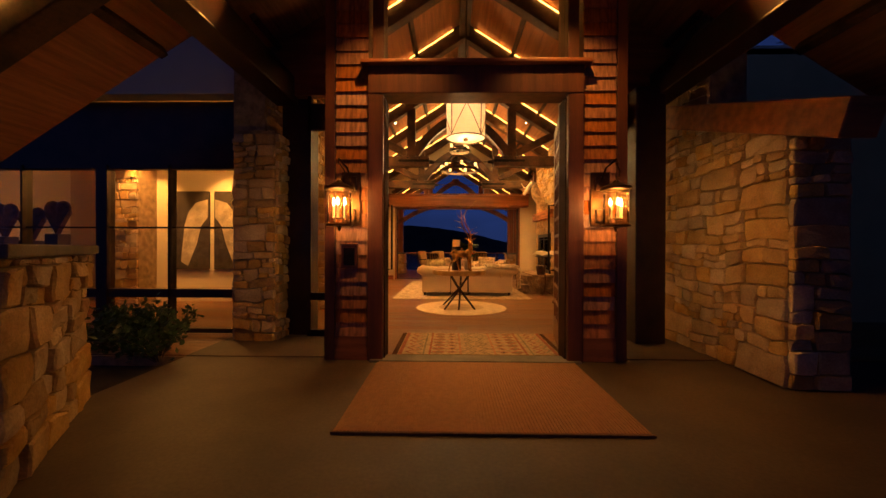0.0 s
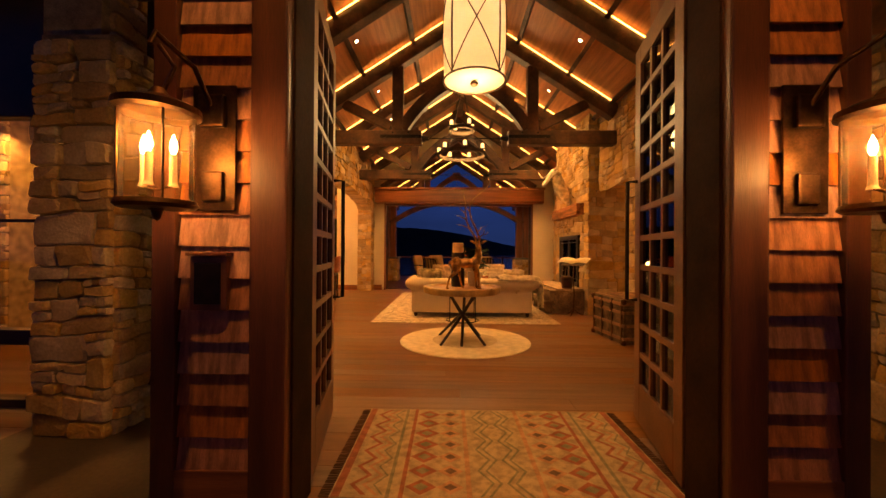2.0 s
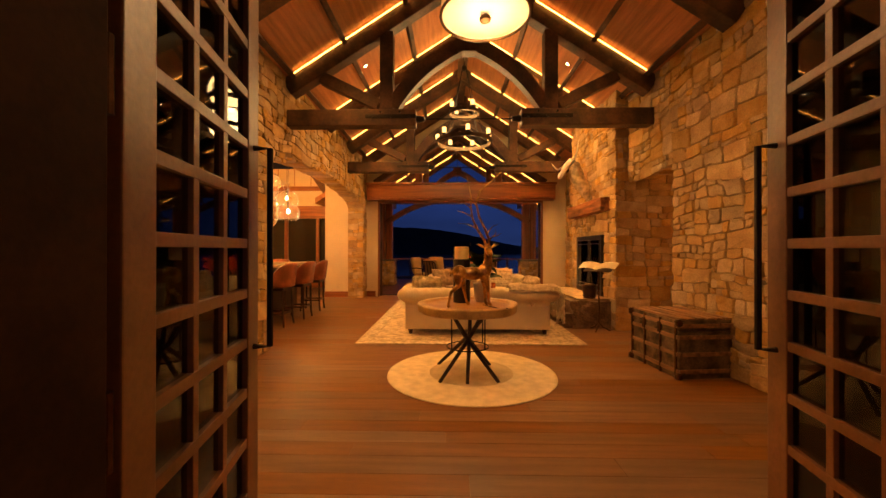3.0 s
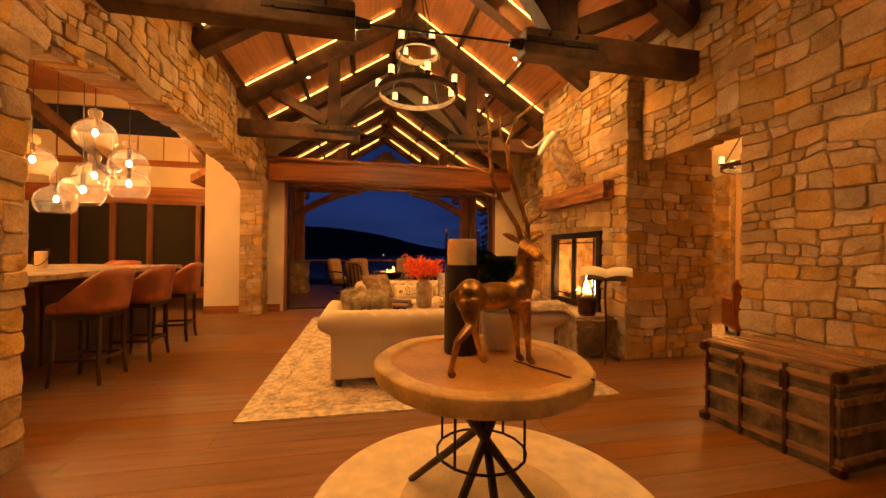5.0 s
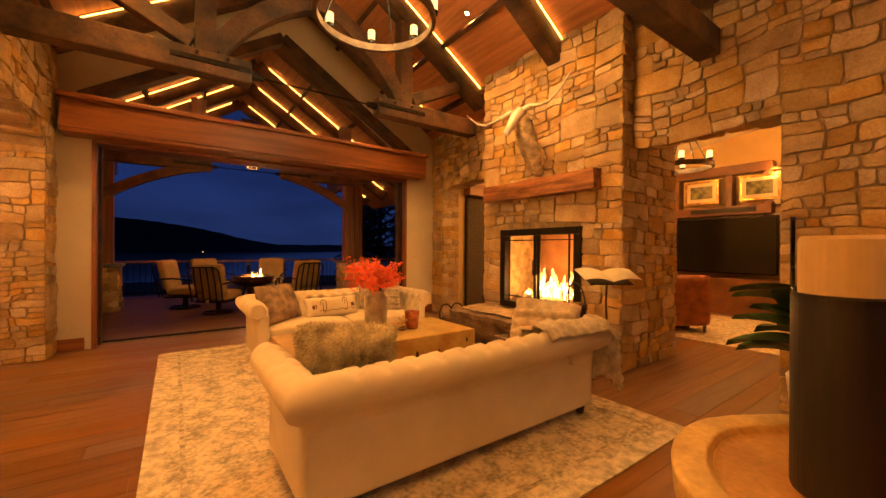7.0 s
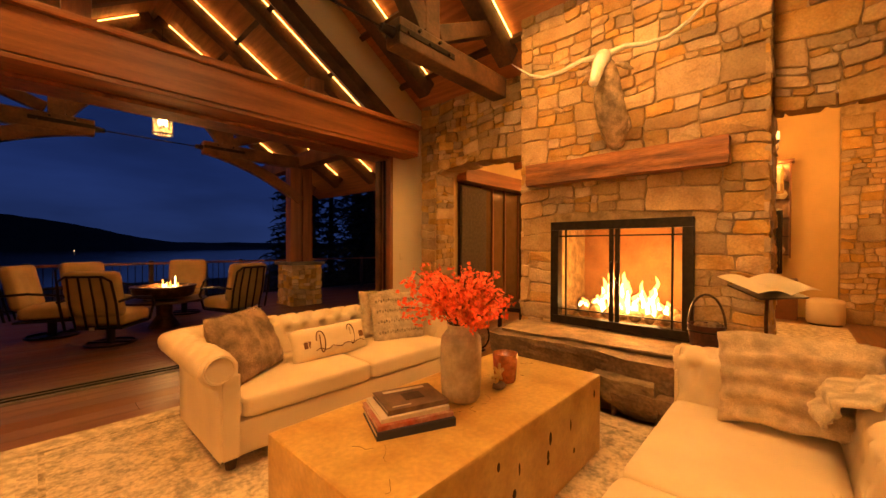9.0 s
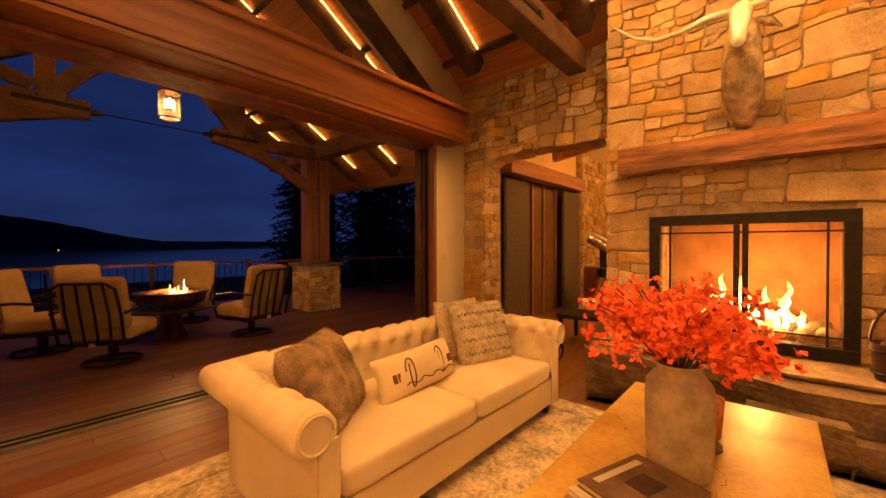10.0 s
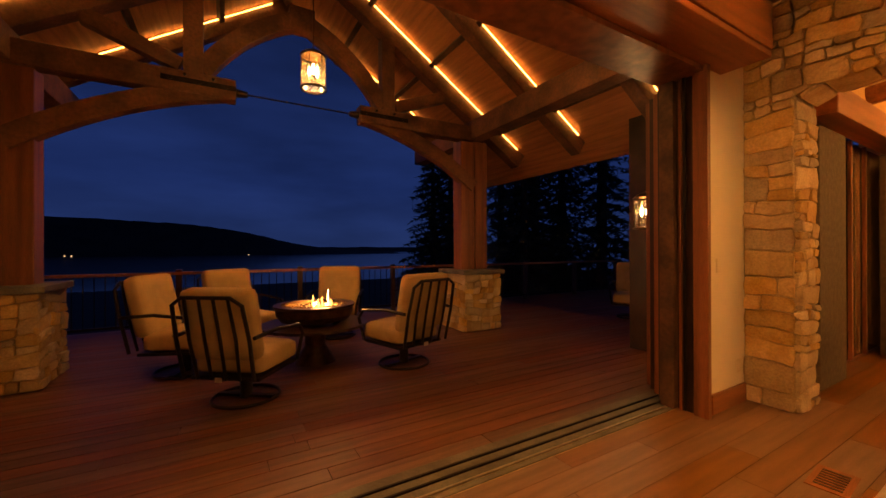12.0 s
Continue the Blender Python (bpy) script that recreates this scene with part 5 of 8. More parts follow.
cd = thing("hurricane_candle", (0.2, 7.78, 0.757), "tall dark wooden hurricane holder with a candle in glass", "candle")
part("wooden_base", lathe([(0.001, 0.0), (0.094, 0.0), (0.097, 0.01), (0.097, 0.492), (0.094, 0.497), (0.001, 0.497)], 40, cap=False), material("ebony_wood", (0.018, 0.008, 0.005), 0.5, vary=0.4, scale=8, fine=60, bump=0.2, stretch=(5, 5, 0.5)), cd)
part("wax_candle", lathe([(0.001, 0.498), (0.083, 0.498), (0.083, 0.632), (0.078, 0.642), (0.001, 0.634)], 32, cap=False), material("wax", (0.75, 0.56, 0.30), 0.6, vary=0.05, bump=0), cd, "cream pillar candle")
gl = part("glass_sleeve", lathe([(0.097, 0.48), (0.097, 0.70)], 48, cap=False), SMOKE_GLASS, cd, "clear glass sleeve", smooth=True)
pl = thing("potted_plant", (0.44, 7.83, 0.757), "broad-leaved green plant in a cream pot", "plant")
part("pot", lathe([(0.001, 0.0), (0.07, 0.0), (0.085, 0.03), (0.105, 0.2), (0.107, 0.22), (0.098, 0.22), (0.094, 0.19), (0.001, 0.18)], 36, cap=False), material("cream_glaze", (0.66, 0.56, 0.4), 0.35, vary=0.1, bump=0), pl, smooth=True)
LEAF = material("glossy_leaf", (0.045, 0.11, 0.03), 0.4, vary=0.35, scale=9, fine=60, bump=0.15)
rl = random.Random(31)
def leaf(length, width):
    bm = bmesh.new()
    rows = []
    for i in range(9):
        t = i / 8
        w = width * math.sin(math.pi * min(1, t * 0.95 + 0.05)) ** 0.8
        z = 0.12 * length * math.sin(t * 2.2) - 0.35 * length * t * t
        rows.append([bm.verts.new((length * t, -w, z + 0.02)), bm.verts.new((length * t, 0, z)), bm.verts.new((length * t, w, z + 0.02))])
    for a, b in zip(rows, rows[1:]):
        for k in range(2):
            bm.faces.new((a[k], b[k], b[k + 1], a[k + 1]))
    return bm
for i in range(30):
    ob = part("leaf", leaf(rl.uniform(0.18, 0.29), rl.uniform(0.055, 0.085)), LEAF, pl, smooth=True)
    ob.matrix_basis = pose(rl.uniform(-0.03, 0.03), rl.uniform(-0.03, 0.03), 0.2 + rl.uniform(0, 0.24), rl.uniform(-20, 20), rl.uniform(-55, 5), i * 137.5)

# the gilded deer, one mesh
def deer():
    """Standing with its rump towards the doors and its head turned back; metres about its own middle, hooves at 0."""
    bm = bmesh.new()
    lean = Matrix.Rotation(radians(9), 4, "Z")
    blob((-0.13, -0.045, 0.375), (0.088, 0.078, 0.098), bm, 3, m=lean)
    blob((0.02, -0.015, 0.375), (0.17, 0.072, 0.078), bm, 3, m=lean)
    blob((0.155, 0.005, 0.385), (0.082, 0.068, 0.1), bm, 3, m=lean)
    tube([(0.15, 0.005, 0.36), (0.195, 0.01, 0.45), (0.205, 0.015, 0.54), (0.2, 0.005, 0.62), (0.2, -0.005, 0.65)], 0.05, bm, 16, [0.075, 0.062, 0.05, 0.045, 0.04])
    head = Vector((0.2, 0.0, 0.645))
    tube([head + Vector((0, 0.035, 0.01)), head, head + Vector((0.01, -0.055, -0.022)), head + Vector((0.018, -0.115, -0.052)), head + Vector((0.02, -0.145, -0.06))], 0.04, bm, 14, [0.026, 0.046, 0.04, 0.027, 0.02])
    for s in (-1, 1):
        e = head + Vector((s * 0.03, 0.015, 0.025))
        tube([e, e + Vector((s * 0.045, 0.01, 0.028)), e + Vector((s * 0.075, 0.012, 0.042)), e + Vector((s * 0.1, 0.012, 0.046))], 0.02, bm, 8, [0.012, 0.02, 0.016, 0.005])
    # four legs: shoulder or haunch, knee, fetlock, hoof
    for top, knee, shank, hoof, r0 in (
        ((-0.15, -0.085, 0.36), (-0.15, -0.12, 0.235), (-0.23, -0.165, 0.17), (-0.27, -0.165, 0.0), 0.06),
        ((-0.12, -0.01, 0.36), (-0.085, 0.03, 0.24), (-0.075, 0.045, 0.165), (-0.035, 0.05, 0.0), 0.058),
        ((0.15, 0.045, 0.35), (0.165, 0.05, 0.22), (0.17, 0.05, 0.14), (0.18, 0.04, 0.0), 0.046),
        ((0.17, -0.03, 0.35), (0.195, -0.03, 0.22), (0.205, -0.025, 0.14), (0.215, -0.02, 0.0), 0.046),
    ):
        a, b, c, d = Vector(top), Vector(knee), Vector(shank), Vector(hoof)
        fore = Vector((0.022, 0, 0.0))
        tube([a, a.lerp(b, 0.55), b, c, c.lerp(d, 0.55), c.lerp(d, 0.85), d + fore * 0.3 + Vector((0, 0, 0.022)), d + fore], 0.03, bm, 12, [r0, r0 * 0.78, r0 * 0.5, 0.02, 0.0145, 0.0165, 0.021, 0.019])
    tube([(-0.2, -0.06, 0.41), (-0.235, -0.065, 0.385), (-0.24, -0.065, 0.34)], 0.02, bm, 8, [0.02, 0.02, 0.007])

    def tine(pts, r0):
        n = len(pts) - 1
        tube([head + Vector(p) for p in pts], r0, bm, 8, [r0 * (1 - 0.62 * i / n) for i in range(n + 1)])
    tine([(-0.012, 0.02, 0.02), (-0.04, 0.03, 0.12), (-0.12, 0.05, 0.25), (-0.175, 0.06, 0.37), (-0.195, 0.06, 0.52), (-0.2, 0.05, 0.66), (-0.245, 0.04, 0.88)], 0.019)
    tine([(-0.125, 0.05, 0.26), (-0.24, 0.07, 0.31), (-0.34, 0.05, 0.32)], 0.011)
    tine([(-0.18, 0.06, 0.4), (-0.28, 0.09, 0.45), (-0.37, 0.08, 0.47)], 0.011)
    tine([(-0.195, 0.06, 0.5), (-0.28, 0.03, 0.56), (-0.31, 0.0, 0.66)], 0.010)
    tine([(0.015, 0.015, 0.02), (0.015, 0.02, 0.13), (-0.04, 0.0, 0.26), (-0.11, -0.03, 0.4), (-0.14, -0.06, 0.55), (-0.1, -0.09, 0.68), (0.02, -0.1, 0.78), (0.15, -0.1, 0.9)], 0.018)
    tine([(0.015, 0.02, 0.12), (0.06, 0.0, 0.16), (0.11, -0.01, 0.17), (0.16, 0.0, 0.2)], 0.011)
    tine([(0.07, 0.0, 0.165), (0.09, -0.03, 0.21), (0.08, -0.05, 0.26)], 0.008)
    tine([(-0.01, 0.01, 0.2), (0.06, 0.06, 0.28), (0.15, 0.09, 0.32)], 0.010)
    tine([(-0.13, -0.05, 0.5), (-0.2, -0.12, 0.58), (-0.22, -0.16, 0.7)], 0.010)
    return bm
dob = part("deer_statue", deer(), BRASS, None, smooth=True)
dob.location, dob.scale = (0.29, 7.525, 0.757), (0.93, 0.93, 0.93)
fuse = dob.modifiers.new("fuse", "REMESH")
fuse.mode, fuse.voxel_size, fuse.use_smooth_shade = "VOXEL", 0.0052, True
relax = dob.modifiers.new("relax", "SMOOTH")
relax.factor, relax.iterations = 0.5, 5
tagged(dob, "rubbed-gold metal deer statue with tall antlers", "statue")

# steamer trunk
tr = thing("steamer_trunk", (2.73, 7.88, 0.0), "old dark wooden steamer trunk with pale slats and iron corners", "trunk", rz=6)
TW, TD, THH = 0.31, 0.42, 0.64
TRUNK = material("trunk_hide", (0.19, 0.13, 0.065), 0.7, vary=0.5, scale=7, fine=50, bump=0.3)
SLAT = material("trunk_slat", (0.38, 0.20, 0.085), 0.6, vary=0.4, scale=5, fine=40, bump=0.25, stretch=(3, 0.5, 3))
part("body", box(-TW, TW, -TD, TD, 0.0, THH - 0.14, 0.01), TRUNK, tr)
lid = part("lid", box(-TW, TW, -TD, TD, THH - 0.135, THH - 0.02, 0.012), TRUNK, tr)
for k in range(6):
    x = -TW + 0.045 + k * (2 * TW - 0.09) / 5
    part("slat", box(x - 0.038, x + 0.038, -TD - 0.004, TD + 0.004, THH - 0.02, THH, 0.005), SLAT, lid)
for z in (0.08, 0.26, 0.44, 0.56):
    part("slat", box(-TW - 0.016, -TW + 0.001, -TD, TD, z - 0.022, z + 0.022, 0.004), SLAT, tr)
    part("slat", box(-TW, TW, -TD - 0.016, -TD + 0.001, z - 0.022, z + 0.022, 0.004), SLAT, tr)
for y in (-TD + 0.03, -0.14, 0.14, TD - 0.03):
    part("iron_strap", box(-TW - 0.019, -TW, y - 0.011, y + 0.011, 0.0, THH - 0.03, 0.002), BRONZE, tr)
for y in (-0.14, 0.14):
    part("latch", box(-TW - 0.03, -TW - 0.018, y - 0.025, y + 0.025, THH - 0.2, THH - 0.08, 0.005), BRONZE, tr)
for y in (-TD, TD):
    for z in (0.03, THH - 0.05):
        part("corner_cap", blob((-TW, y, z), (0.035, 0.035, 0.04), sub=2, square=4), BRONZE, tr)

# ---- hearth and wall pieces ----
def rough_slab(x0, x1, y0, y1, z0, z1, seed, amp=0.07, n=14):
    bm = bmesh.new()
    bmesh.ops.create_cube(bm, size=1)
    bmesh.ops.subdivide_edges(bm, edges=bm.edges[:], cuts=n, use_grid_fill=True)
    for v in bm.verts:
        u = v.co.copy()
        p = Vector(((x0 + x1) / 2 + u.x * (x1 - x0), (y0 + y1) / 2 + u.y * (y1 - y0), (z0 + z1) / 2 + u.z * (z1 - z0)))
        k = noise.noise(p * 2.1 + Vector((seed, 0, 0))) + 0.5 * noise.noise(p * 6 + Vector((seed, 3, 0))) + 0.25 * abs(noise.noise(p * 15))
        low = (0.5 - u.z)
        if u.x < 0.49:
            p.x += amp * k * 1.6 + (0.16 * low * low if u.x < -0.45 else 0)
        p.y += amp * k * (1.2 if abs(u.y) > 0.45 else 0.2)
        if u.z > 0.45:
            p.z += 0.018 * k
        p.z = max(p.z, z0)
        v.co = p
    return bm


he = thing("hearth_boulder", (0, 0, 0), "huge rough dark hearth boulder with a flat pale top", "hearth")
part("boulder", rough_slab(2.14, 2.84, 9.98, 12.04, 0.0, 0.475, 3), ROCK, he)
part("hearth_top", rough_slab(2.27, 2.95, 10.06, 11.98, 0.44, 0.505, 7, 0.02), material("hearth_top_stone", (0.34, 0.24, 0.14), 0.8, vary=0.3, scale=6, fine=40, bump=0.5), he, "pale dressed stone top")
part("foot_stone", rough_slab(1.98, 2.4, 10.0, 10.75, 0.0, 0.24, 12, 0.06, 9), ROCK, he)
part("foot_stone", rough_slab(2.0, 2.3, 10.45, 10.95, 0.0, 0.32, 15, 0.06, 9), material("tan_rock", (0.36, 0.27, 0.16), 0.85, vary=0.4, scale=5, fine=35, bump=0.5), he)

fp = thing("fireplace_insert", (0, 0, 0), "black iron fireplace doors with a burning gas fire", "fireplace")
fx = CX - 0.045
part("lining", box(3.7, 3.745, FY0, FY1, FZ0, FZ1), material("fire_back", (0.40, 0.20, 0.085), 0.8, vary=0.2, scale=4, fine=30, bump=0.2), fp, "tan firebrick back")
for a, b, c, d in ((FY0 - 0.03, FY1 + 0.03, FZ1 - 0.07, FZ1 + 0.02), (FY0 - 0.03, FY1 + 0.03, FZ0 - 0.03, FZ0 + 0.06), (FY0 - 0.03, FY0 + 0.06, FZ0 + 0.06, FZ1 - 0.07), (FY1 - 0.06, FY1 + 0.03, FZ0 + 0.06, FZ1 - 0.07)):
    part("surround", box(fx - 0.02, fx + 0.09, a, b, c, d, 0.006), IRON, fp)
ym = (FY0 + FY1) / 2
for s in (-1, 1):
    dr = part("glass_door", box(fx + 0.012, fx + 0.016, min(ym, ym + s * 0.59), max(ym, ym + s * 0.59), FZ0 + 0.06, FZ1 - 0.07), clear_glass("fire_glass", (0.97, 0.95, 0.92), 0.1), fp)
    dr.visible_shadow = False
    part("door_stile", box(fx - 0.005, fx + 0.025, min(ym + s * 0.008, ym + s * 0.05), max(ym + s * 0.008, ym + s * 0.05), FZ0 + 0.06, FZ1 - 0.07, 0.004), IRON, dr)
    part("door_bar", box(fx, fx + 0.02, min(ym, ym + s * 0.59), max(ym, ym + s * 0.59), FZ1 - 0.145, FZ1 - 0.13), IRON, dr)
    part("door_bar", box(fx, fx + 0.02, ym + s * 0.51 - 0.008, ym + s * 0.51 + 0.008, FZ0 + 0.06, FZ1 - 0.07), IRON, dr)
    part("door_bar", box(fx, fx + 0.02, min(ym, ym + s * 0.59), max(ym, ym + s * 0.59), FZ0 + 0.13, FZ0 + 0.142), IRON, dr)
    part("door_pull", tube([(fx - 0.005, ym + s * 0.03, 1.0), (fx - 0.04, ym + s * 0.03, 1.02), (fx - 0.04, ym + s * 0.03, 1.2), (fx - 0.005, ym + s * 0.03, 1.22)], 0.007), IRON, dr)
BALL = material("fire_ball", (0.36, 0.25, 0.15), 0.85, vary=0.3, scale=12, fine=60, bump=0.3)
rb = random.Random(6)
k = 0
for row, x in enumerate((3.08, 3.25, 3.42)):
    for i in range(9):
        y = FY0 + 0.12 + i * 0.135 + (0.06 if row % 2 else 0)
        if y < FY1 - 0.07:
            rad = rb.uniform(0.055, 0.075)
            part("ceramic_ball", blob((x + rb.uniform(-0.03, 0.03), y, FZ0 + 0.03 + rad + (0.02 * row)), (rad, rad, rad), sub=2), BALL, fp, smooth=True)
def flame(at, h, w, seed):
    bm = bmesh.new()
    n, seg = 12, 10
    rings = []
    for i in range(n + 1):
        t = i / n
        r = w * (0.35 + 0.9 * t) * (1 - t) ** 0.75 + 0.002
        dx = 0.35 * w * noise.noise(Vector((seed, t * 2.5, 0))) * t * 2
        dy = 0.9 * w * noise.noise(Vector((seed + 9, t * 3, 0))) * t * 2
        rings.append([bm.verts.new((at[0] + dx + 0.5 * r * math.cos(6.2832 * j / seg), at[1] + dy + r * (1 + 0.3 * noise.noise(Vector((j, t * 4, seed)))) * math.sin(6.2832 * j / seg), at[2] + h * t)) for j in range(seg)])
    for a, b in zip(rings, rings[1:]):
        for j in range(seg):
            bm.faces.new((a[j], a[(j + 1) % seg], b[(j + 1) % seg], b[j]))
    bm.faces.new(rings[-1]), bm.faces.new(rings[0][::-1])
    return bm
FLAME = glow("flame", (1.0, 0.38, 0.06), 5.0)
FLAME_HOT = glow("flame_core", (1.0, 0.66, 0.24), 11.0)
rfire = random.Random(15)
for i in range(17):
    y = FY0 + 0.22 + 0.92 * (i + 0.5) / 17 + rfire.uniform(-0.02, 0.02)
    hh = (0.12 + 0.36 * math.exp(-((y - 11.15) / 0.17) ** 2) + 0.26 * math.exp(-((y - 10.75) / 0.2) ** 2)) * rfire.uniform(0.55, 1.1)
    x = 3.2 + rfire.uniform(-0.05, 0.07)
    part("flame", flame((x, y, FZ0 + 0.1), hh, rfire.uniform(0.04, 0.07), i * 3.3), FLAME, fp, smooth=True)
    part("flame_core", flame((x - 0.03, y, FZ0 + 0.1), hh * 0.72, 0.035, i * 3.3), FLAME_HOT, fp, smooth=True)
lamp("POINT", (3.1, 10.95, 0.95), 42, (1.0, 0.43, 0.10), 0.12)

def hewn_beam(x0, x1, y0, y1, z0, z1, seed):
    bm = bmesh.new()
    bmesh.ops.create_cube(bm, size=1)
    bmesh.ops.subdivide_edges(bm, edges=bm.edges[:], cuts=21, use_grid_fill=True)
    for v in bm.verts:
        p = Vector(((x0 + x1) / 2 + v.co.x * (x1 - x0), (y0 + y1) / 2 + v.co.y * (y1 - y0), (z0 + z1) / 2 + v.co.z * (z1 - z0)))
        q = Vector((p.x * 9, p.y * 2.2, p.z * 14 + seed))
        p += Vector((noise.noise(q), noise.noise(q + Vector((5, 0, 0))) * 0.8, noise.noise(q + Vector((0, 7, 0))) * 0.7)) * 0.012
        v.co = p
    return bm
mt = part("mantel", hewn_beam(2.7, 2.96, 10.08, 11.94, 2.06, 2.29, 21), MANTEL)
tagged(mt, "rough-hewn reddish timber mantel on the chimney", "mantel")

# mounted longhorn head, one mesh of plain shapes: pale horns and face, shaggy tan neck
def longhorn():
    y = 11.0
    bm = bmesh.new()
    tube([(2.86, y, 2.36), (2.82, y, 2.46), (2.72, y, 2.62), (2.6, y, 2.8), (2.55, y, 3.02), (2.58, y, 3.12)], 0.13, bm, 18, [0.05, 0.1, 0.135, 0.13, 0.105, 0.06])
    blob((2.83, y, 2.56), (0.07, 0.13, 0.2), bm, 3, 0.35, freq=5)
    for s in (-1, 1):
        tube([(2.52, y + s * 0.09, 3.07), (2.55, y + s * 0.17, 3.03), (2.57, y + s * 0.235, 2.985)], 0.03, bm, 8, [0.018, 0.034, 0.007])
    bmesh.ops.subdivide_edges(bm, edges=bm.edges[:], cuts=2, use_grid_fill=True)
    for v in bm.verts:
        k = v.co
        v.co = k + Vector((-1, 0.6 * noise.noise(k * 5), 0)) * (0.022 * noise.noise(Vector((k.x * 8, k.y * 26, k.z * 7))) + 0.012 * noise.noise(Vector((k.x * 20, k.y * 60, k.z * 16))))
    hide = len(bm.faces)
    tube([(2.56, y, 3.12), (2.47, y, 3.13), (2.39, y, 3.04), (2.3, y, 2.9), (2.25, y, 2.82), (2.235, y, 2.8)], 0.1, bm, 16, [0.05, 0.072, 0.064, 0.048, 0.042, 0.025])
    for s in (-1, 1):
        tube([(2.49, y + s * 0.05, 3.16), (2.46, y + s * 0.2, 3.16), (2.42, y + s * 0.38, 3.1), (2.38, y + s * 0.55, 3.08), (2.36, y + s * 0.7, 3.14), (2.34, y + s * 0.82, 3.24), (2.33, y + s * 0.9, 3.31)], 0.04, bm, 14, [0.03, 0.024, 0.02, 0.017, 0.014, 0.009, 0.002])
    bm.faces.ensure_lookup_table()
    for f in bm.faces[hide:]:
        f.material_index = 1
    return bm
HIDE = material("tan_hide_fur", (0.74, 0.56, 0.33), 0.9, vary=0.35, scale=14, fine=90, bump=0.5)
HORN = material("pale_horn", (0.90, 0.86, 0.78), 0.22, vary=0.15, scale=7, fine=60, bump=0.1)
lh = part("mounted_longhorn", longhorn(), (HIDE, HORN), None, smooth=True)
tagged(lh, "mounted longhorn head with white face above the mantel", "trophy")

bk = thing("hearth_bucket", (2.55, 10.2, 0.505), "dark wooden bucket with a bail handle on the hearth", "bucket")
part("bucket", lathe([(0.001, 0.0), (0.1, 0.0), (0.115, 0.1), (0.125, 0.2), (0.13, 0.24), (0.12, 0.24), (0.105, 0.05), (0.001, 0.04)], 30, cap=False), material("oxblood_wood", (0.075, 0.02, 0.012), 0.5, vary=0.4, scale=10, fine=60, bump=0.2), bk)
for z in (0.05, 0.19):
    part("hoop", tube([((0.112 + 0.02 * z / 0.24) * math.cos(a), (0.112 + 0.02 * z / 0.24) * math.sin(a), z) for a in [math.radians(15 * i) for i in range(25)]], 0.007), IRON, bk)
part("bail_handle", tube([(0, 0.125 * math.cos(a), 0.22 + 0.26 * math.sin(a)) for a in [math.radians(12 * i) for i in range(16)]], 0.009), DARKWOOD, bk)
for i in range(6):
    part("pine_cone", blob((rb.uniform(-0.06, 0.06), rb.uniform(-0.06, 0.06), 0.23), (0.04, 0.04, 0.035), sub=2, rough=0.3, freq=6, seed=i), ROCK, bk)

bs = thing("book_stand", (2.57, 9.83, 0.0), "dark iron lectern stand with an open book", "stand", rz=-36)
part("pole", tube([(0, 0, 0.06), (0.01, 0, 0.4), (-0.01, 0, 0.8), (0, 0, 1.04)], 0.012), BRONZE, bs)
for a in (30, 150, 270):
    ca, sa = math.cos(math.radians(a)), math.sin(math.radians(a))
    part("foot", tube([(0, 0, 0.14), (0.08 * ca, 0.08 * sa, 0.06), (0.17 * ca, 0.17 * sa, 0.0105), (0.19 * ca, 0.19 * sa, 0.012)], 0.01), BRONZE, bs)
part("rest", box(-0.22, 0.22, -0.13, 0.13, -0.006, 0.006, 0.004, None, pose(0, 0, 1.04, 17, 0, 0)), DARKWOOD, bs)
def open_book():
    bm = bmesh.new()
    n = 14
    g = []
    for i in range(2 * n + 1):
        u = i / n - 1
        z = 0.03 + 0.045 * math.sin(min(1, abs(u)) * 2.5) * (1 - 0.25 * abs(u))
        g.append([bm.verts.new((0.29 * u, -0.16, z)), bm.verts.new((0.3 * u, 0.16, z))])
    for a, b in zip(g, g[1:]):
        bm.faces.new((a[0], b[0], b[1], a[1]))
    bmesh.ops.solidify(bm, geom=bm.faces[:], thickness=0.018)
    return bm
ob_ = thing("open_book", (2.57, 9.83, 1.05), "large open book with cream pages on the stand", "book")
ob_.matrix_basis = pose(2.57, 9.83, 1.05, 17, 0, -36)
part("page_block", open_book(), material("book_page", (0.9, 0.84, 0.7), 0.85, vary=0.05, scale=3, fine=200, bump=0.05), ob_)

# chandeliers
def wheel(center, radius, candles, parent, hgt=0.07):
    x, y, z = center
    part("ring", lathe([(radius - 0.035, -hgt / 2), (radius, -hgt / 2), (radius + 0.004, 0), (radius, hgt / 2), (radius - 0.035, hgt / 2), (radius - 0.039, 0), (radius - 0.035, -hgt / 2)], 64, at=(x, y, z), cap=False), material("rustic_ring", (0.13, 0.075, 0.035), 0.6, 0.3, vary=0.4, scale=8, fine=60, bump=0.3), parent)
    for i in range(candles):
        a = 2 * math.pi * (i + 0.35) / candles
        cx, cy = x + (radius - 0.018) * math.cos(a), y + (radius - 0.018) * math.sin(a)
        cup = part("candle_cup", lathe([(0.001, 0.0), (0.035, 0.0), (0.043, 0.025), (0.043, 0.03)], 16, at=(cx, cy, z + hgt / 2 + 0.002), cap=False), IRON, parent)
        part("candle_sleeve", lathe([(0.036, 0.03), (0.036, 0.135), (0.028, 0.138), (0.001, 0.13)], 16, at=(cx, cy, z + hgt / 2), cap=False), CANDLE, cup, "glowing candle sleeve")


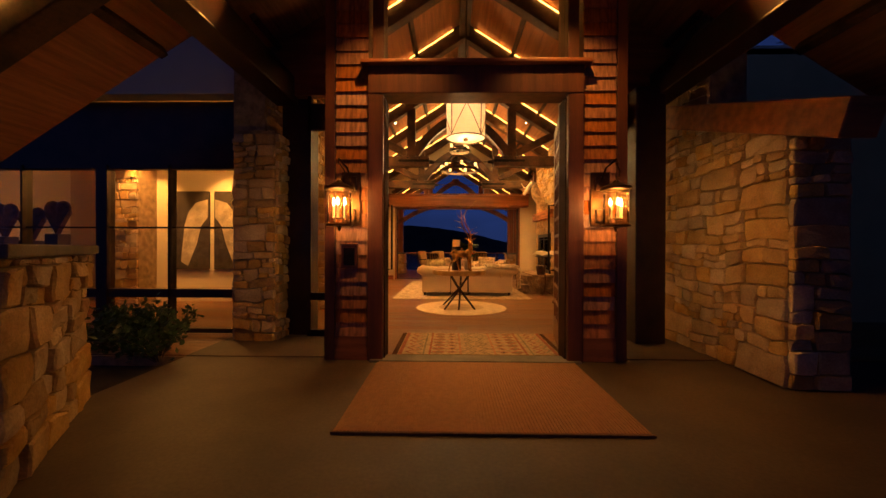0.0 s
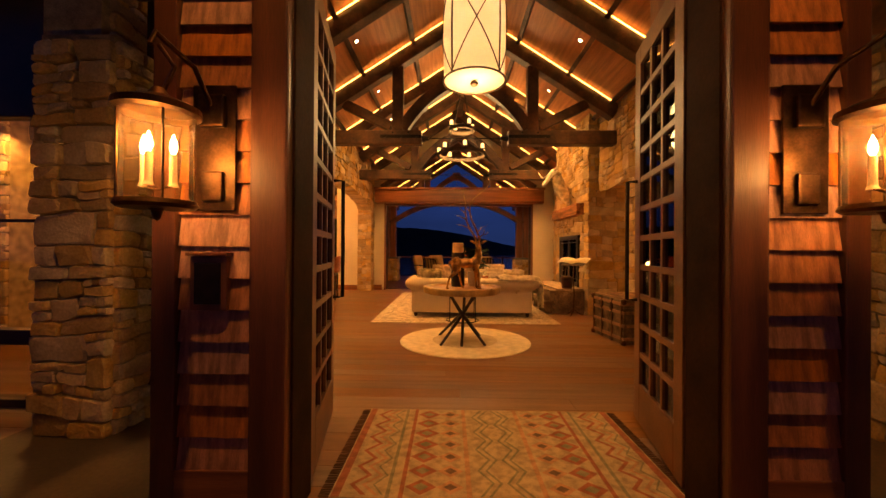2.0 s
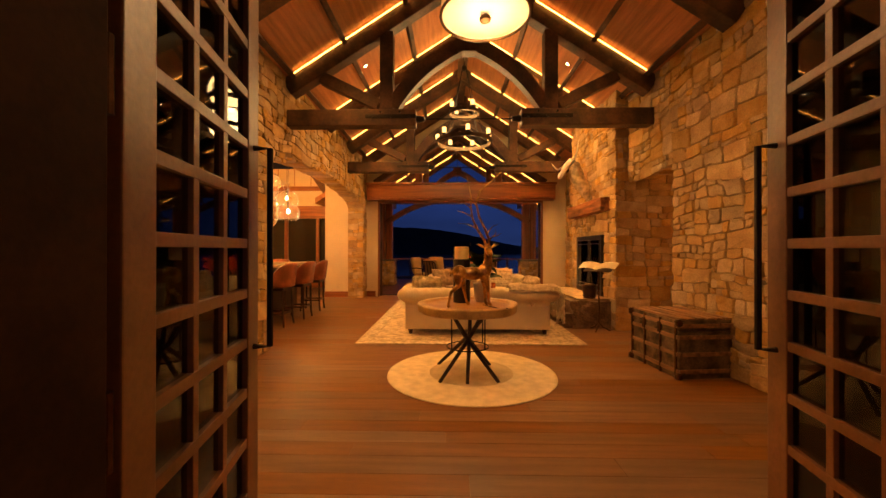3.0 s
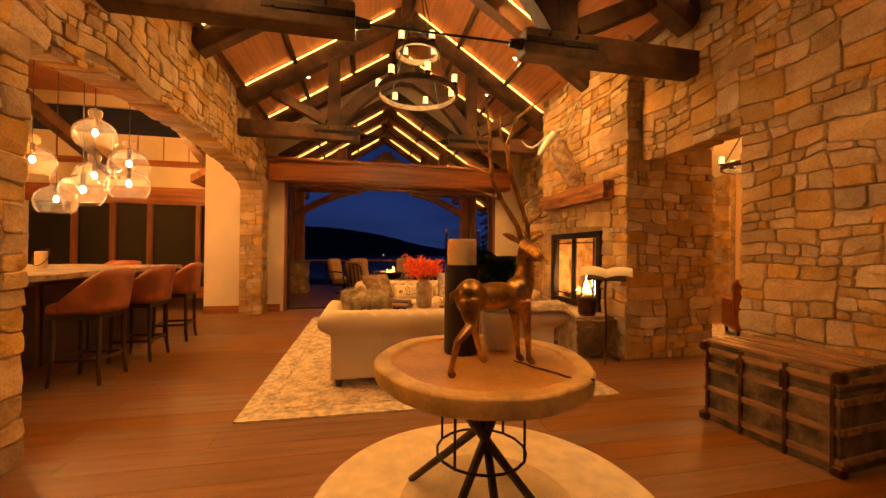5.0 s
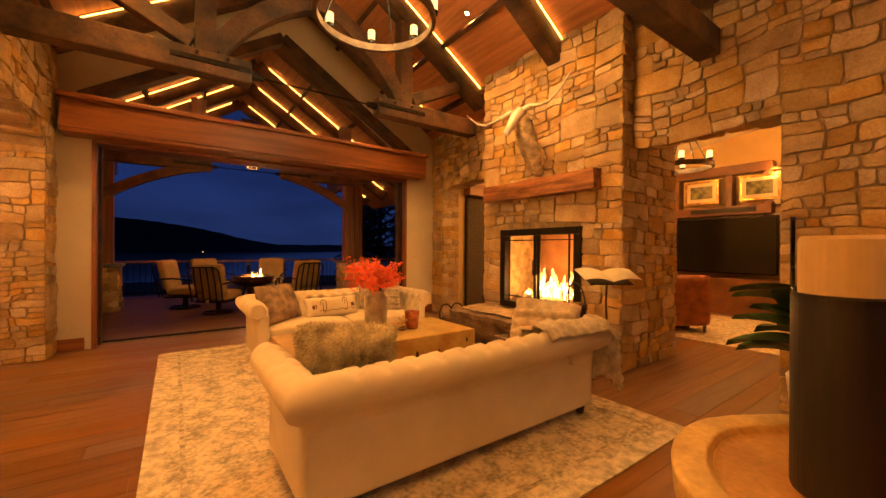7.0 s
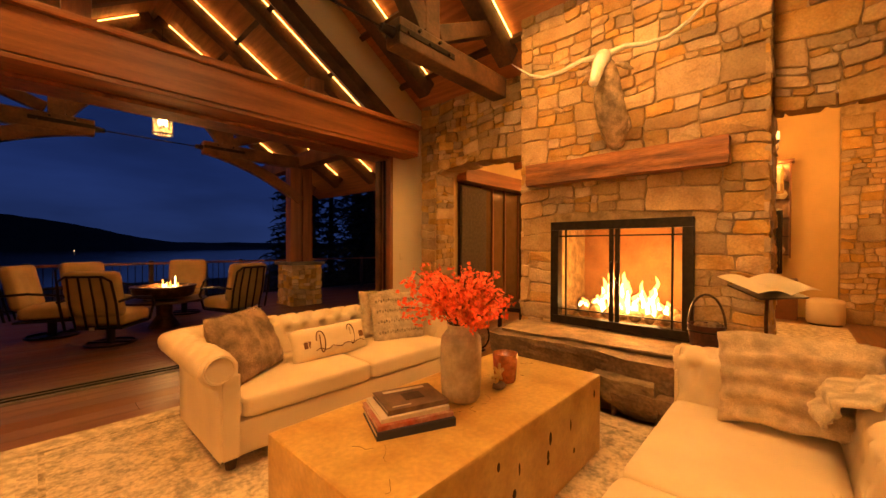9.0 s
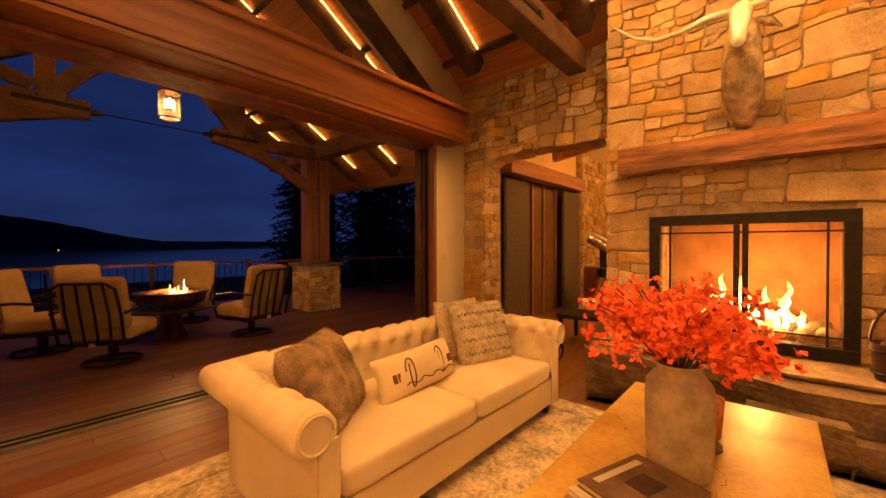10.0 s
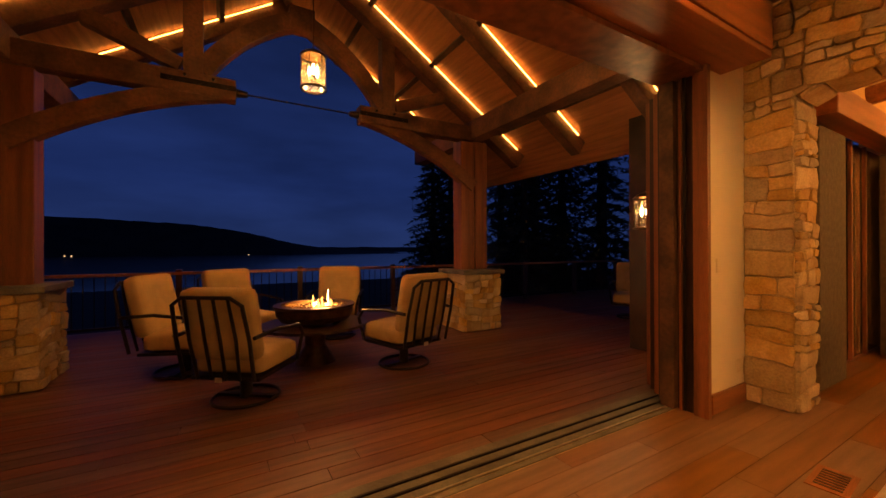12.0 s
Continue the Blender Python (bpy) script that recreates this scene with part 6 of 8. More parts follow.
def chandelier(x, y, tiers, top, label, power):
    c = thing("wagon_wheel_chandelier", (x, y, 0), label, "chandelier")
    prev = None
    for radius, z, count in tiers:
        wheel((0, 0, z), radius, count, c)
        for i in range(4):
            a = math.radians(90 * i + 45)
            up = prev if prev else (0.05, top - 0.5)
            part("chain", rod((radius * 0.95 * math.cos(a), radius * 0.95 * math.sin(a), z), (up[0] * math.cos(a), up[0] * math.sin(a), up[1]), 0.008, seg=6), IRON, c)
        prev = (radius * 0.95, z)
    part("stem", rod((0, 0, top - 0.5), (0, 0, top), 0.014, seg=8), IRON, c)
    part("hub", blob((0, 0, top - 0.5), (0.05, 0.05, 0.06), sub=2), IRON, c)
    for radius, z, count in tiers:
        lamp("POINT", (x, y, z + 0.12), power * radius, (1.0, 0.6, 0.22), 0.3)
    return c


chandelier(0.335, 10.75, ((0.3, 4.02, 4), (0.545, 3.46, 7)), roof(XC) - 0.3, "two-tier iron wagon-wheel chandelier with candle lights", 95)

# drum lantern over the entrance
dl = thing("drum_pendant", (0.32, 6.15, 0), "large drum pendant of cream fabric with crossed iron bands", "pendant lamp")
SHADE = bpy.data.materials.new("lit_fabric")
SHADE.use_nodes = True
sn, sl = SHADE.node_tree.nodes, SHADE.node_tree.links
sn.remove(sn["Principled BSDF"])
tr_, df_, mx_ = sn.new("ShaderNodeBsdfTranslucent"), sn.new("ShaderNodeBsdfDiffuse"), sn.new("ShaderNodeMixShader")
cloth = sn.new("ShaderNodeTexNoise")
cloth.inputs["Scale"].default_value, cloth.inputs["Detail"].default_value = 90, 4
weave = sn.new("ShaderNodeMix")
weave.data_type = "RGBA"
weave.inputs["A"].default_value, weave.inputs["B"].default_value = (0.90, 0.80, 0.64, 1), (0.78, 0.66, 0.50, 1)
sl.new(cloth.outputs["Fac"], weave.inputs["Factor"])
sl.new(weave.outputs["Result"], tr_.inputs[0]), sl.new(weave.outputs["Result"], df_.inputs[0])
mx_.inputs[0].default_value = 0.5
sl.new(tr_.outputs[0], mx_.inputs[1]), sl.new(df_.outputs[0], mx_.inputs[2]), sl.new(mx_.outputs[0], sn["Material Output"].inputs[0])
part("shade", lathe([(0.315, 3.05), (0.325, 3.54), (0.315, 4.02)], 56, cap=False), SHADE, dl, "glowing cream fabric shade", smooth=True)
part("diffuser", lathe([(0.001, 3.07), (0.313, 3.07)], 48, cap=False), SHADE, dl)
for z in (3.05, 4.02):
    part("band", tube([(0.322 * math.cos(math.radians(10 * i)), 0.322 * math.sin(math.radians(10 * i)), z) for i in range(37)], 0.011), BRONZE, dl)
for i in range(4):
    a0, a1 = math.radians(90 * i + 45), math.radians(90 * i + 135)
    part("upright", tube([(0.328 * math.cos(a0), 0.328 * math.sin(a0), 3.05), (0.336 * math.cos(a0), 0.336 * math.sin(a0), 3.54), (0.328 * math.cos(a0), 0.328 * math.sin(a0), 4.02), (0.2 * math.cos(a0), 0.2 * math.sin(a0), 4.16), (0, 0, 4.2)], 0.008), BRONZE, dl)
    for p, q in ((3.05, 4.02), (4.02, 3.05)):
        part("cross_band", tube([(0.334 * math.cos(a0 + (a1 - a0) * t / 12), 0.334 * math.sin(a0 + (a1 - a0) * t / 12), p + (q - p) * t / 12) for t in range(13)], 0.006, seg=6), BRONZE, dl)
part("stem", rod((0, 0, 4.18), (0, 0, roof(XC) - 0.3), 0.012, seg=8), BRONZE, dl)
part("finial", blob((0, 0, 3.03), (0.045, 0.045, 0.03), sub=2), BRONZE, dl)
for z in (3.38, 3.78):
    lamp("POINT", (0.32, 6.15, z), 3.4, (1.0, 0.60, 0.30), 0.05)
# added point below the drum, throwing down light that its shade keeps in
lamp("POINT", (0.32, 6.15, 2.9), 24, (1.0, 0.6, 0.25), 0.2)

# downlight trims
for x, y in DOWNLIGHTS:
    d = thing("downlight", (x, y, roof(x) - 0.004), "small round recessed downlight, lit", "downlight", "downlights in the ceiling")
    tilt = math.degrees(math.atan(SLOPE)) * (1 if x > XC else -1)
    d.matrix_basis = pose(x, y, roof(x) - 0.004, 0, tilt, 0)
    part("trim_ring", lathe([(0.03, -0.006), (0.05, -0.006), (0.052, 0.0)], 20, cap=False), BRONZE, d)
    part("lens", lathe([(0.001, -0.003), (0.03, -0.003)], 16, cap=False), SPOT, d)
# small wall plates and a floor register
for x, y, z, n in ((XL - 0.45 - 0.35, 14.246, 0.32, "outlet"), (-2.22, YF - 0.004, 0.32, "outlet"), (3.3, YF - 0.004, 0.32, "outlet"), (2.95, YF - 0.004, 1.2, "light_switch")):
    o = thing(n, (x, y, z), "small cream wall plate", n.replace("_", " "), "wall plates")
    part("plate", box(-0.036, 0.036, -0.006, 0, -0.058, 0.058, 0.003), LINEN, o)
    part("insert", box(-0.016, 0.016, -0.009, -0.005, -0.03, 0.03, 0.002), PLASTER, o)
vent = thing("floor_register", (2.45, 13.6, 0.0), "small brown floor register by the lake opening", "vent", rz=4)
part("frame", box(-0.16, 0.16, -0.09, 0.09, 0.001, 0.006, 0.002), FIR, vent)
for i in range(7):
    part("slat", box(-0.12 + i * 0.036, -0.1 + i * 0.036, -0.06, 0.06, 0.0055, 0.0085), DARKWOOD, vent)
lg = thing("log_holder", (2.72, 12.75, 0.0), "black round iron log holder beside the chimney", "log holder")
for s in (-1, 1):
    part("hoop", tube([(s * 0.12, 0.2 * math.cos(math.radians(15 * i)), 0.22 + 0.2 * math.sin(math.radians(15 * i))) for i in range(25)], 0.011), IRON, lg)
part("foot", box(-0.15, 0.15, -0.12, 0.12, 0.001, 0.03, 0.005), IRON, lg)
for i in range(5):
    part("log", rod((-0.17, 0.07 * math.cos(i * 1.26), 0.13 + 0.06 * math.sin(i * 1.26)), (0.17, 0.07 * math.cos(i * 1.26), 0.13 + 0.06 * math.sin(i * 1.26)), 0.045, seg=12), ROCK, lg)

# ---- entrance porch ----
GX0P, GX1P = DX0 - 0.18, DX1 + 0.18
fr = thing("door_frame", (0, 0, 0), "reddish stained timber entrance frame with a header and transom", "door frame", kind="structure")
for s, x in ((-1, DX0), (1, DX1)):
    part("jamb", box(min(x, x + s * 0.17), max(x, x + s * 0.17), 3.9, 4.2, 0, DZ + 0.02, 0.012), FRAMEW, fr)
    # thin dark sheet over the jamb's inner face, its shade given as colour
    part("jamb_shade_sheet", box(min(x, x - s * 0.012), max(x, x - s * 0.012), 3.96, 4.2, 0, DZ, 0.003), JAMB_SHADE, fr, "dark sheet with the jamb's shade put into its colour")
    part("upper_jamb", box(min(x, x + s * 0.12), max(x, x + s * 0.12), 3.92, 4.2, 3.26, 5.3, 0.01), FRAMEW, fr)
part("head", box(DX0 - 0.17, DX1 + 0.17, 3.89, 4.2, DZ + 0.022, 3.18, 0.012), FRAMEW, fr)
part("head_cap", box(DX0 - 0.24, DX1 + 0.24, 3.82, 4.2, 3.182, 3.222, 0.012), FIR, fr)
part("transom_rail", box(DX0, DX1, 3.96, 4.12, 3.224, 3.29, 0.008), FIR, fr)
pane = part("transom_pane", box(DX0, DX1, 4.03, 4.04, 3.29, 5.3), GLASS, fr)
pane.visible_shadow = False

def entrance_column(s):
    """Shingled pier beside the doors."""
    xa = (DX0 - 0.172) if s < 0 else (DX1 + 0.172)
    x0, x1 = (xa - 0.47, xa) if s < 0 else (xa, xa + 0.47)
    c = thing("entrance_pier", (0, 0, 0), "cedar-shingled pier with stained corner boards", "pier", "piers beside the doors", kind="structure")
    part("core", box(x0 + 0.02, x1 - 0.0, 3.98, 4.95, 0, 5.4), FIR_UP, c)
    part("corner_board", box(x0, x0 + 0.11, 3.93, 4.95, 0, 5.4, 0.008) if s < 0 else box(x1 - 0.11, x1, 3.93, 4.95, 0, 5.4, 0.008), FRAMEW, c)
    part("base_board", box(x0 + 0.11 if s < 0 else x0, x1 if s < 0 else x1 - 0.11, 3.935, 3.98, 0, 0.26, 0.006), FIR, c)
    a, b = (x0 + 0.115, x1 - 0.005) if s < 0 else (x0 + 0.005, x1 - 0.115)
    z = 0.26
    i = 0
    r = random.Random(40 + s)
    while z < 5.3:
        h = 0.148
        for u0, u1 in ((a + r.uniform(0, 0.003), b),):
            bm = bmesh.new()
            y0, y1 = 3.945, 3.968
            vs = [bm.verts.new(q) for q in ((u0, y0, z), (u1, y0, z), (u1, y1, z + h + 0.01), (u0, y1, z + h + 0.01), (u0, 3.985, z), (u1, 3.985, z), (u1, 3.985, z + h + 0.01), (u0, 3.985, z + h + 0.01))]
            for f in ((0, 1, 2, 3), (4, 7, 6, 5), (0, 4, 5, 1), (3, 2, 6, 7), (0, 3, 7, 4), (1, 5, 6, 2)):
                bm.faces.new([vs[k] for k in f])
            part("shingle", bm, SHINGLE, c)
        z += h
        i += 1
    return (a + b) / 2
for s in (-1, 1):
    mid = entrance_column(s)
    # wall lantern
    lx = mid - 0.05 if s < 0 else mid + 0.05
    lt = thing("wall_lantern", (lx, 3.66, 1.44), "bronze wall lantern with a glass cylinder and three candle bulbs", "wall lamp", "lanterns beside the doors")
    part("back_frame", box((mid - lx) - 0.1, (mid - lx) + 0.1, 0.27, 0.284, 0.02, 0.6, 0.003), BRONZE, lt)
    part("back_plate", box((mid - lx) - 0.05, (mid - lx) + 0.05, 0.25, 0.271, 0.06, 0.2, 0.01), BRONZE, lt)
    part("back_plate", box((mid - lx) - 0.06, (mid - lx) + 0.06, 0.24, 0.271, 0.4, 0.55, 0.01), BRONZE, lt)
    part("bracket_arm", tube([((mid - lx), 0.26, 0.48), ((mid - lx) * 0.8, 0.15, 0.62), (0, -0.02, 0.68), (0, -0.04, 0.62)], 0.011), BRONZE, lt)
    part("bracket_arm", tube([(0, 0, 0.42), (0.05, 0.02, 0.56), (0.0, 0.0, 0.64)], 0.009), BRONZE, lt)
    part("base_plate", lathe([(0.001, 0.0), (0.125, 0.0), (0.138, 0.012), (0.13, 0.03), (0.001, 0.032)], 36, cap=False), BRONZE, lt)
    part("finial", lathe([(0.001, -0.05), (0.012, -0.04), (0.02, -0.01), (0.03, 0.0)], 14, cap=False), BRONZE, lt)
    part("roof_plate", lathe([(0.128, 0.36), (0.148, 0.37), (0.145, 0.395), (0.09, 0.42), (0.04, 0.44), (0.02, 0.47), (0.001, 0.475)], 36, cap=False), BRONZE, lt)
    g = part("glass_cylinder", lathe([(0.12, 0.03), (0.12, 0.36)], 48, cap=False), WALLGLASS, lt, "clear glass cylinder", smooth=True)
    g.visible_shadow = False
    for k in range(4):
        a = math.radians(90 * k + 45)
        part("stay", rod((0.124 * math.cos(a), 0.124 * math.sin(a), 0.03), (0.124 * math.cos(a), 0.124 * math.sin(a), 0.365), 0.004, seg=6), BRONZE, lt)
    part("candle_hub", tube([(-0.055, 0, 0.09), (0, 0, 0.075), (0.055, 0, 0.09)], 0.007), BRONZE, lt)
    for x, y in ((-0.055, 0.0), (0.0, -0.045), (0.055, 0.01)):
        cup = part("candle_tube", lathe([(0.02, 0.085), (0.014, 0.1), (0.0125, 0.21), (0.001, 0.215)], 14, at=(x, y, 0), cap=False), LINEN, lt)
        part("bulb", lathe([(0.006, 0.212), (0.014, 0.235), (0.011, 0.262), (0.001, 0.29)], 12, at=(x, y, 0), cap=False), BULB, cup, "lit flame bulb", smooth=True)
    lamp("POINT", (lx, 3.63, 1.7), 10, (1.0, 0.42, 0.095), 0.09)
ic = thing("intercom", (-1.03, 3.944, 1.13), "black door intercom in a small wooden frame", "intercom")
part("wood_frame", box(-0.085, 0.085, -0.02, 0.02, -0.13, 0.12, 0.004), FIR_UP, ic)
part("panel", box(-0.06, 0.06, -0.032, -0.019, -0.1, 0.09, 0.004), IRON, ic)
part("hood", box(-0.095, 0.095, -0.04, 0.02, 0.122, 0.137, 0.003), FIR_UP, ic)

# double doors, standing open into the room
def door_leaf(hx, s, rz):
    d = thing("front_door", (hx, 4.26, 0.0), "bronze-brown stained glazed door standing open", "door", "entrance doors", rz)
    W, H, TH = 0.93, 2.83, 0.055
    DOORW = material("door_stain", (0.20, 0.085, 0.03), 0.4, vary=0.25, scale=3, fine=50, bump=0.08)
    part("stile", box(0.0, 0.13, -TH / 2, TH / 2, 0.01, H, 0.005), DOORW, d)
    part("stile", box(W - 0.13, W, -TH / 2, TH / 2, 0.01, H, 0.005), DOORW, d)
    part("bottom_rail", box(0.13, W - 0.13, -TH / 2, TH / 2, 0.01, 0.3, 0.005), DOORW, d)
    part("top_rail", box(0.13, W - 0.13, -TH / 2, TH / 2, H - 0.14, H, 0.005), DOORW, d)
    n = 11
    cell = (H - 0.44) / n
    for i in range(1, n):
        z = 0.3 + i * cell
        part("muntin", box(0.13, W - 0.13, -TH / 2 + 0.004, TH / 2 - 0.004, z - 0.02, z + 0.02, 0.003), DOORW, d)
    for j in (1, 2):
        x = 0.13 + j * (W - 0.26) / 3
        part("muntin", box(x - 0.018, x + 0.018, -TH / 2 + 0.006, TH / 2 - 0.006, 0.3, H - 0.14, 0.003), DOORW, d)
    p = part("glass_pane", box(0.13, W - 0.13, -0.004, 0.004, 0.3, H - 0.14), clear_glass("door_glass", (0.32, 0.33, 0.35), 0.3), d, "dark glass behind the glazing bars")
    for side in (-1, 1):
        y = side * (TH / 2)
        part("pull_handle", tube([(W - 0.065, y, 0.92), (W - 0.065, y + side * 0.07, 0.92), (W - 0.065, y + side * 0.07, 1.82), (W - 0.065, y, 1.82)], 0.014), IRON, d, "long black iron pull")
    for z in (0.25, 0.95, 1.75, 2.6):
        part("hinge", rod((-0.012, 0, z - 0.09), (-0.012, 0, z + 0.09), 0.016, seg=10), BRONZE, d)
    return d
door_leaf(-0.70, -1, 100)
door_leaf(1.36, 1, 78.5)

mat_ = thing("door_mat", (0.34, 3.13, 0.0), "large woven brown outdoor mat before the doors", "mat")
MATM = material("woven_mat", (0.30, 0.15, 0.06), 0.95, vary=0.1, scale=25, fine=160, bump=0.4)
part("weave_base", box(-1.05, 1.05, -0.8, 0.76, 0.0, 0.008), MATM, mat_)
bm = bmesh.new()
for i in range(84):
    x = -1.03 + i * 0.0248
    box(x, x + 0.016, -0.79, 0.75, 0.008, 0.013, 0, bm)
tagged(part("ribs", bm, MATM, mat_), kind="stuff")
part("hem", box(-1.06, 1.06, -0.82, -0.8, 0.0, 0.016, 0.003), KCOL[3], mat_)

# sidelights, posts and the stone column on the left, raked stone wall on the right
for x0, x1 in ((-1.9, -1.34), (1.98, 2.5)):
    w = thing("window", (0, 0, 0), "narrow dark-framed sidelight beside the doors", "window", "sidelights", kind="structure")
    part("frame", box(x0, x0 + 0.05, 5.0, 5.08, 0.05, 3.4, 0.004), DARKWOOD, w)
    part("mid_rail", box(x0, x1, 5.0, 5.08, 0.5, 0.6, 0.004), IRON, w)
    part("head_rail", box(x0, x1, 5.0, 5.08, 2.84, 3.2, 0.004), DARKWOOD, w)
    part("bottom_rail", box(x0, x1, 5.0, 5.08, 0.0, 0.09, 0.004), IRON, w)
    p = part("pane", box(x0 + 0.05, x1, 5.03, 5.038, 0.09, 3.4), GLASS, w)
    p.visible_shadow = False
for s, x in ((-1, -2.1), (1, 2.63)):
    tagged(part("porch_post", box(x - 0.19, x + 0.19, 5.09 if s < 0 else 4.72, 5.47 if s < 0 else 5.1, 0, 3.3, 0.015), DARKWOOD), "dark timber post carrying the porch eave", "post", "entrance posts")
col = thing("stone_column", (-2.5, 4.95, 0), "square tan stone column at the window wall", "column", kind="structure")
part("core", box(-0.24, 0.27, -0.2, 0.12, 0, 2.75), MORTAR, col)
stone_face(col, (-0.26, -0.2, 0), (1, 0, 0), (0, -1, 0), no_gap(0, 0.54), 0, 2.72, 61, 0.05, 0.95)
stone_face(col, (0.27, -0.2, 0), (0, 1, 0), (1, 0, 0), no_gap(0, 0.32), 0, 2.72, 63, 0.05, 0.95)
stone_face(col, (-0.24, 0.12, 0), (0, -1, 0), (-1, 0, 0), no_gap(0, 0.32), 0, 2.72, 62, 0.05, 0.95)
wing = structure("wall_wing", prism([(3.2, 0), (5.1, 0), (5.1, 2.9), (3.2, 2.24)], "x", 3.05, 3.55), MORTAR, "raked tan stone wing wall of the porch", "wall")
def rake(v0, v1):
    vm = (v0 + v1) / 2
    if vm <= 2.2:
        return [(0.0, 1.9)]
    u = (vm - 2.2) / 0.347
    return [(min(u, 1.8), 1.9)]
stone_face(wing, (3.05, 3.2, 0), (0, 1, 0), (-1, 0, 0), rake, 0, 2.85, 71, 0.05, 1.25)
stone_face(wing, (3.52, 3.2, 0), (-1, 0, 0), (0, -1, 0), no_gap(0, 0.5), 0, 2.2, 72, 0.05, 1.25)
tagged(part("raking_beam", beam((3.12, 5.2, 3.06), (3.12, 2.7, 2.2), 0.3, 0.3, 0.02), FIR), "heavy stained beam raking down along the wing wall", "beam")
low = thing("stone_pier", (-2.52, 2.32, 0), "low stone garden pier with a flat cap", "pier", rz=33, kind="structure")
part("core", box(-0.9, -0.04, -0.9, 0.68, -0.1, 1.16), MORTAR, low)
stone_face(low, (-0.04, -0.9, -0.1), (0, 1, 0), (1, 0, 0), no_gap(0, 1.58), 0, 1.26, 81, 0.05, 1.45)
stone_face(low, (-0.04, 0.68, -0.1), (-1, 0, 0), (0, 1, 0), no_gap(0, 0.86), 0, 1.26, 82, 0.05, 1.45)
part("cap", box(-0.95, 0.05, -0.95, 0.75, 1.165, 1.235, 0.012), SLATE, low)
# window wall of the hall
ww = thing("window_wall", (0, 0, 0), "dark-framed window wall of the hall", "window", kind="structure")
for z0, z1 in ((-0.1, 0.06), (0.5, 0.62), (2.34, 3.3)):
    part("rail", box(-9.0, -2.82, 5.18, 5.3, z0, z1, 0.005), DARKWOOD, ww)
part("glazing_bar", box(-9.0, -2.82, 5.21, 5.24, 1.49, 1.515), IRON, ww)
for x, w in ((-4.93, 0.16), (-3.95, 0.03), (-6.1, 0.03), (-7.2, 0.16)):
    part("mullion", box(x - w / 2, x + w / 2, 5.16, 5.3, 0, 2.4, 0.004), DARKWOOD if w > 0.1 else IRON, ww)
p = part("pane", box(-9.0, -2.82, 5.225, 5.231, 0.06, 2.34), GLASS, ww)
p.visible_shadow = False
# things in the hall
hall_pier = thing("stone_pier", (-6.95, 7.9, 0), "stone pier in the hall behind the window wall", "pier", kind="structure")
part("core", box(-0.35, 0.35, -0.1, 0.4, 0, 3.4), MORTAR, hall_pier)
stone_face(hall_pier, (-0.35, -0.1, 0), (1, 0, 0), (0, -1, 0), no_gap(0, 0.7), 0, 3.3, 91, 0.05, 1.1)
for k, x in enumerate((-5.75, -4.85)):
    a = thing("wall_art", (x, 8.26, 1.6), "tall sepia canvas with pale curved shapes", "picture", "canvases in the hall")
    part("canvas", box(-0.39, 0.39, -0.03, 0.03, -0.88, 0.88, 0.004), material("canvas_ground", (0.06, 0.045, 0.035), 0.8, vary=0.3, bump=0.1), a)
    m = -1 if k else 1
    pts = [(m * 0.37, 0.7), (m * 0.1, 0.62), (m * -0.08, 0.4), (m * -0.16, 0.1), (m * -0.24, -0.7), (m * -0.08, -0.8), (m * 0.12, -0.3), (m * 0.22, 0.1), (m * 0.37, 0.3)]
    part("pale_shape", prism(pts, "y", -0.034, -0.031), material("canvas_pale", (0.52, 0.43, 0.31), 0.8, vary=0.3, scale=5, bump=0.1), a)
lamp("SPOT", (-4.9, 7.4, 3.2), 150, aim=(-4.9, 8.3, 1.6), spot=75, radius=0.04)
lamp("SPOT", (-6.4, 7.4, 3.2), 150, aim=(-6.6, 8.3, 1.6), spot=75, radius=0.04)
for x, hgt in ((-7.45, 1.78), (-6.98, 1.9), (-7.95, 1.85)):
    hs = thing("heart_sculpture", (x, 6.5, 0.0), "dark heart-shaped sculpture on a plinth", "sculpture", "hall sculptures")
    part("plinth", box(-0.12, 0.12, -0.12, 0.12, 0, hgt - 0.45, 0.01), DARKWOOD, hs)
    b_ = blob((-0.1, 0, hgt), (0.15, 0.05, 0.15), None, 3)
    blob((0.1, 0, hgt), (0.15, 0.05, 0.15), b_, 3)
    prism([(-0.23, hgt - 0.05), (0.23, hgt - 0.05), (0.0, hgt - 0.45)], "y", -0.045, 0.045, b_)
    part("heart", b_, BRONZE, hs)
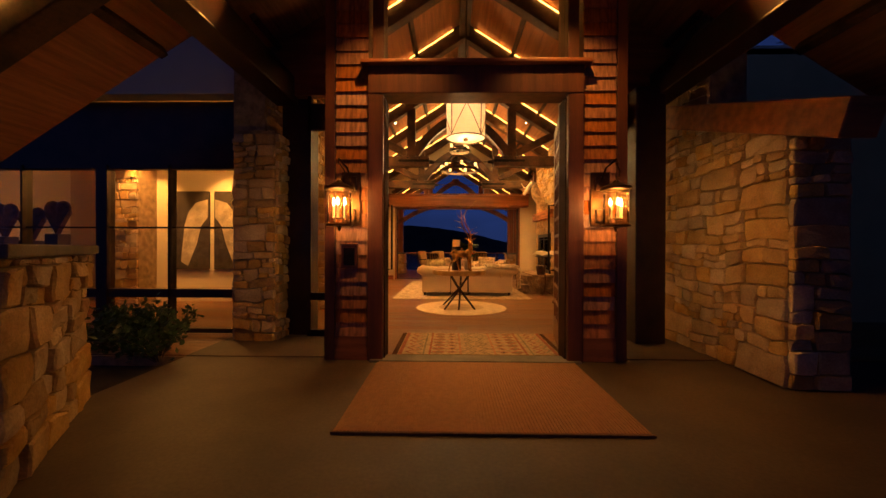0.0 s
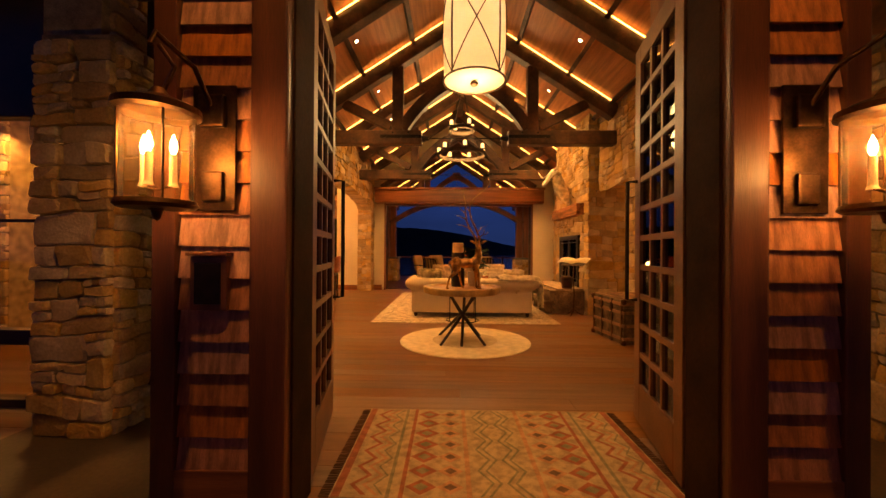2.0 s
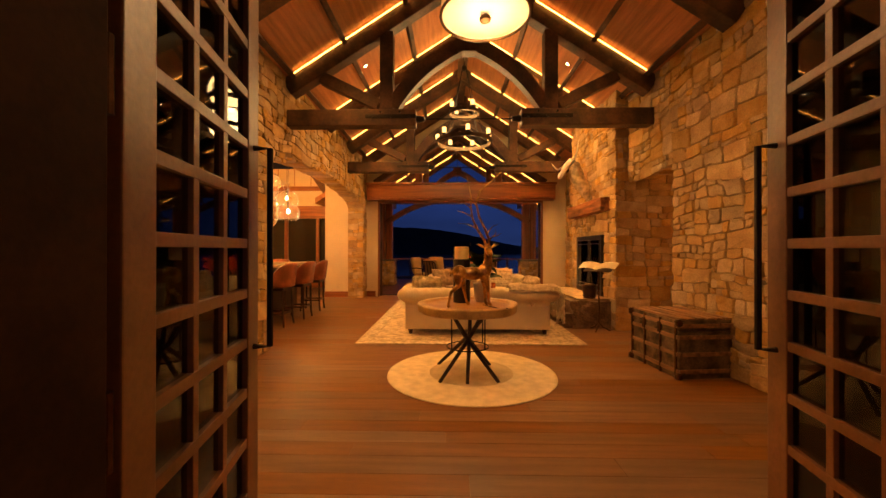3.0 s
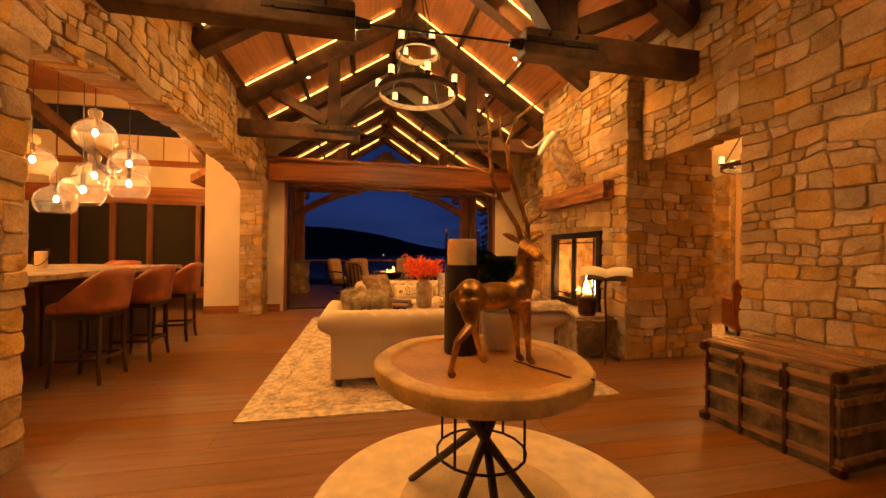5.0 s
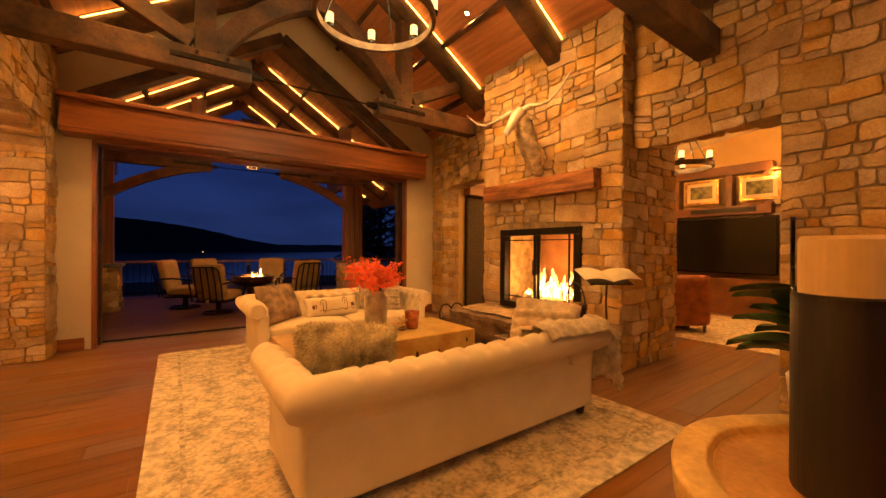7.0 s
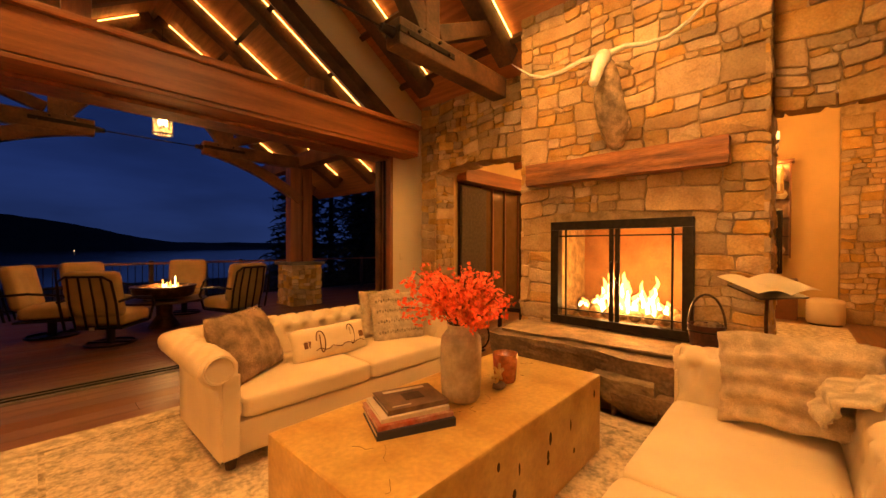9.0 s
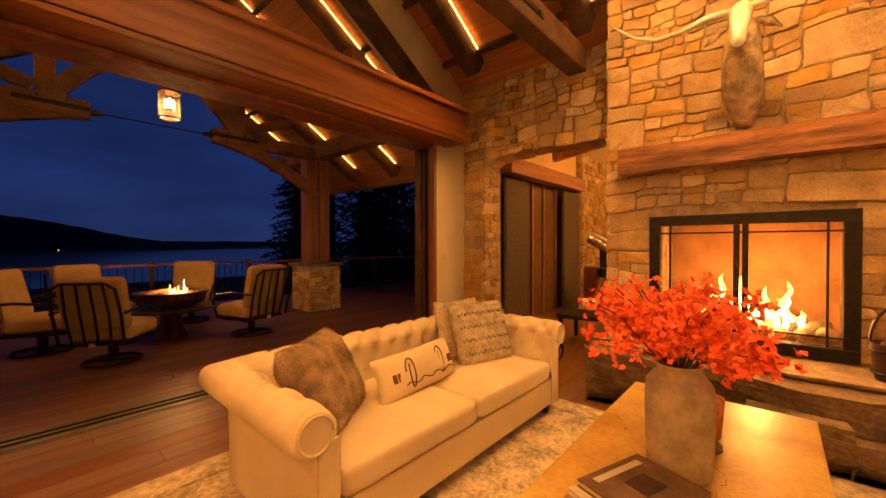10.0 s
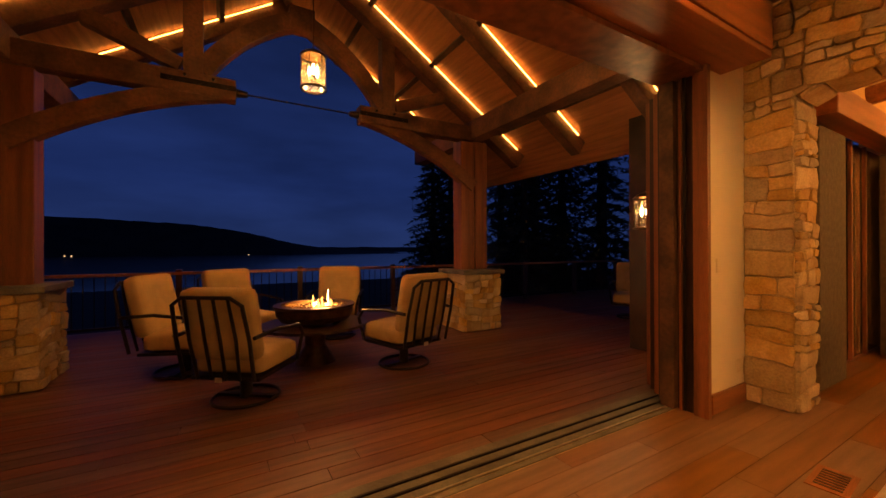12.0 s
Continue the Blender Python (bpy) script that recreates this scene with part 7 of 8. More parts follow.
# porch roof
structure("ceiling_entry", pitch(-2.0, 3.98, DROP, 2.4), CEILING, "orange-brown boarded entrance ceiling", "ceiling")
gable_in = prism([(XL - 0.4, 3.3), (GX0P - 0.5, 3.3), (GX0P - 0.5, roof(GX0P - 0.5) - 0.02), (XL - 0.4, roof(XL - 0.4))], "y", 4.96, 5.1)
prism([(XR + 0.4, 3.3), (GX1P + 0.5, 3.3), (GX1P + 0.5, roof(GX1P + 0.5) - 0.02), (XR + 0.4, roof(XR + 0.4))], "y", 4.96, 5.1, gable_in)
structure("wall_gable", gable_in, FIR, "stained board gable above the sidelights", "wall")
for s in (-1, 1):
    x = XC + s * 2.55
    tagged(part("eave_beam", box(x - 0.15, x + 0.15, -2.0, 5.1, 3.2, 3.56, 0.02), DARKWOOD), "heavy dark eave beam of the entrance porch", "beam", "entrance eave beams")
    for d in (1.5, 3.4):
        xx = XC + s * d
        z = EAVE + SLOPE * (HALF - d) - DROP
        tagged(part("purlin", beam((xx, -2, z - 0.06), (xx, 3.9, z - 0.06), 0.09, 0.11, 0.01, up=(s * SLOPE, 0, 1)), TIMBER), "dark purlin under the entrance boards", "purlin", "entrance purlins")
for y in (-1.2, 0.8, 2.8):
    pr = thing("rafter_pair", (0, 0, 0), "dark entrance rafters edged with dim warm light", "rafters", "rafters of the entrance porch")
    rafters(pr, y, w=0.22, h=0.3, drop=DROP, reach=HALF + 1.4, leds=())
    for s in (-1, 1):
        for u0, u1 in ((2.2, 3.0), (3.3, 3.95)):
            a = (XC + s * u0, y - 0.13, EAVE + SLOPE * (HALF - u0) - DROP - 0.05)
            b = (XC + s * u1, y - 0.13, EAVE + SLOPE * (HALF - u1) - DROP - 0.05)
            part("led_strip", beam(a, b, 0.012, 0.012, 0, up=(0, 1, 0)), LED, pr)
# shrub
def shrub(at, r, n, seed, label, stretch=1.0):
    t = thing("shrub", at, label, "shrub")
    q = random.Random(seed)
    twigs, leaves = bmesh.new(), bmesh.new()
    for i in range(26):
        a, b = q.uniform(0, 6.283), q.uniform(0.3, 1.2)
        tip = Vector((r * math.cos(a) * math.sin(b), r * math.sin(a) * math.sin(b), r * stretch * math.cos(b) + 0.1))
        tube([(0, 0, 0), tip * 0.5 + Vector((0, 0, 0.06)), tip], 0.006, twigs, 5)
        for k in range(n // 26):
            c = tip * q.uniform(0.45, 1.05) + Vector((q.gauss(0, 0.05), q.gauss(0, 0.05), q.gauss(0, 0.05)))
            d = Vector((q.uniform(-1, 1), q.uniform(-1, 1), q.uniform(-0.3, 1))).normalized()
            s_ = d.orthogonal().normalized() * 0.018
            leaves.faces.new([leaves.verts.new(v) for v in (c, c + d * 0.03 + s_, c + d * 0.075, c + d * 0.03 - s_)])
    part("twig", twigs, STICK, t)
    tagged(part("foliage", leaves, LEAF, t), kind="stuff")
shrub((-3.25, 4.1, -0.12), 0.7, 1500, 3, "dark leafy shrub beside the porch", 0.8)
shrub((-4.1, 4.3, -0.12), 0.6, 1200, 4, "low dark shrub under the window wall", 0.8)

# ---- kitchen ----
def bar_stool(at, rz):
    s = thing("bar_stool", at, "cognac leather bar stool on dark turned legs", "stool", "stools at the island", rz)
    seat = rounded(-0.225, 0.225, -0.25, 0.22, 0.68, 0.79, 0.04, 0.025, 8)
    part("seat", seat, LEATHER, s, smooth=True)
    # barrel back that wraps round the seat and slopes down towards its front
    bm = bmesh.new()
    n, m = 26, 7
    g = [[], []]
    for sd, grow in ((0, 0.0), (1, 0.045)):
        for i in range(n + 1):
            u = 2 * i / n - 1
            a = math.radians(112) * u
            e = abs(u)
            top = 1.12 - 0.02 * e - 0.3 * max(0.0, (e - 0.35) / 0.65) ** 1.3
            row = []
            for j in range(m + 1):
                v = j / m
                k = 0.225 + grow + 0.03 * v
                sq = (abs(math.sin(a)) ** 3.2 + abs(math.cos(a)) ** 3.2) ** (-1 / 3.2)
                row.append(bm.verts.new((k * sq * math.sin(a), k * sq * math.cos(a) + 0.02 * v, 0.7 + (top - 0.7) * v + (0.012 if v == 1 and sd == 0 else 0))))
            g[sd].append(row)
    for sd in (0, 1):
        for i in range(n):
            for j in range(m):
                bm.faces.new((g[sd][i][j], g[sd][i + 1][j], g[sd][i + 1][j + 1], g[sd][i][j + 1]))
    for i in range(n):
        for j in (0, m):
            bm.faces.new((g[0][i][j], g[0][i + 1][j], g[1][i + 1][j], g[1][i][j]))
    for j in range(m):
        for i in (0, n):
            bm.faces.new((g[0][i][j], g[0][i][j + 1], g[1][i][j + 1], g[1][i][j]))
    bmesh.ops.recalc_face_normals(bm, faces=bm.faces[:])
    part("backrest", bm, LEATHER, s, smooth=True)
    part("apron", box(-0.2, 0.2, -0.2, 0.2, 0.63, 0.685, 0.008), DARKWOOD, s)
    for x in (-0.19, 0.19):
        for y in (-0.19, 0.19):
            part("leg", tube([(x, y, 0.65), (x, y, 0.4), (x * 1.03, y * 1.03, 0.15), (x * 1.1, y * 1.12, 0.001)], 0.022, seg=8, radii=[0.024, 0.022, 0.019, 0.017]), DARKWOOD, s)
    for a, b in (((-0.19, -0.19), (0.19, -0.19)), ((-0.19, 0.19), (0.19, 0.19)), ((-0.19, -0.19), (-0.19, 0.19)), ((0.19, -0.19), (0.19, 0.19))):
        part("stretcher", beam((*a, 0.24), (*b, 0.24), 0.02, 0.03, 0.003), DARKWOOD, s)
    return s


st = bar_stool((-3.05, 10.15, 0), -90)
for x, y, r in ((-3.0, 10.93, -90), (-3.06, 11.92, -84), (-5.6, 10.2, 90), (-5.6, 11.0, 90), (-5.6, 11.8, 90), (-4.3, 12.75, 0)):
    copy_thing(st, pose(x, y, 0, 0, 0, r))
isl = thing("kitchen_island", (-4.3, 10.9, 0), "dark wood kitchen island", "island")
part("cabinet", box(-0.75, 0.75, -1.45, 1.35, 0.0, 1.02, 0.01), material("island_wood", (0.14, 0.04, 0.018), 0.5, vary=0.3, scale=3, fine=40, bump=0.1), isl)
for i in range(4):
    y = -1.3 + i * 0.66
    part("panel", box(0.75, 0.77, y, y + 0.58, 0.12, 0.95, 0.006), DARKWOOD, isl)
wt = part("worktop", rough_slab(-5.35, -3.2, 9.25, 12.45, 1.022, 1.075, 31, 0.012, 8), material("granite_top", (0.50, 0.39, 0.24), 0.3, vary=0.4, scale=8, fine=60, bump=0.03))
tagged(wt, "pale granite island worktop with a chipped edge", "worktop")
kc = thing("pillar_candle", (-4.0, 10.9, 1.078), "white pillar candle on the island", "candle")
part("wax", lathe([(0.001, 0), (0.055, 0), (0.055, 0.2), (0.045, 0.205), (0.001, 0.2)], 24, cap=False), LINEN, kc)
part("wire_holder", tube([(0.07 * math.cos(a), 0.07 * math.sin(a), 0.14 + 0.1 * math.sin(a)) for a in [math.radians(20 * i) for i in range(19)]], 0.004), IRON, kc)
# blown glass cluster
BELLGLASS = clear_glass("seeded_bell_glass", (0.96, 0.88, 0.72), 0.09)
bn, bl = BELLGLASS.node_tree.nodes, BELLGLASS.node_tree.links
seed_, tl_ = bn.new("ShaderNodeMixShader"), bn.new("ShaderNodeBsdfTranslucent")
tl_.inputs[0].default_value = (0.9, 0.8, 0.62, 1)
seed_.inputs[0].default_value = 0.11
clear_ = bn["Mix Shader"]
bl.new(clear_.outputs[0], seed_.inputs[1]), bl.new(tl_.outputs[0], seed_.inputs[2]), bl.new(seed_.outputs[0], bn["Material Output"].inputs[0])
def glass_pendant(at, k):
    p = thing("glass_pendant", at, "clear blown-glass bell pendant, lit", "pendant lamp", "glass pendants over the island")
    g = part("glass_bell", lathe([(0.03, 0.345), (0.06, 0.335), (0.078, 0.3), (0.072, 0.26), (0.052, 0.235), (0.075, 0.205), (0.16, 0.16), (0.215, 0.09), (0.235, 0.01), (0.225, -0.07), (0.195, -0.135), (0.165, -0.165)], 40, cap=False), BELLGLASS, p, "clear bell-shaped glass", smooth=True)
    g.visible_shadow = False
    part("socket", rod((0, 0, 0.1), (0, 0, 0.24), 0.025, seg=12), BRONZE, p)
    part("bulb", blob((0, 0, 0.03), (0.03, 0.03, 0.045), sub=2), glow("pendant_bulb", (1, 0.76, 0.46), 40), p, "lit bulb")
    part("cord", rod((0, 0, 0.24), (0, 0, 5.3 - at[2]), 0.005, seg=6), IRON, p)
for k, q in enumerate(((-3.85, 11.5, 2.82), (-4.5, 11.45, 2.42), (-3.55, 11.68, 2.47), (-3.4, 11.4, 2.15), (-3.82, 11.25, 2.03), (-4.03, 11.8, 2.3), (-4.54, 11.9, 1.97))):
    glass_pendant(q, k)
# far windows of the kitchen
kw = thing("kitchen_window", (0, 17.05, 0), "tall dark kitchen windows in stained frames", "window", kind="structure")
part("header", box(-8.6, -3.62, -0.12, 0.1, 2.5, 2.95, 0.012), FIR, kw)
part("soffit_board", box(-8.6, -3.62, -0.12, -0.052, 3.5, 3.66, 0.01), FIR, kw)
part("clerestory_pane", box(-8.6, -3.62, 0.06, 0.07, 4.3, 5.0), material("dusk_glass", (0.02, 0.03, 0.07), 0.1, vary=0.1, bump=0), kw, "dusk-blue clerestory glass")
for x in (-8.0, -7.4, -6.8, -6.2, -5.6, -5.0, -4.4, -3.8):
    part("batten", box(x - 0.012, x + 0.012, -0.062, -0.05, 3.66, 4.28), FIR, kw)
for x in (-7.6, -6.75, -5.9, -4.75, -3.68):
    part("stile", box(x - 0.06, x + 0.06, -0.08, 0.08, 0.3, 2.5, 0.006), FIR_UP, kw)
p = part("pane", box(-8.6, -3.62, 0.0, 0.01, 0.3, 2.5), BLACKGLASS, kw, "dark night-time glass")
part("sill_wall", box(-8.6, -3.62, -0.05, 0.12, 0, 0.3), FIR, kw)
for x in (-7.0, -4.6):
    tagged(part("kitchen_rafter", beam((x + 0.4, 16.9, 3.2), (x + 0.4, 11.0, 5.2), 0.2, 0.26, 0.012), TIMBER), "dark sloping kitchen rafter", "rafter", "kitchen rafters")
part_hall = box(-8.6, XL - 0.45, 4.9, 5.15, 3.3, 5.3)
structure("wall_hall_front", part_hall, PLASTER, "plaster band over the hall windows", "wall")

# ---- den ----
SHELFW = material("den_cabinet", (0.22, 0.085, 0.03), 0.45, vary=0.3, scale=3, fine=50, bump=0.1)
tvc = thing("media_cabinet", (8.55, 11.2, 0), "stained wooden media wall cabinet", "cabinet")
part("base", box(-0.1, 0.44, -1.6, 1.5, 0.0, 0.75, 0.012), SHELFW, tvc)
part("frieze", box(0.1, 0.44, -1.25, 1.5, 2.12, 2.32, 0.012), SHELFW, tvc)
part("frieze", box(0.15, 0.44, -1.25, 1.5, 3.0, 3.2, 0.012), SHELFW, tvc)
for y in (-1.25, -0.56, 0.5, 1.38):
    part("stile", box(0.2, 0.44, y, y + 0.12, 2.32, 3.0, 0.006), SHELFW, tvc)
part("vent_grille", box(0.085, 0.1, -1.0, 0.2, 2.17, 2.27), IRON, tvc)
tv = thing("television", (8.6, 11.05, 1.36), "large black switched-off television", "television")
part("screen", box(-0.03, 0.0, -1.2, 0.6, -0.48, 0.68, 0.006), BLACKGLASS, tv)
part("bezel", box(0.001, 0.05, -1.23, 0.63, -0.51, 0.71, 0.006), IRON, tv)
for y in (11.2, 10.15):
    pf = thing("framed_print", (8.7, y, 2.66), "framed print of a green landscape", "picture", "prints above the television")
    part("frame", box(-0.03, 0.02, -0.34, 0.34, -0.26, 0.26, 0.01), BRASS, pf)
    part("mount", box(-0.036, -0.031, -0.29, 0.29, -0.21, 0.21), LINEN, pf)
    part("print", box(-0.04, -0.037, -0.22, 0.22, -0.14, 0.14), material("print_green", (0.26, 0.24, 0.1), 0.6, vary=0.5, scale=9, bump=0), pf)
NICHEB = material("niche_glass", (0.5, 0.3, 0.16), 0.4, vary=0.2, bump=0)
def niche(yc, half, z0, z1, label, per):
    nic = thing("niche_shelf", (8.8, yc, 0), label, "shelf", "lit shelves beside the television")
    part("niche_back", box(0.1, 0.14, -half, half, z0, z1), NICHEB, nic)
    for y in (-half - 0.03, half):
        part("side", box(-0.06, 0.14, y, y + 0.03, z0 - 0.05, z1, 0.004), SHELFW, nic)
    part("cornice", box(-0.09, 0.14, -half - 0.07, half + 0.07, z1, z1 + 0.06, 0.008), SHELFW, nic)
    n = 5
    for k in range(n):
        z = z0 + k * (z1 - z0) / n
        part("shelf", box(-0.04, 0.1, -half, half, z, z + 0.02), SHELFW, nic)
        for w in range(per):
            o = thing("shelf_ornament", (8.78, yc + (w - (per - 1) / 2) * 0.3 + rb.uniform(-0.06, 0.06), z + 0.021), "small pale ornament on the lit shelf", "ornament", "shelf ornaments")
            kk = rb.uniform(0.7, 1.2)
            part("bowl", lathe([(0.001, 0), (0.05 * kk, 0), (0.09 * kk, 0.08), (0.06 * kk, 0.16), (0.02, 0.18)], 18, cap=False), LEAF if (k + w) % 4 == 1 else LINEN, o)
niche(9.9, 0.17, 1.2, 3.0, "narrow lit display shelf with small ornaments", 1)
niche(12.2, 0.45, 0.95, 3.0, "wide lit display shelf with small ornaments", 3)
lamp("POINT", (8.62, 9.9, 2.95), 10, radius=0.06)
lamp("POINT", (8.62, 12.4, 2.95), 18, radius=0.06)
dch = chandelier(5.35, 10.25, ((0.42, 2.66, 6),), 3.85, "single-ring iron wagon-wheel chandelier in the den", 60)
def arm_chair(at, rz, mat, label):
    c = thing("club_chair", at, label, "armchair", "", rz)
    part("seat", rounded(-0.32, 0.32, -0.36, 0.3, 0.2, 0.46, 0.06, 0.03, 8), mat, c, smooth=True)
    part("backrest", rounded(-0.4, 0.4, 0.22, 0.42, 0.12, 0.95, 0.07, 0, 8), mat, c, smooth=True)
    for x in (-0.4, 0.28):
        part("arm", rounded(x, x + 0.12, -0.38, 0.3, 0.12, 0.62, 0.05, 0, 8), mat, c, smooth=True)
    for x in (-0.33, 0.33):
        for y in (-0.3, 0.34):
            part("foot", rod((x, y, 0.001), (x, y, 0.14), 0.02, seg=8, r2=0.03), DARKWOOD, c)
    return c
arm_chair((5.85, 10.6, 0.0), 145, LEATHER, "dark red leather club chair in the den")
arm_chair((6.5, 13.15, 0.0), 60, LEATHER, "dark red leather club chair near the den windows")
pf_ = thing("ottoman", (8.3, 9.25, 0.0), "pale round upholstered ottoman in the den", "ottoman")
part("drum", lathe([(0.001, 0.03), (0.23, 0.03), (0.25, 0.06), (0.25, 0.4), (0.235, 0.44), (0.15, 0.46), (0.001, 0.465)], 32, cap=False), LINEN, pf_, smooth=True)
part("foot_ring", lathe([(0.2, 0.001), (0.22, 0.001), (0.22, 0.035), (0.2, 0.035)], 28, cap=False), DARKWOOD, pf_)
dr_ = thing("den_rug", (6.6, 10.3, 0), "pale rug on the den floor", "rug")
part("rug_body", box(-1.4, 1.4, -1.3, 1.3, 0.001, 0.012), BORDER, dr_)
for x, y in ((6.1, 10.6), (6.4, 11.2)):
    sp = thing("stump_table", (x, y, 0.012), "rustic tree-stump side table", "side table", "stump tables in the den")
    part("stump", lathe([(0.001, 0), (0.17, 0), (0.16, 0.2), (0.17, 0.42), (0.165, 0.44), (0.001, 0.44)], 20, cap=False), STICK, sp)
dcol = thing("stone_column", (8.85, 8.65, 0), "stone column in the den corner", "column", kind="structure")
part("core", box(-0.1, 0.3, -0.5, 0.4, 0, 3.9), MORTAR, dcol)
stone_face(dcol, (-0.1, -0.5, 0), (0, 1, 0), (-1, 0, 0), no_gap(0, 0.9), 0, 3.7, 93, 0.05, 1.1)
dcol2 = thing("stone_column", (7.65, 14.15, 0), "stone column beside the den windows", "column", kind="structure")
part("core", box(-0.4, 1.3, -0.06, 0.1, 0, 3.8), MORTAR, dcol2)
stone_face(dcol2, (-0.4, -0.06, 0), (1, 0, 0), (0, -1, 0), no_gap(0, 1.7), 0, 3.4, 94, 0.05, 1.1)
dcol3 = thing("stone_column", (8.95, 13.92, 0), "stone return in the den corner", "column", kind="structure")
part("core", box(-0.1, 0.04, -0.28, 0.16, 0, 3.6), MORTAR, dcol3)
stone_face(dcol3, (-0.1, 0.16, 0), (0, -1, 0), (-1, 0, 0), no_gap(0, 0.44), 0, 3.4, 95, 0.05, 1.1)
dv = thing("den_sliding_doors", (0, 0, 0), "dark sliding glass doors under a stained valance", "door", kind="structure")
part("valance", box(4.1, 7.2, 13.96, 14.19, 2.54, 2.8, 0.012), FIR, dv)
part("curtain_panel", box(4.16, 4.9, 14.1, 14.16, 0.02, 2.48, 0.01), material("screen_mesh", (0.12, 0.09, 0.06), 0.9, vary=0.2, scale=20, fine=300, bump=0.2), dv, "dark screen panel")
part("curtain_panel", box(6.4, 7.18, 14.1, 14.16, 0.02, 2.48, 0.01), material("screen_mesh", (0.12, 0.09, 0.06), 0.9, vary=0.2, scale=20, fine=300, bump=0.2), dv, "dark screen panel")
# brown base colour stands in for the lit room mirrored in the pane
part("pane", box(4.15, 7.2, 14.3, 14.31, 0.02, 2.6), material("reflection_tint_glass", (0.17, 0.10, 0.045), 0.1, vary=0.1, bump=0), dv, "dark glass with the room's reflection put into its colour")
for x in (4.95, 5.35, 5.8, 6.35):
    part("stile", box(x - 0.025, x + 0.025, 14.255, 14.29, 0.02, 2.6, 0.005), FIR_UP, dv)
for x in (4.6, 5.3, 6.1):
    tagged(part("den_rafter", beam((x, 14.2, 3.15), (x, 7.0, 4.2), 0.12, 0.2, 0.01), FIR), "stained sloping den rafter", "rafter", "den rafters")
tel = thing("telescope", (5.0, 12.84, 0), "silver and black telescope on a tripod", "telescope", rz=-78)
tubeob = part("tube", rod((-0.2, 0, 1.5), (0.14, 0, 1.3), 0.1, seg=24), material("silver_tube", (0.6, 0.55, 0.48), 0.25, 0.8, vary=0.1, bump=0), tel, smooth=False)
part("rear_cell", rod((0.13, 0, 1.305), (0.26, 0, 1.23), 0.095, seg=24, r2=0.06), IRON, tel)
part("fork_arm", box(-0.07, 0.07, 0.1, 0.15, 0.98, 1.42, 0.01), IRON, tel)
part("mount", rod((0, 0.05, 0.86), (0, 0.05, 1.0), 0.11, seg=20), IRON, tel)
for a in (0, 120, 240):
    part("tripod_leg", rod((0.06 * math.cos(math.radians(a)), 0.05 + 0.06 * math.sin(math.radians(a)), 0.86), (0.42 * math.cos(math.radians(a)), 0.05 + 0.42 * math.sin(math.radians(a)), 0.005), 0.02, seg=8), material("tripod_wood", (0.45, 0.3, 0.17), 0.5, vary=0.2), tel)
pno = thing("low_black_table", (4.1, 12.7, 0), "low black table stacked with books", "table", rz=8)
part("top", box(-0.45, 0.45, -0.35, 0.35, 0.4, 0.46, 0.012), IRON, pno)
for x in (-0.4, 0.4):
    for y in (-0.3, 0.3):
        part("leg", box(x - 0.025, x + 0.025, y - 0.025, y + 0.025, 0, 0.4, 0.004), IRON, pno)
for k in range(4):
    book((4.3, 12.8, 0.461 + 0.03 * k), (0.34, 0.26, 0.029), 10 + 7 * k, (REDP, WHITEP, TANP, WHITEP)[k], "thick book in a stack on the black table")

# ---- lake deck things ----
CANVAS = material("tan_canvas", (0.42, 0.27, 0.11), 0.9, vary=0.12, scale=6, fine=160, bump=0.2)
def deck_chair(at, rz):
    c = thing("swivel_chair", at, "dark metal swivel patio chair with tan cushions", "chair", "chairs round the fire table", rz)
    part("base_ring", tube([(0.27 * math.cos(math.radians(12 * i)), 0.27 * math.sin(math.radians(12 * i)), 0.014) for i in range(31)], 0.014), IRON, c)
    part("swivel", rod((0, 0, 0.01), (0, 0, 0.24), 0.05, seg=14), IRON, c)
    part("cross_foot", box(-0.26, 0.26, -0.025, 0.025, 0.012, 0.035), IRON, c)
    part("seat_frame", box(-0.3, 0.3, -0.32, 0.28, 0.24, 0.27, 0.008), IRON, c)
    part("seat_cushion", rounded(-0.3, 0.3, -0.36, 0.25, 0.275, 0.45, 0.06, 0.03, 8), CANVAS, c, smooth=True)
    bk_ = rounded(-0.31, 0.31, 0.16, 0.31, 0.42, 1.02, 0.06, 0, 8)
    bk_.transform(Matrix.Translation((0, 0.2, 0.42)) @ Matrix.Rotation(math.radians(-12), 4, "X") @ Matrix.Translation((0, -0.2, -0.42)))
    part("back_cushion", bk_, CANVAS, c, smooth=True)
    def q(x, z):
        return (x, 0.345 + (z - 0.27) * 0.215, z)
    part("back_frame", tube([q(-0.3, 0.27), q(-0.31, 0.6), q(-0.29, 0.88), q(-0.2, 0.94), q(0.2, 0.94), q(0.29, 0.88), q(0.31, 0.6), q(0.3, 0.27)], 0.016), IRON, c)
    for x in (-0.18, -0.06, 0.06, 0.18):
        part("back_slat", tube([q(x, 0.27), q(x * 1.1, 0.6), q(x, 0.94)], 0.013), IRON, c)
    for s in (-1, 1):
        part("arm", tube([(s * 0.34, 0.4, 0.62), (s * 0.36, 0.1, 0.64), (s * 0.36, -0.25, 0.6), (s * 0.34, -0.36, 0.5), (s * 0.31, -0.3, 0.26)], 0.017), IRON, c)
    part("label_tag", box(-0.03, 0.03, 0.35, 0.353, 0.25, 0.29), LINEN, c)
    return c
def aim(x, y):
    return math.degrees(math.atan2(FPY - y, FPX - x)) + 90
FPX, FPY = 0.38, 17.6
d1 = deck_chair((-0.42, 16.75, -0.012), 0)
BIG = Matrix.Scale(1.04, 4)
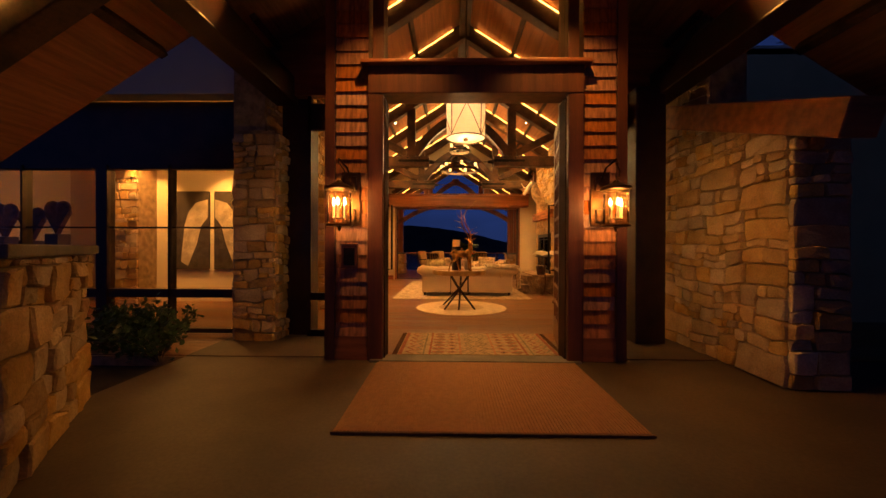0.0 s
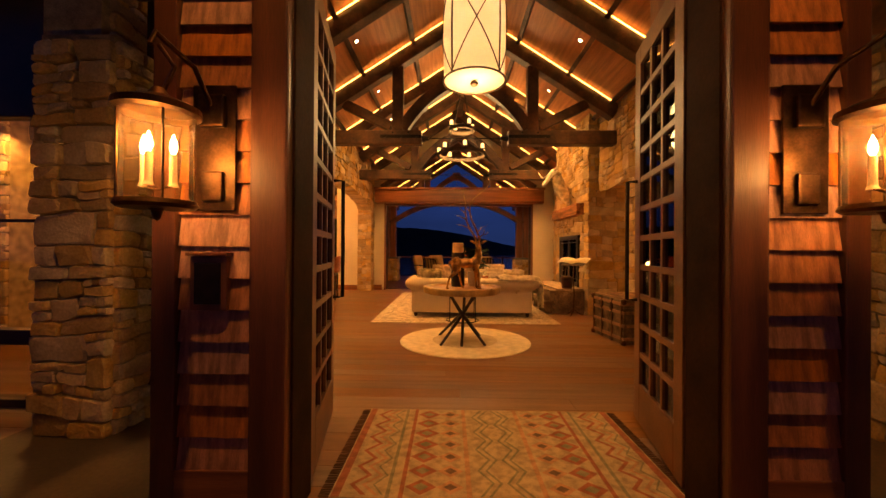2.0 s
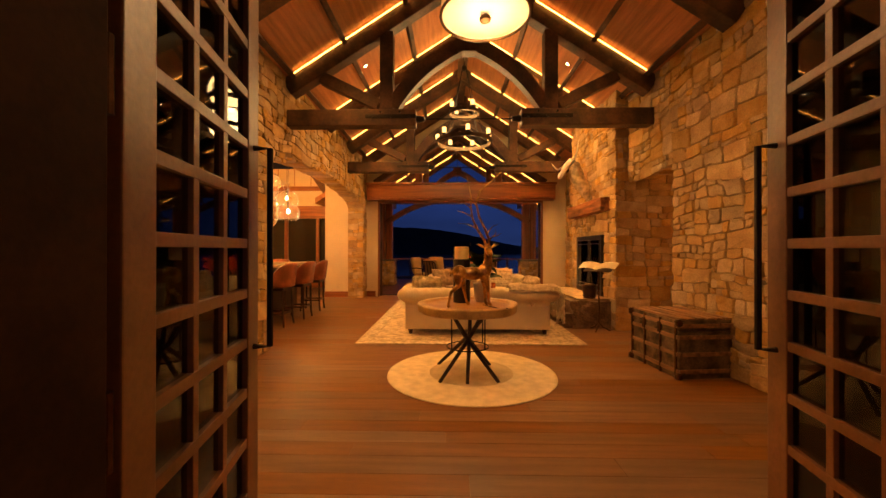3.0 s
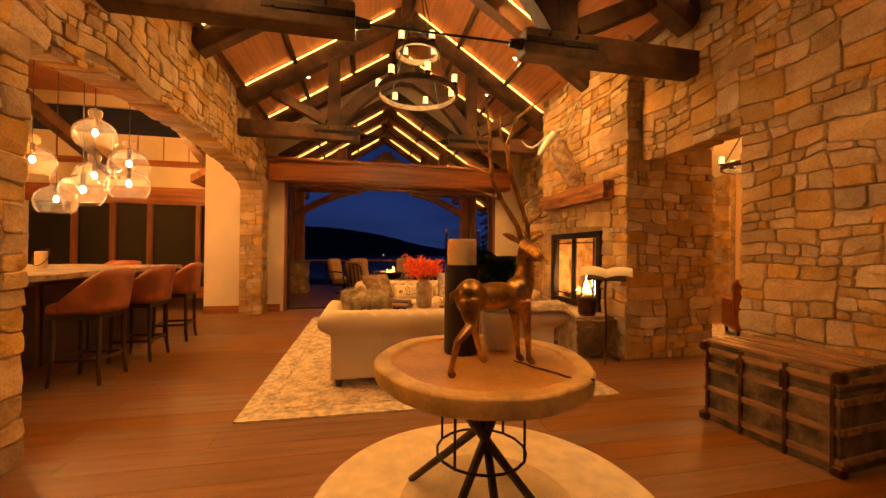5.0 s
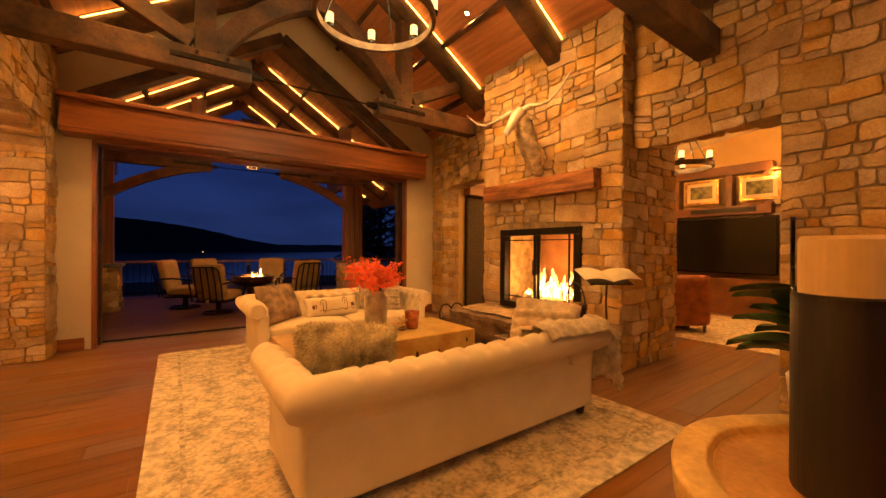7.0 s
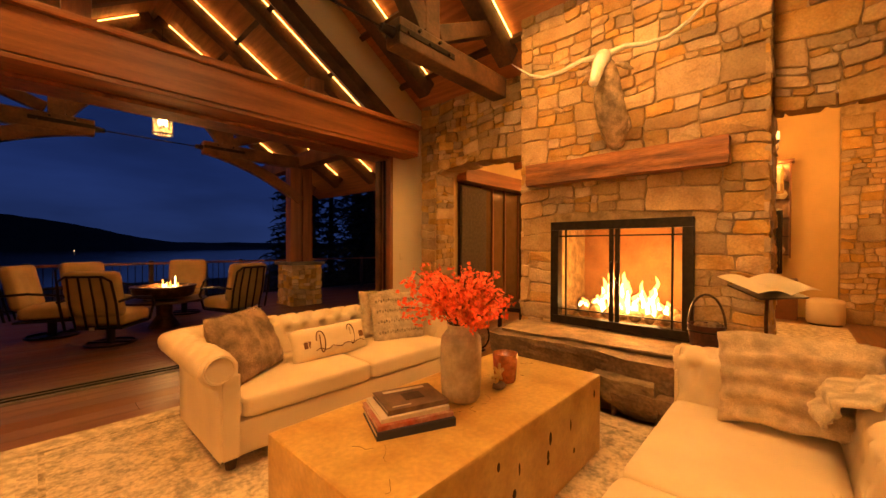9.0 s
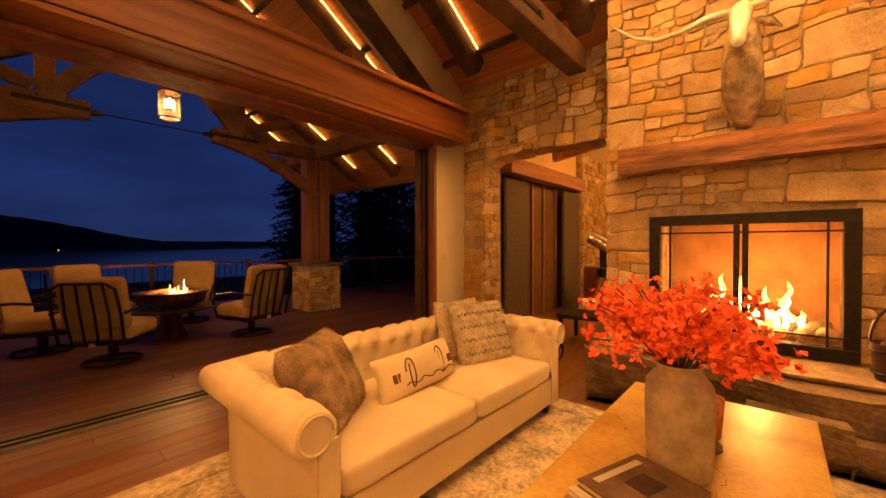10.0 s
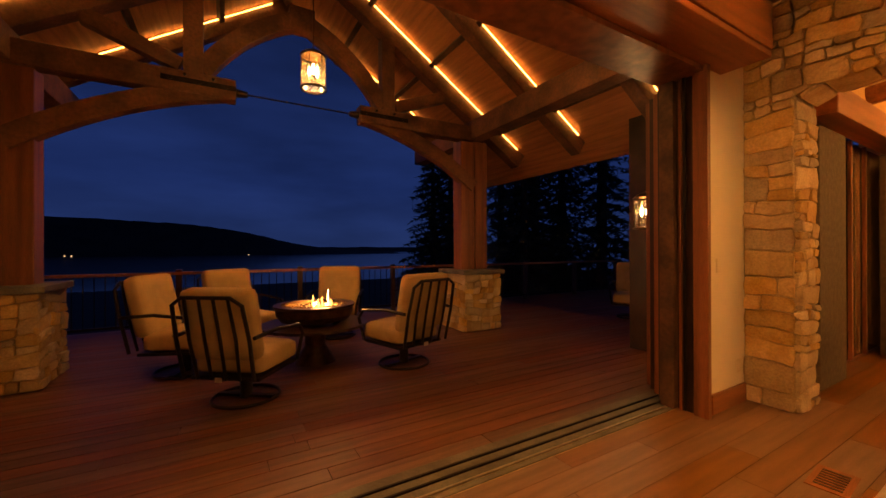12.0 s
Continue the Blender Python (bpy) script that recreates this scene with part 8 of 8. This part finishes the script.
d1.matrix_basis = pose(-0.4, 16.76, -0.012, 0, 0, aim(-0.4, 16.76) + 6) @ BIG
for x, y, t in ((1.28, 16.98, -38), (-0.95, 17.95, -8), (-0.35, 18.75, 0), (0.95, 18.85, 0), (6.4, 17.4, 30)):
    copy_thing(d1, pose(x, y, -0.012, 0, 0, aim(x, y) + t) @ BIG)
pit = thing("fire_table", (FPX, FPY, -0.012), "round bronze gas fire table, burning", "fire pit")
part("pedestal", lathe([(0.001, 0.0), (0.24, 0.0), (0.2, 0.06), (0.12, 0.2), (0.12, 0.42), (0.3, 0.5), (0.36, 0.52)], 32, cap=False), BRONZE, pit)
part("bowl", lathe([(0.3, 0.5), (0.4, 0.52), (0.44, 0.58), (0.45, 0.66), (0.47, 0.68), (0.47, 0.7), (0.39, 0.7), (0.38, 0.66), (0.001, 0.655)], 48, cap=False), BRONZE, pit)
part("side_shelf", lathe([(0.5, 0.44), (0.62, 0.44), (0.62, 0.47), (0.3, 0.47)], 40, cap=False), DARKWOOD, pit)
rg = random.Random(77)
bm = bmesh.new()
for i in range(160):
    a, r = rg.uniform(0, 6.283), 0.36 * math.sqrt(rg.random())
    blob((r * math.cos(a), r * math.sin(a), 0.665), (0.02, 0.02, 0.014), bm, 1, 0.3, seed=i)
tagged(part("lava_rock", bm, material("pale_lava", (0.5, 0.32, 0.16), 0.9, vary=0.4, bump=0.2), pit), kind="stuff")
for i in range(9):
    a = i * 0.7
    part("flame", flame((0.09 + 0.11 * math.cos(a), 0.02 + 0.09 * math.sin(a), 0.66), (0.07, 0.2, 0.11, 0.05, 0.14, 0.06, 0.1, 0.05, 0.08)[i], 0.03, i * 2.1 + 1), FLAME_HOT if i % 2 else FLAME, pit, smooth=True)
lamp("POINT", (FPX + 0.08, FPY, 0.86), 16, (1.0, 0.45, 0.12), 0.08)
def porch_lantern(at, label, drop_to=None, arm=False, scale=1.0):
    l = thing("porch_lantern", at, label, "lantern")
    part("base_ring", tube([(0.135 * math.cos(math.radians(15 * i)), 0.135 * math.sin(math.radians(15 * i)), 0.0) for i in range(25)], 0.014), BRONZE, l)
    part("top_ring", lathe([(0.14, 0.36), (0.15, 0.38), (0.1, 0.42), (0.03, 0.45), (0.001, 0.46)], 28, cap=False), BRONZE, l)
    g = part("seeded_glass", lathe([(0.13, 0.01), (0.132, 0.36)], 40, cap=False), LANTG, l, "lit seeded glass", smooth=True)
    for k in range(6):
        a = math.radians(60 * k)
        part("stay", rod((0.138 * math.cos(a), 0.138 * math.sin(a), 0), (0.138 * math.cos(a), 0.138 * math.sin(a), 0.37), 0.005, seg=6), BRONZE, l)
    for k in range(3):
        a = math.radians(120 * k + 20)
        part("bulb", lathe([(0.006, 0.15), (0.018, 0.19), (0.014, 0.24), (0.001, 0.28)], 12, at=(0.05 * math.cos(a), 0.05 * math.sin(a), 0), cap=False), BULB, l, "lit bulb")
    if drop_to:
        part("stem", rod((0, 0, 0.45), (0, 0, drop_to), 0.007, seg=6), BRONZE, l)
    if arm:
        part("wall_arm", tube([(0, 0, 0.46), (0.02, -0.0, 0.54), (0.12, -0.0, 0.5), (0.17, -0.0, 0.4)], 0.011), BRONZE, l)
        part("back_plate", box(0.15, 0.175, -0.05, 0.05, 0.2, 0.52, 0.005), BRONZE, l)
    return l
LANTG = clear_glass("seeded_lantern_glass", (0.85, 0.66, 0.42), 0.3, 0.2)
gn, gl_ = LANTG.node_tree.nodes, LANTG.node_tree.links
haze_, tl2_ = gn.new("ShaderNodeMixShader"), gn.new("ShaderNodeBsdfTranslucent")
tl2_.inputs[0].default_value = (0.9, 0.7, 0.42, 1)
haze_.inputs[0].default_value = 0.05
gl_.new(gn["Mix Shader"].outputs[0], haze_.inputs[1]), gl_.new(tl2_.outputs[0], haze_.inputs[2]), gl_.new(haze_.outputs[0], gn["Material Output"].inputs[0])
porch_lantern((0.33, 17.4, 3.22), "bronze hanging porch lantern with lit glass", 1.75)
lamp("POINT", (0.33, 17.4, 3.3), 10, (1.0, 0.55, 0.2), 0.12)
porch_lantern((4.0, 15.65, 1.6), "bronze wall lantern by the lake doors, lit", arm=True)
lamp("POINT", (3.8, 15.6, 1.9), 6, (1.0, 0.55, 0.2), 0.08)
tagged(part("porch_wall_stub", box(4.18, 4.5, 15.3, 16.0, 0, 3.2, 0.01), DARKWOOD), "dark timber wall end carrying a lantern", "wall", kind="structure")
for s, x, pw in ((-1, XC - 1.6, 1), (1, XC + 1.6, 1)):
    for y in (16.0, 18.9):
        lamp("SPOT", (x, y, roof(x) - DROP - 0.06), 46, aim=(x, y, 0), spot=120, blend=0.9, radius=0.04)

# ---- conifers beyond the deck ----
BARK = material("fir_bark", (0.045, 0.03, 0.02), 0.95, vary=0.4, scale=4, fine=30, bump=0.5)
NEEDLE = material("fir_needles", (0.022, 0.036, 0.016), 0.9, vary=0.5, scale=2, fine=20, bump=0)
def conifer(at, height, seed, spread):
    t = thing("fir_tree", at, "dark tall fir tree beside the deck", "tree", "firs beside the deck")
    q = random.Random(seed)
    part("trunk", tube([(0, 0, 0), (0.05, 0, height * 0.5), (0, 0.05, height)], 0.2, seg=8, radii=[0.2, 0.13, 0.02]), BARK, t)
    bm = bmesh.new()
    z = height * 0.12
    while z < height:
        k = 1 - z / height
        for b in range(7):
            a = q.uniform(0, 6.283)
            ln = spread * (0.25 + k) * q.uniform(0.55, 1.1)
            d = Vector((math.cos(a), math.sin(a), -0.18))
            for i in range(int(7 + 9 * k)):
                u = (i + 1) / (8 + 9 * k)
                c = Vector((0, 0, z)) + d * ln * u + Vector((0, 0, -0.15 * ln * u * u))
                for w in range(3):
                    e = c + Vector((q.uniform(-1, 1), q.uniform(-1, 1), q.uniform(-0.7, 0.25))).normalized() * q.uniform(0.18, 0.42)
                    sd = (e - c).orthogonal().normalized() * 0.05
                    bm.faces.new([bm.verts.new(v) for v in (c - sd, c + sd, e)])
        z += height * 0.03
    tagged(part("crown", bm, NEEDLE, t), kind="stuff")
for x, y, h, sp, sd in ((8.6, 23.0, 11, 2.0, 1), (11.5, 22.0, 14, 2.6, 2), (10.0, 26.0, 15, 2.6, 3), (14.0, 20.0, 13, 2.8, 4), (7.4, 27.5, 9.5, 1.7, 5), (13.0, 27.0, 17, 3.0, 6), (12.5, 16.5, 12, 2.6, 7), (9.2, 29.0, 12, 3.0, 9), (11.5, 31.0, 16, 3.4, 10), (15.0, 24.5, 16, 3.4, 11), (17.0, 29.0, 18, 3.6, 12), (9.8, 24.3, 8, 2.4, 13), (12.3, 24.5, 10, 2.8, 14), (16.0, 17.5, 15, 3.4, 15), (20.0, 22.0, 18, 4.0, 16)):
    conifer((x, y, -2.4), h, sd, sp)
structure("bank", box(5.0, 40, 21.2, 45, -6, -2.3), material("bank_soil", (0.02, 0.018, 0.012), 0.95, vary=0.4, scale=1, fine=8), "dark wooded bank", "ground")
# shore lights across the lake
for x, z in ((-330, -11), (-318, -11), (60, -11)):
    o = thing("shore_light", (x, 1240, z), "tiny far light on the opposite shore", "light", "lights across the lake")
    part("lamp_globe", blob((0, 0, 0), (2.0, 1.0, 1.2), sub=1), glow("shore_glow", (1.0, 0.6, 0.3), 0.8), o)

# ---- lake, far shore and trees ----
WATER = material("lake_water", (0.012, 0.018, 0.03), 0.12, vary=0.2, scale=0.05, fine=0.8, bump=0.25, stretch=(0.25, 1, 1))
structure("water", box(-4000, 4000, 30, 4500, -13, -12), WATER, "dark blue evening lake", "water")
structure("shore", box(-200, 200, 21.3, 60, -14, -2.5), material("shore_ground", (0.02, 0.02, 0.014), 0.95, vary=0.4, scale=1, fine=8), "dark lake shore below the deck", "ground")
HILL = material("wooded_hill", (0.012, 0.016, 0.012), 0.95, vary=0.5, scale=0.02, fine=0.15, bump=0)
def ridge_line(y, x0, x1, height, seed, n=160):
    bm = bmesh.new()
    row = []
    for i in range(n + 1):
        x = x0 + (x1 - x0) * i / n
        h = height(x) + 4 * noise.noise(Vector((x * 0.006, seed, 0))) + 2.2 * noise.noise(Vector((x * 0.04, seed, 3)))
        row.append((x, max(h, 1.0)))
    a = [bm.verts.new((x, y, -12.5)) for x, h in row]
    b = [bm.verts.new((x, y + 160, h - 12)) for x, h in row]
    c = [bm.verts.new((x, y + 700, -12.5)) for x, h in row]
    for i in range(n):
        bm.faces.new((a[i], a[i + 1], b[i + 1], b[i])), bm.faces.new((b[i], b[i + 1], c[i + 1], c[i]))
    return bm
def near_hill(x):
    return 102 / (1 + math.exp((x - 130) / 120)) + 4
structure("hillside", ridge_line(1250, -3000, 560, near_hill, 1.3), HILL, "low dark wooded hill across the lake", "hill")
structure("far_shore", ridge_line(2600, -1500, 4200, lambda x: 34, 4.1), HILL, "distant dark far shore", "hill")
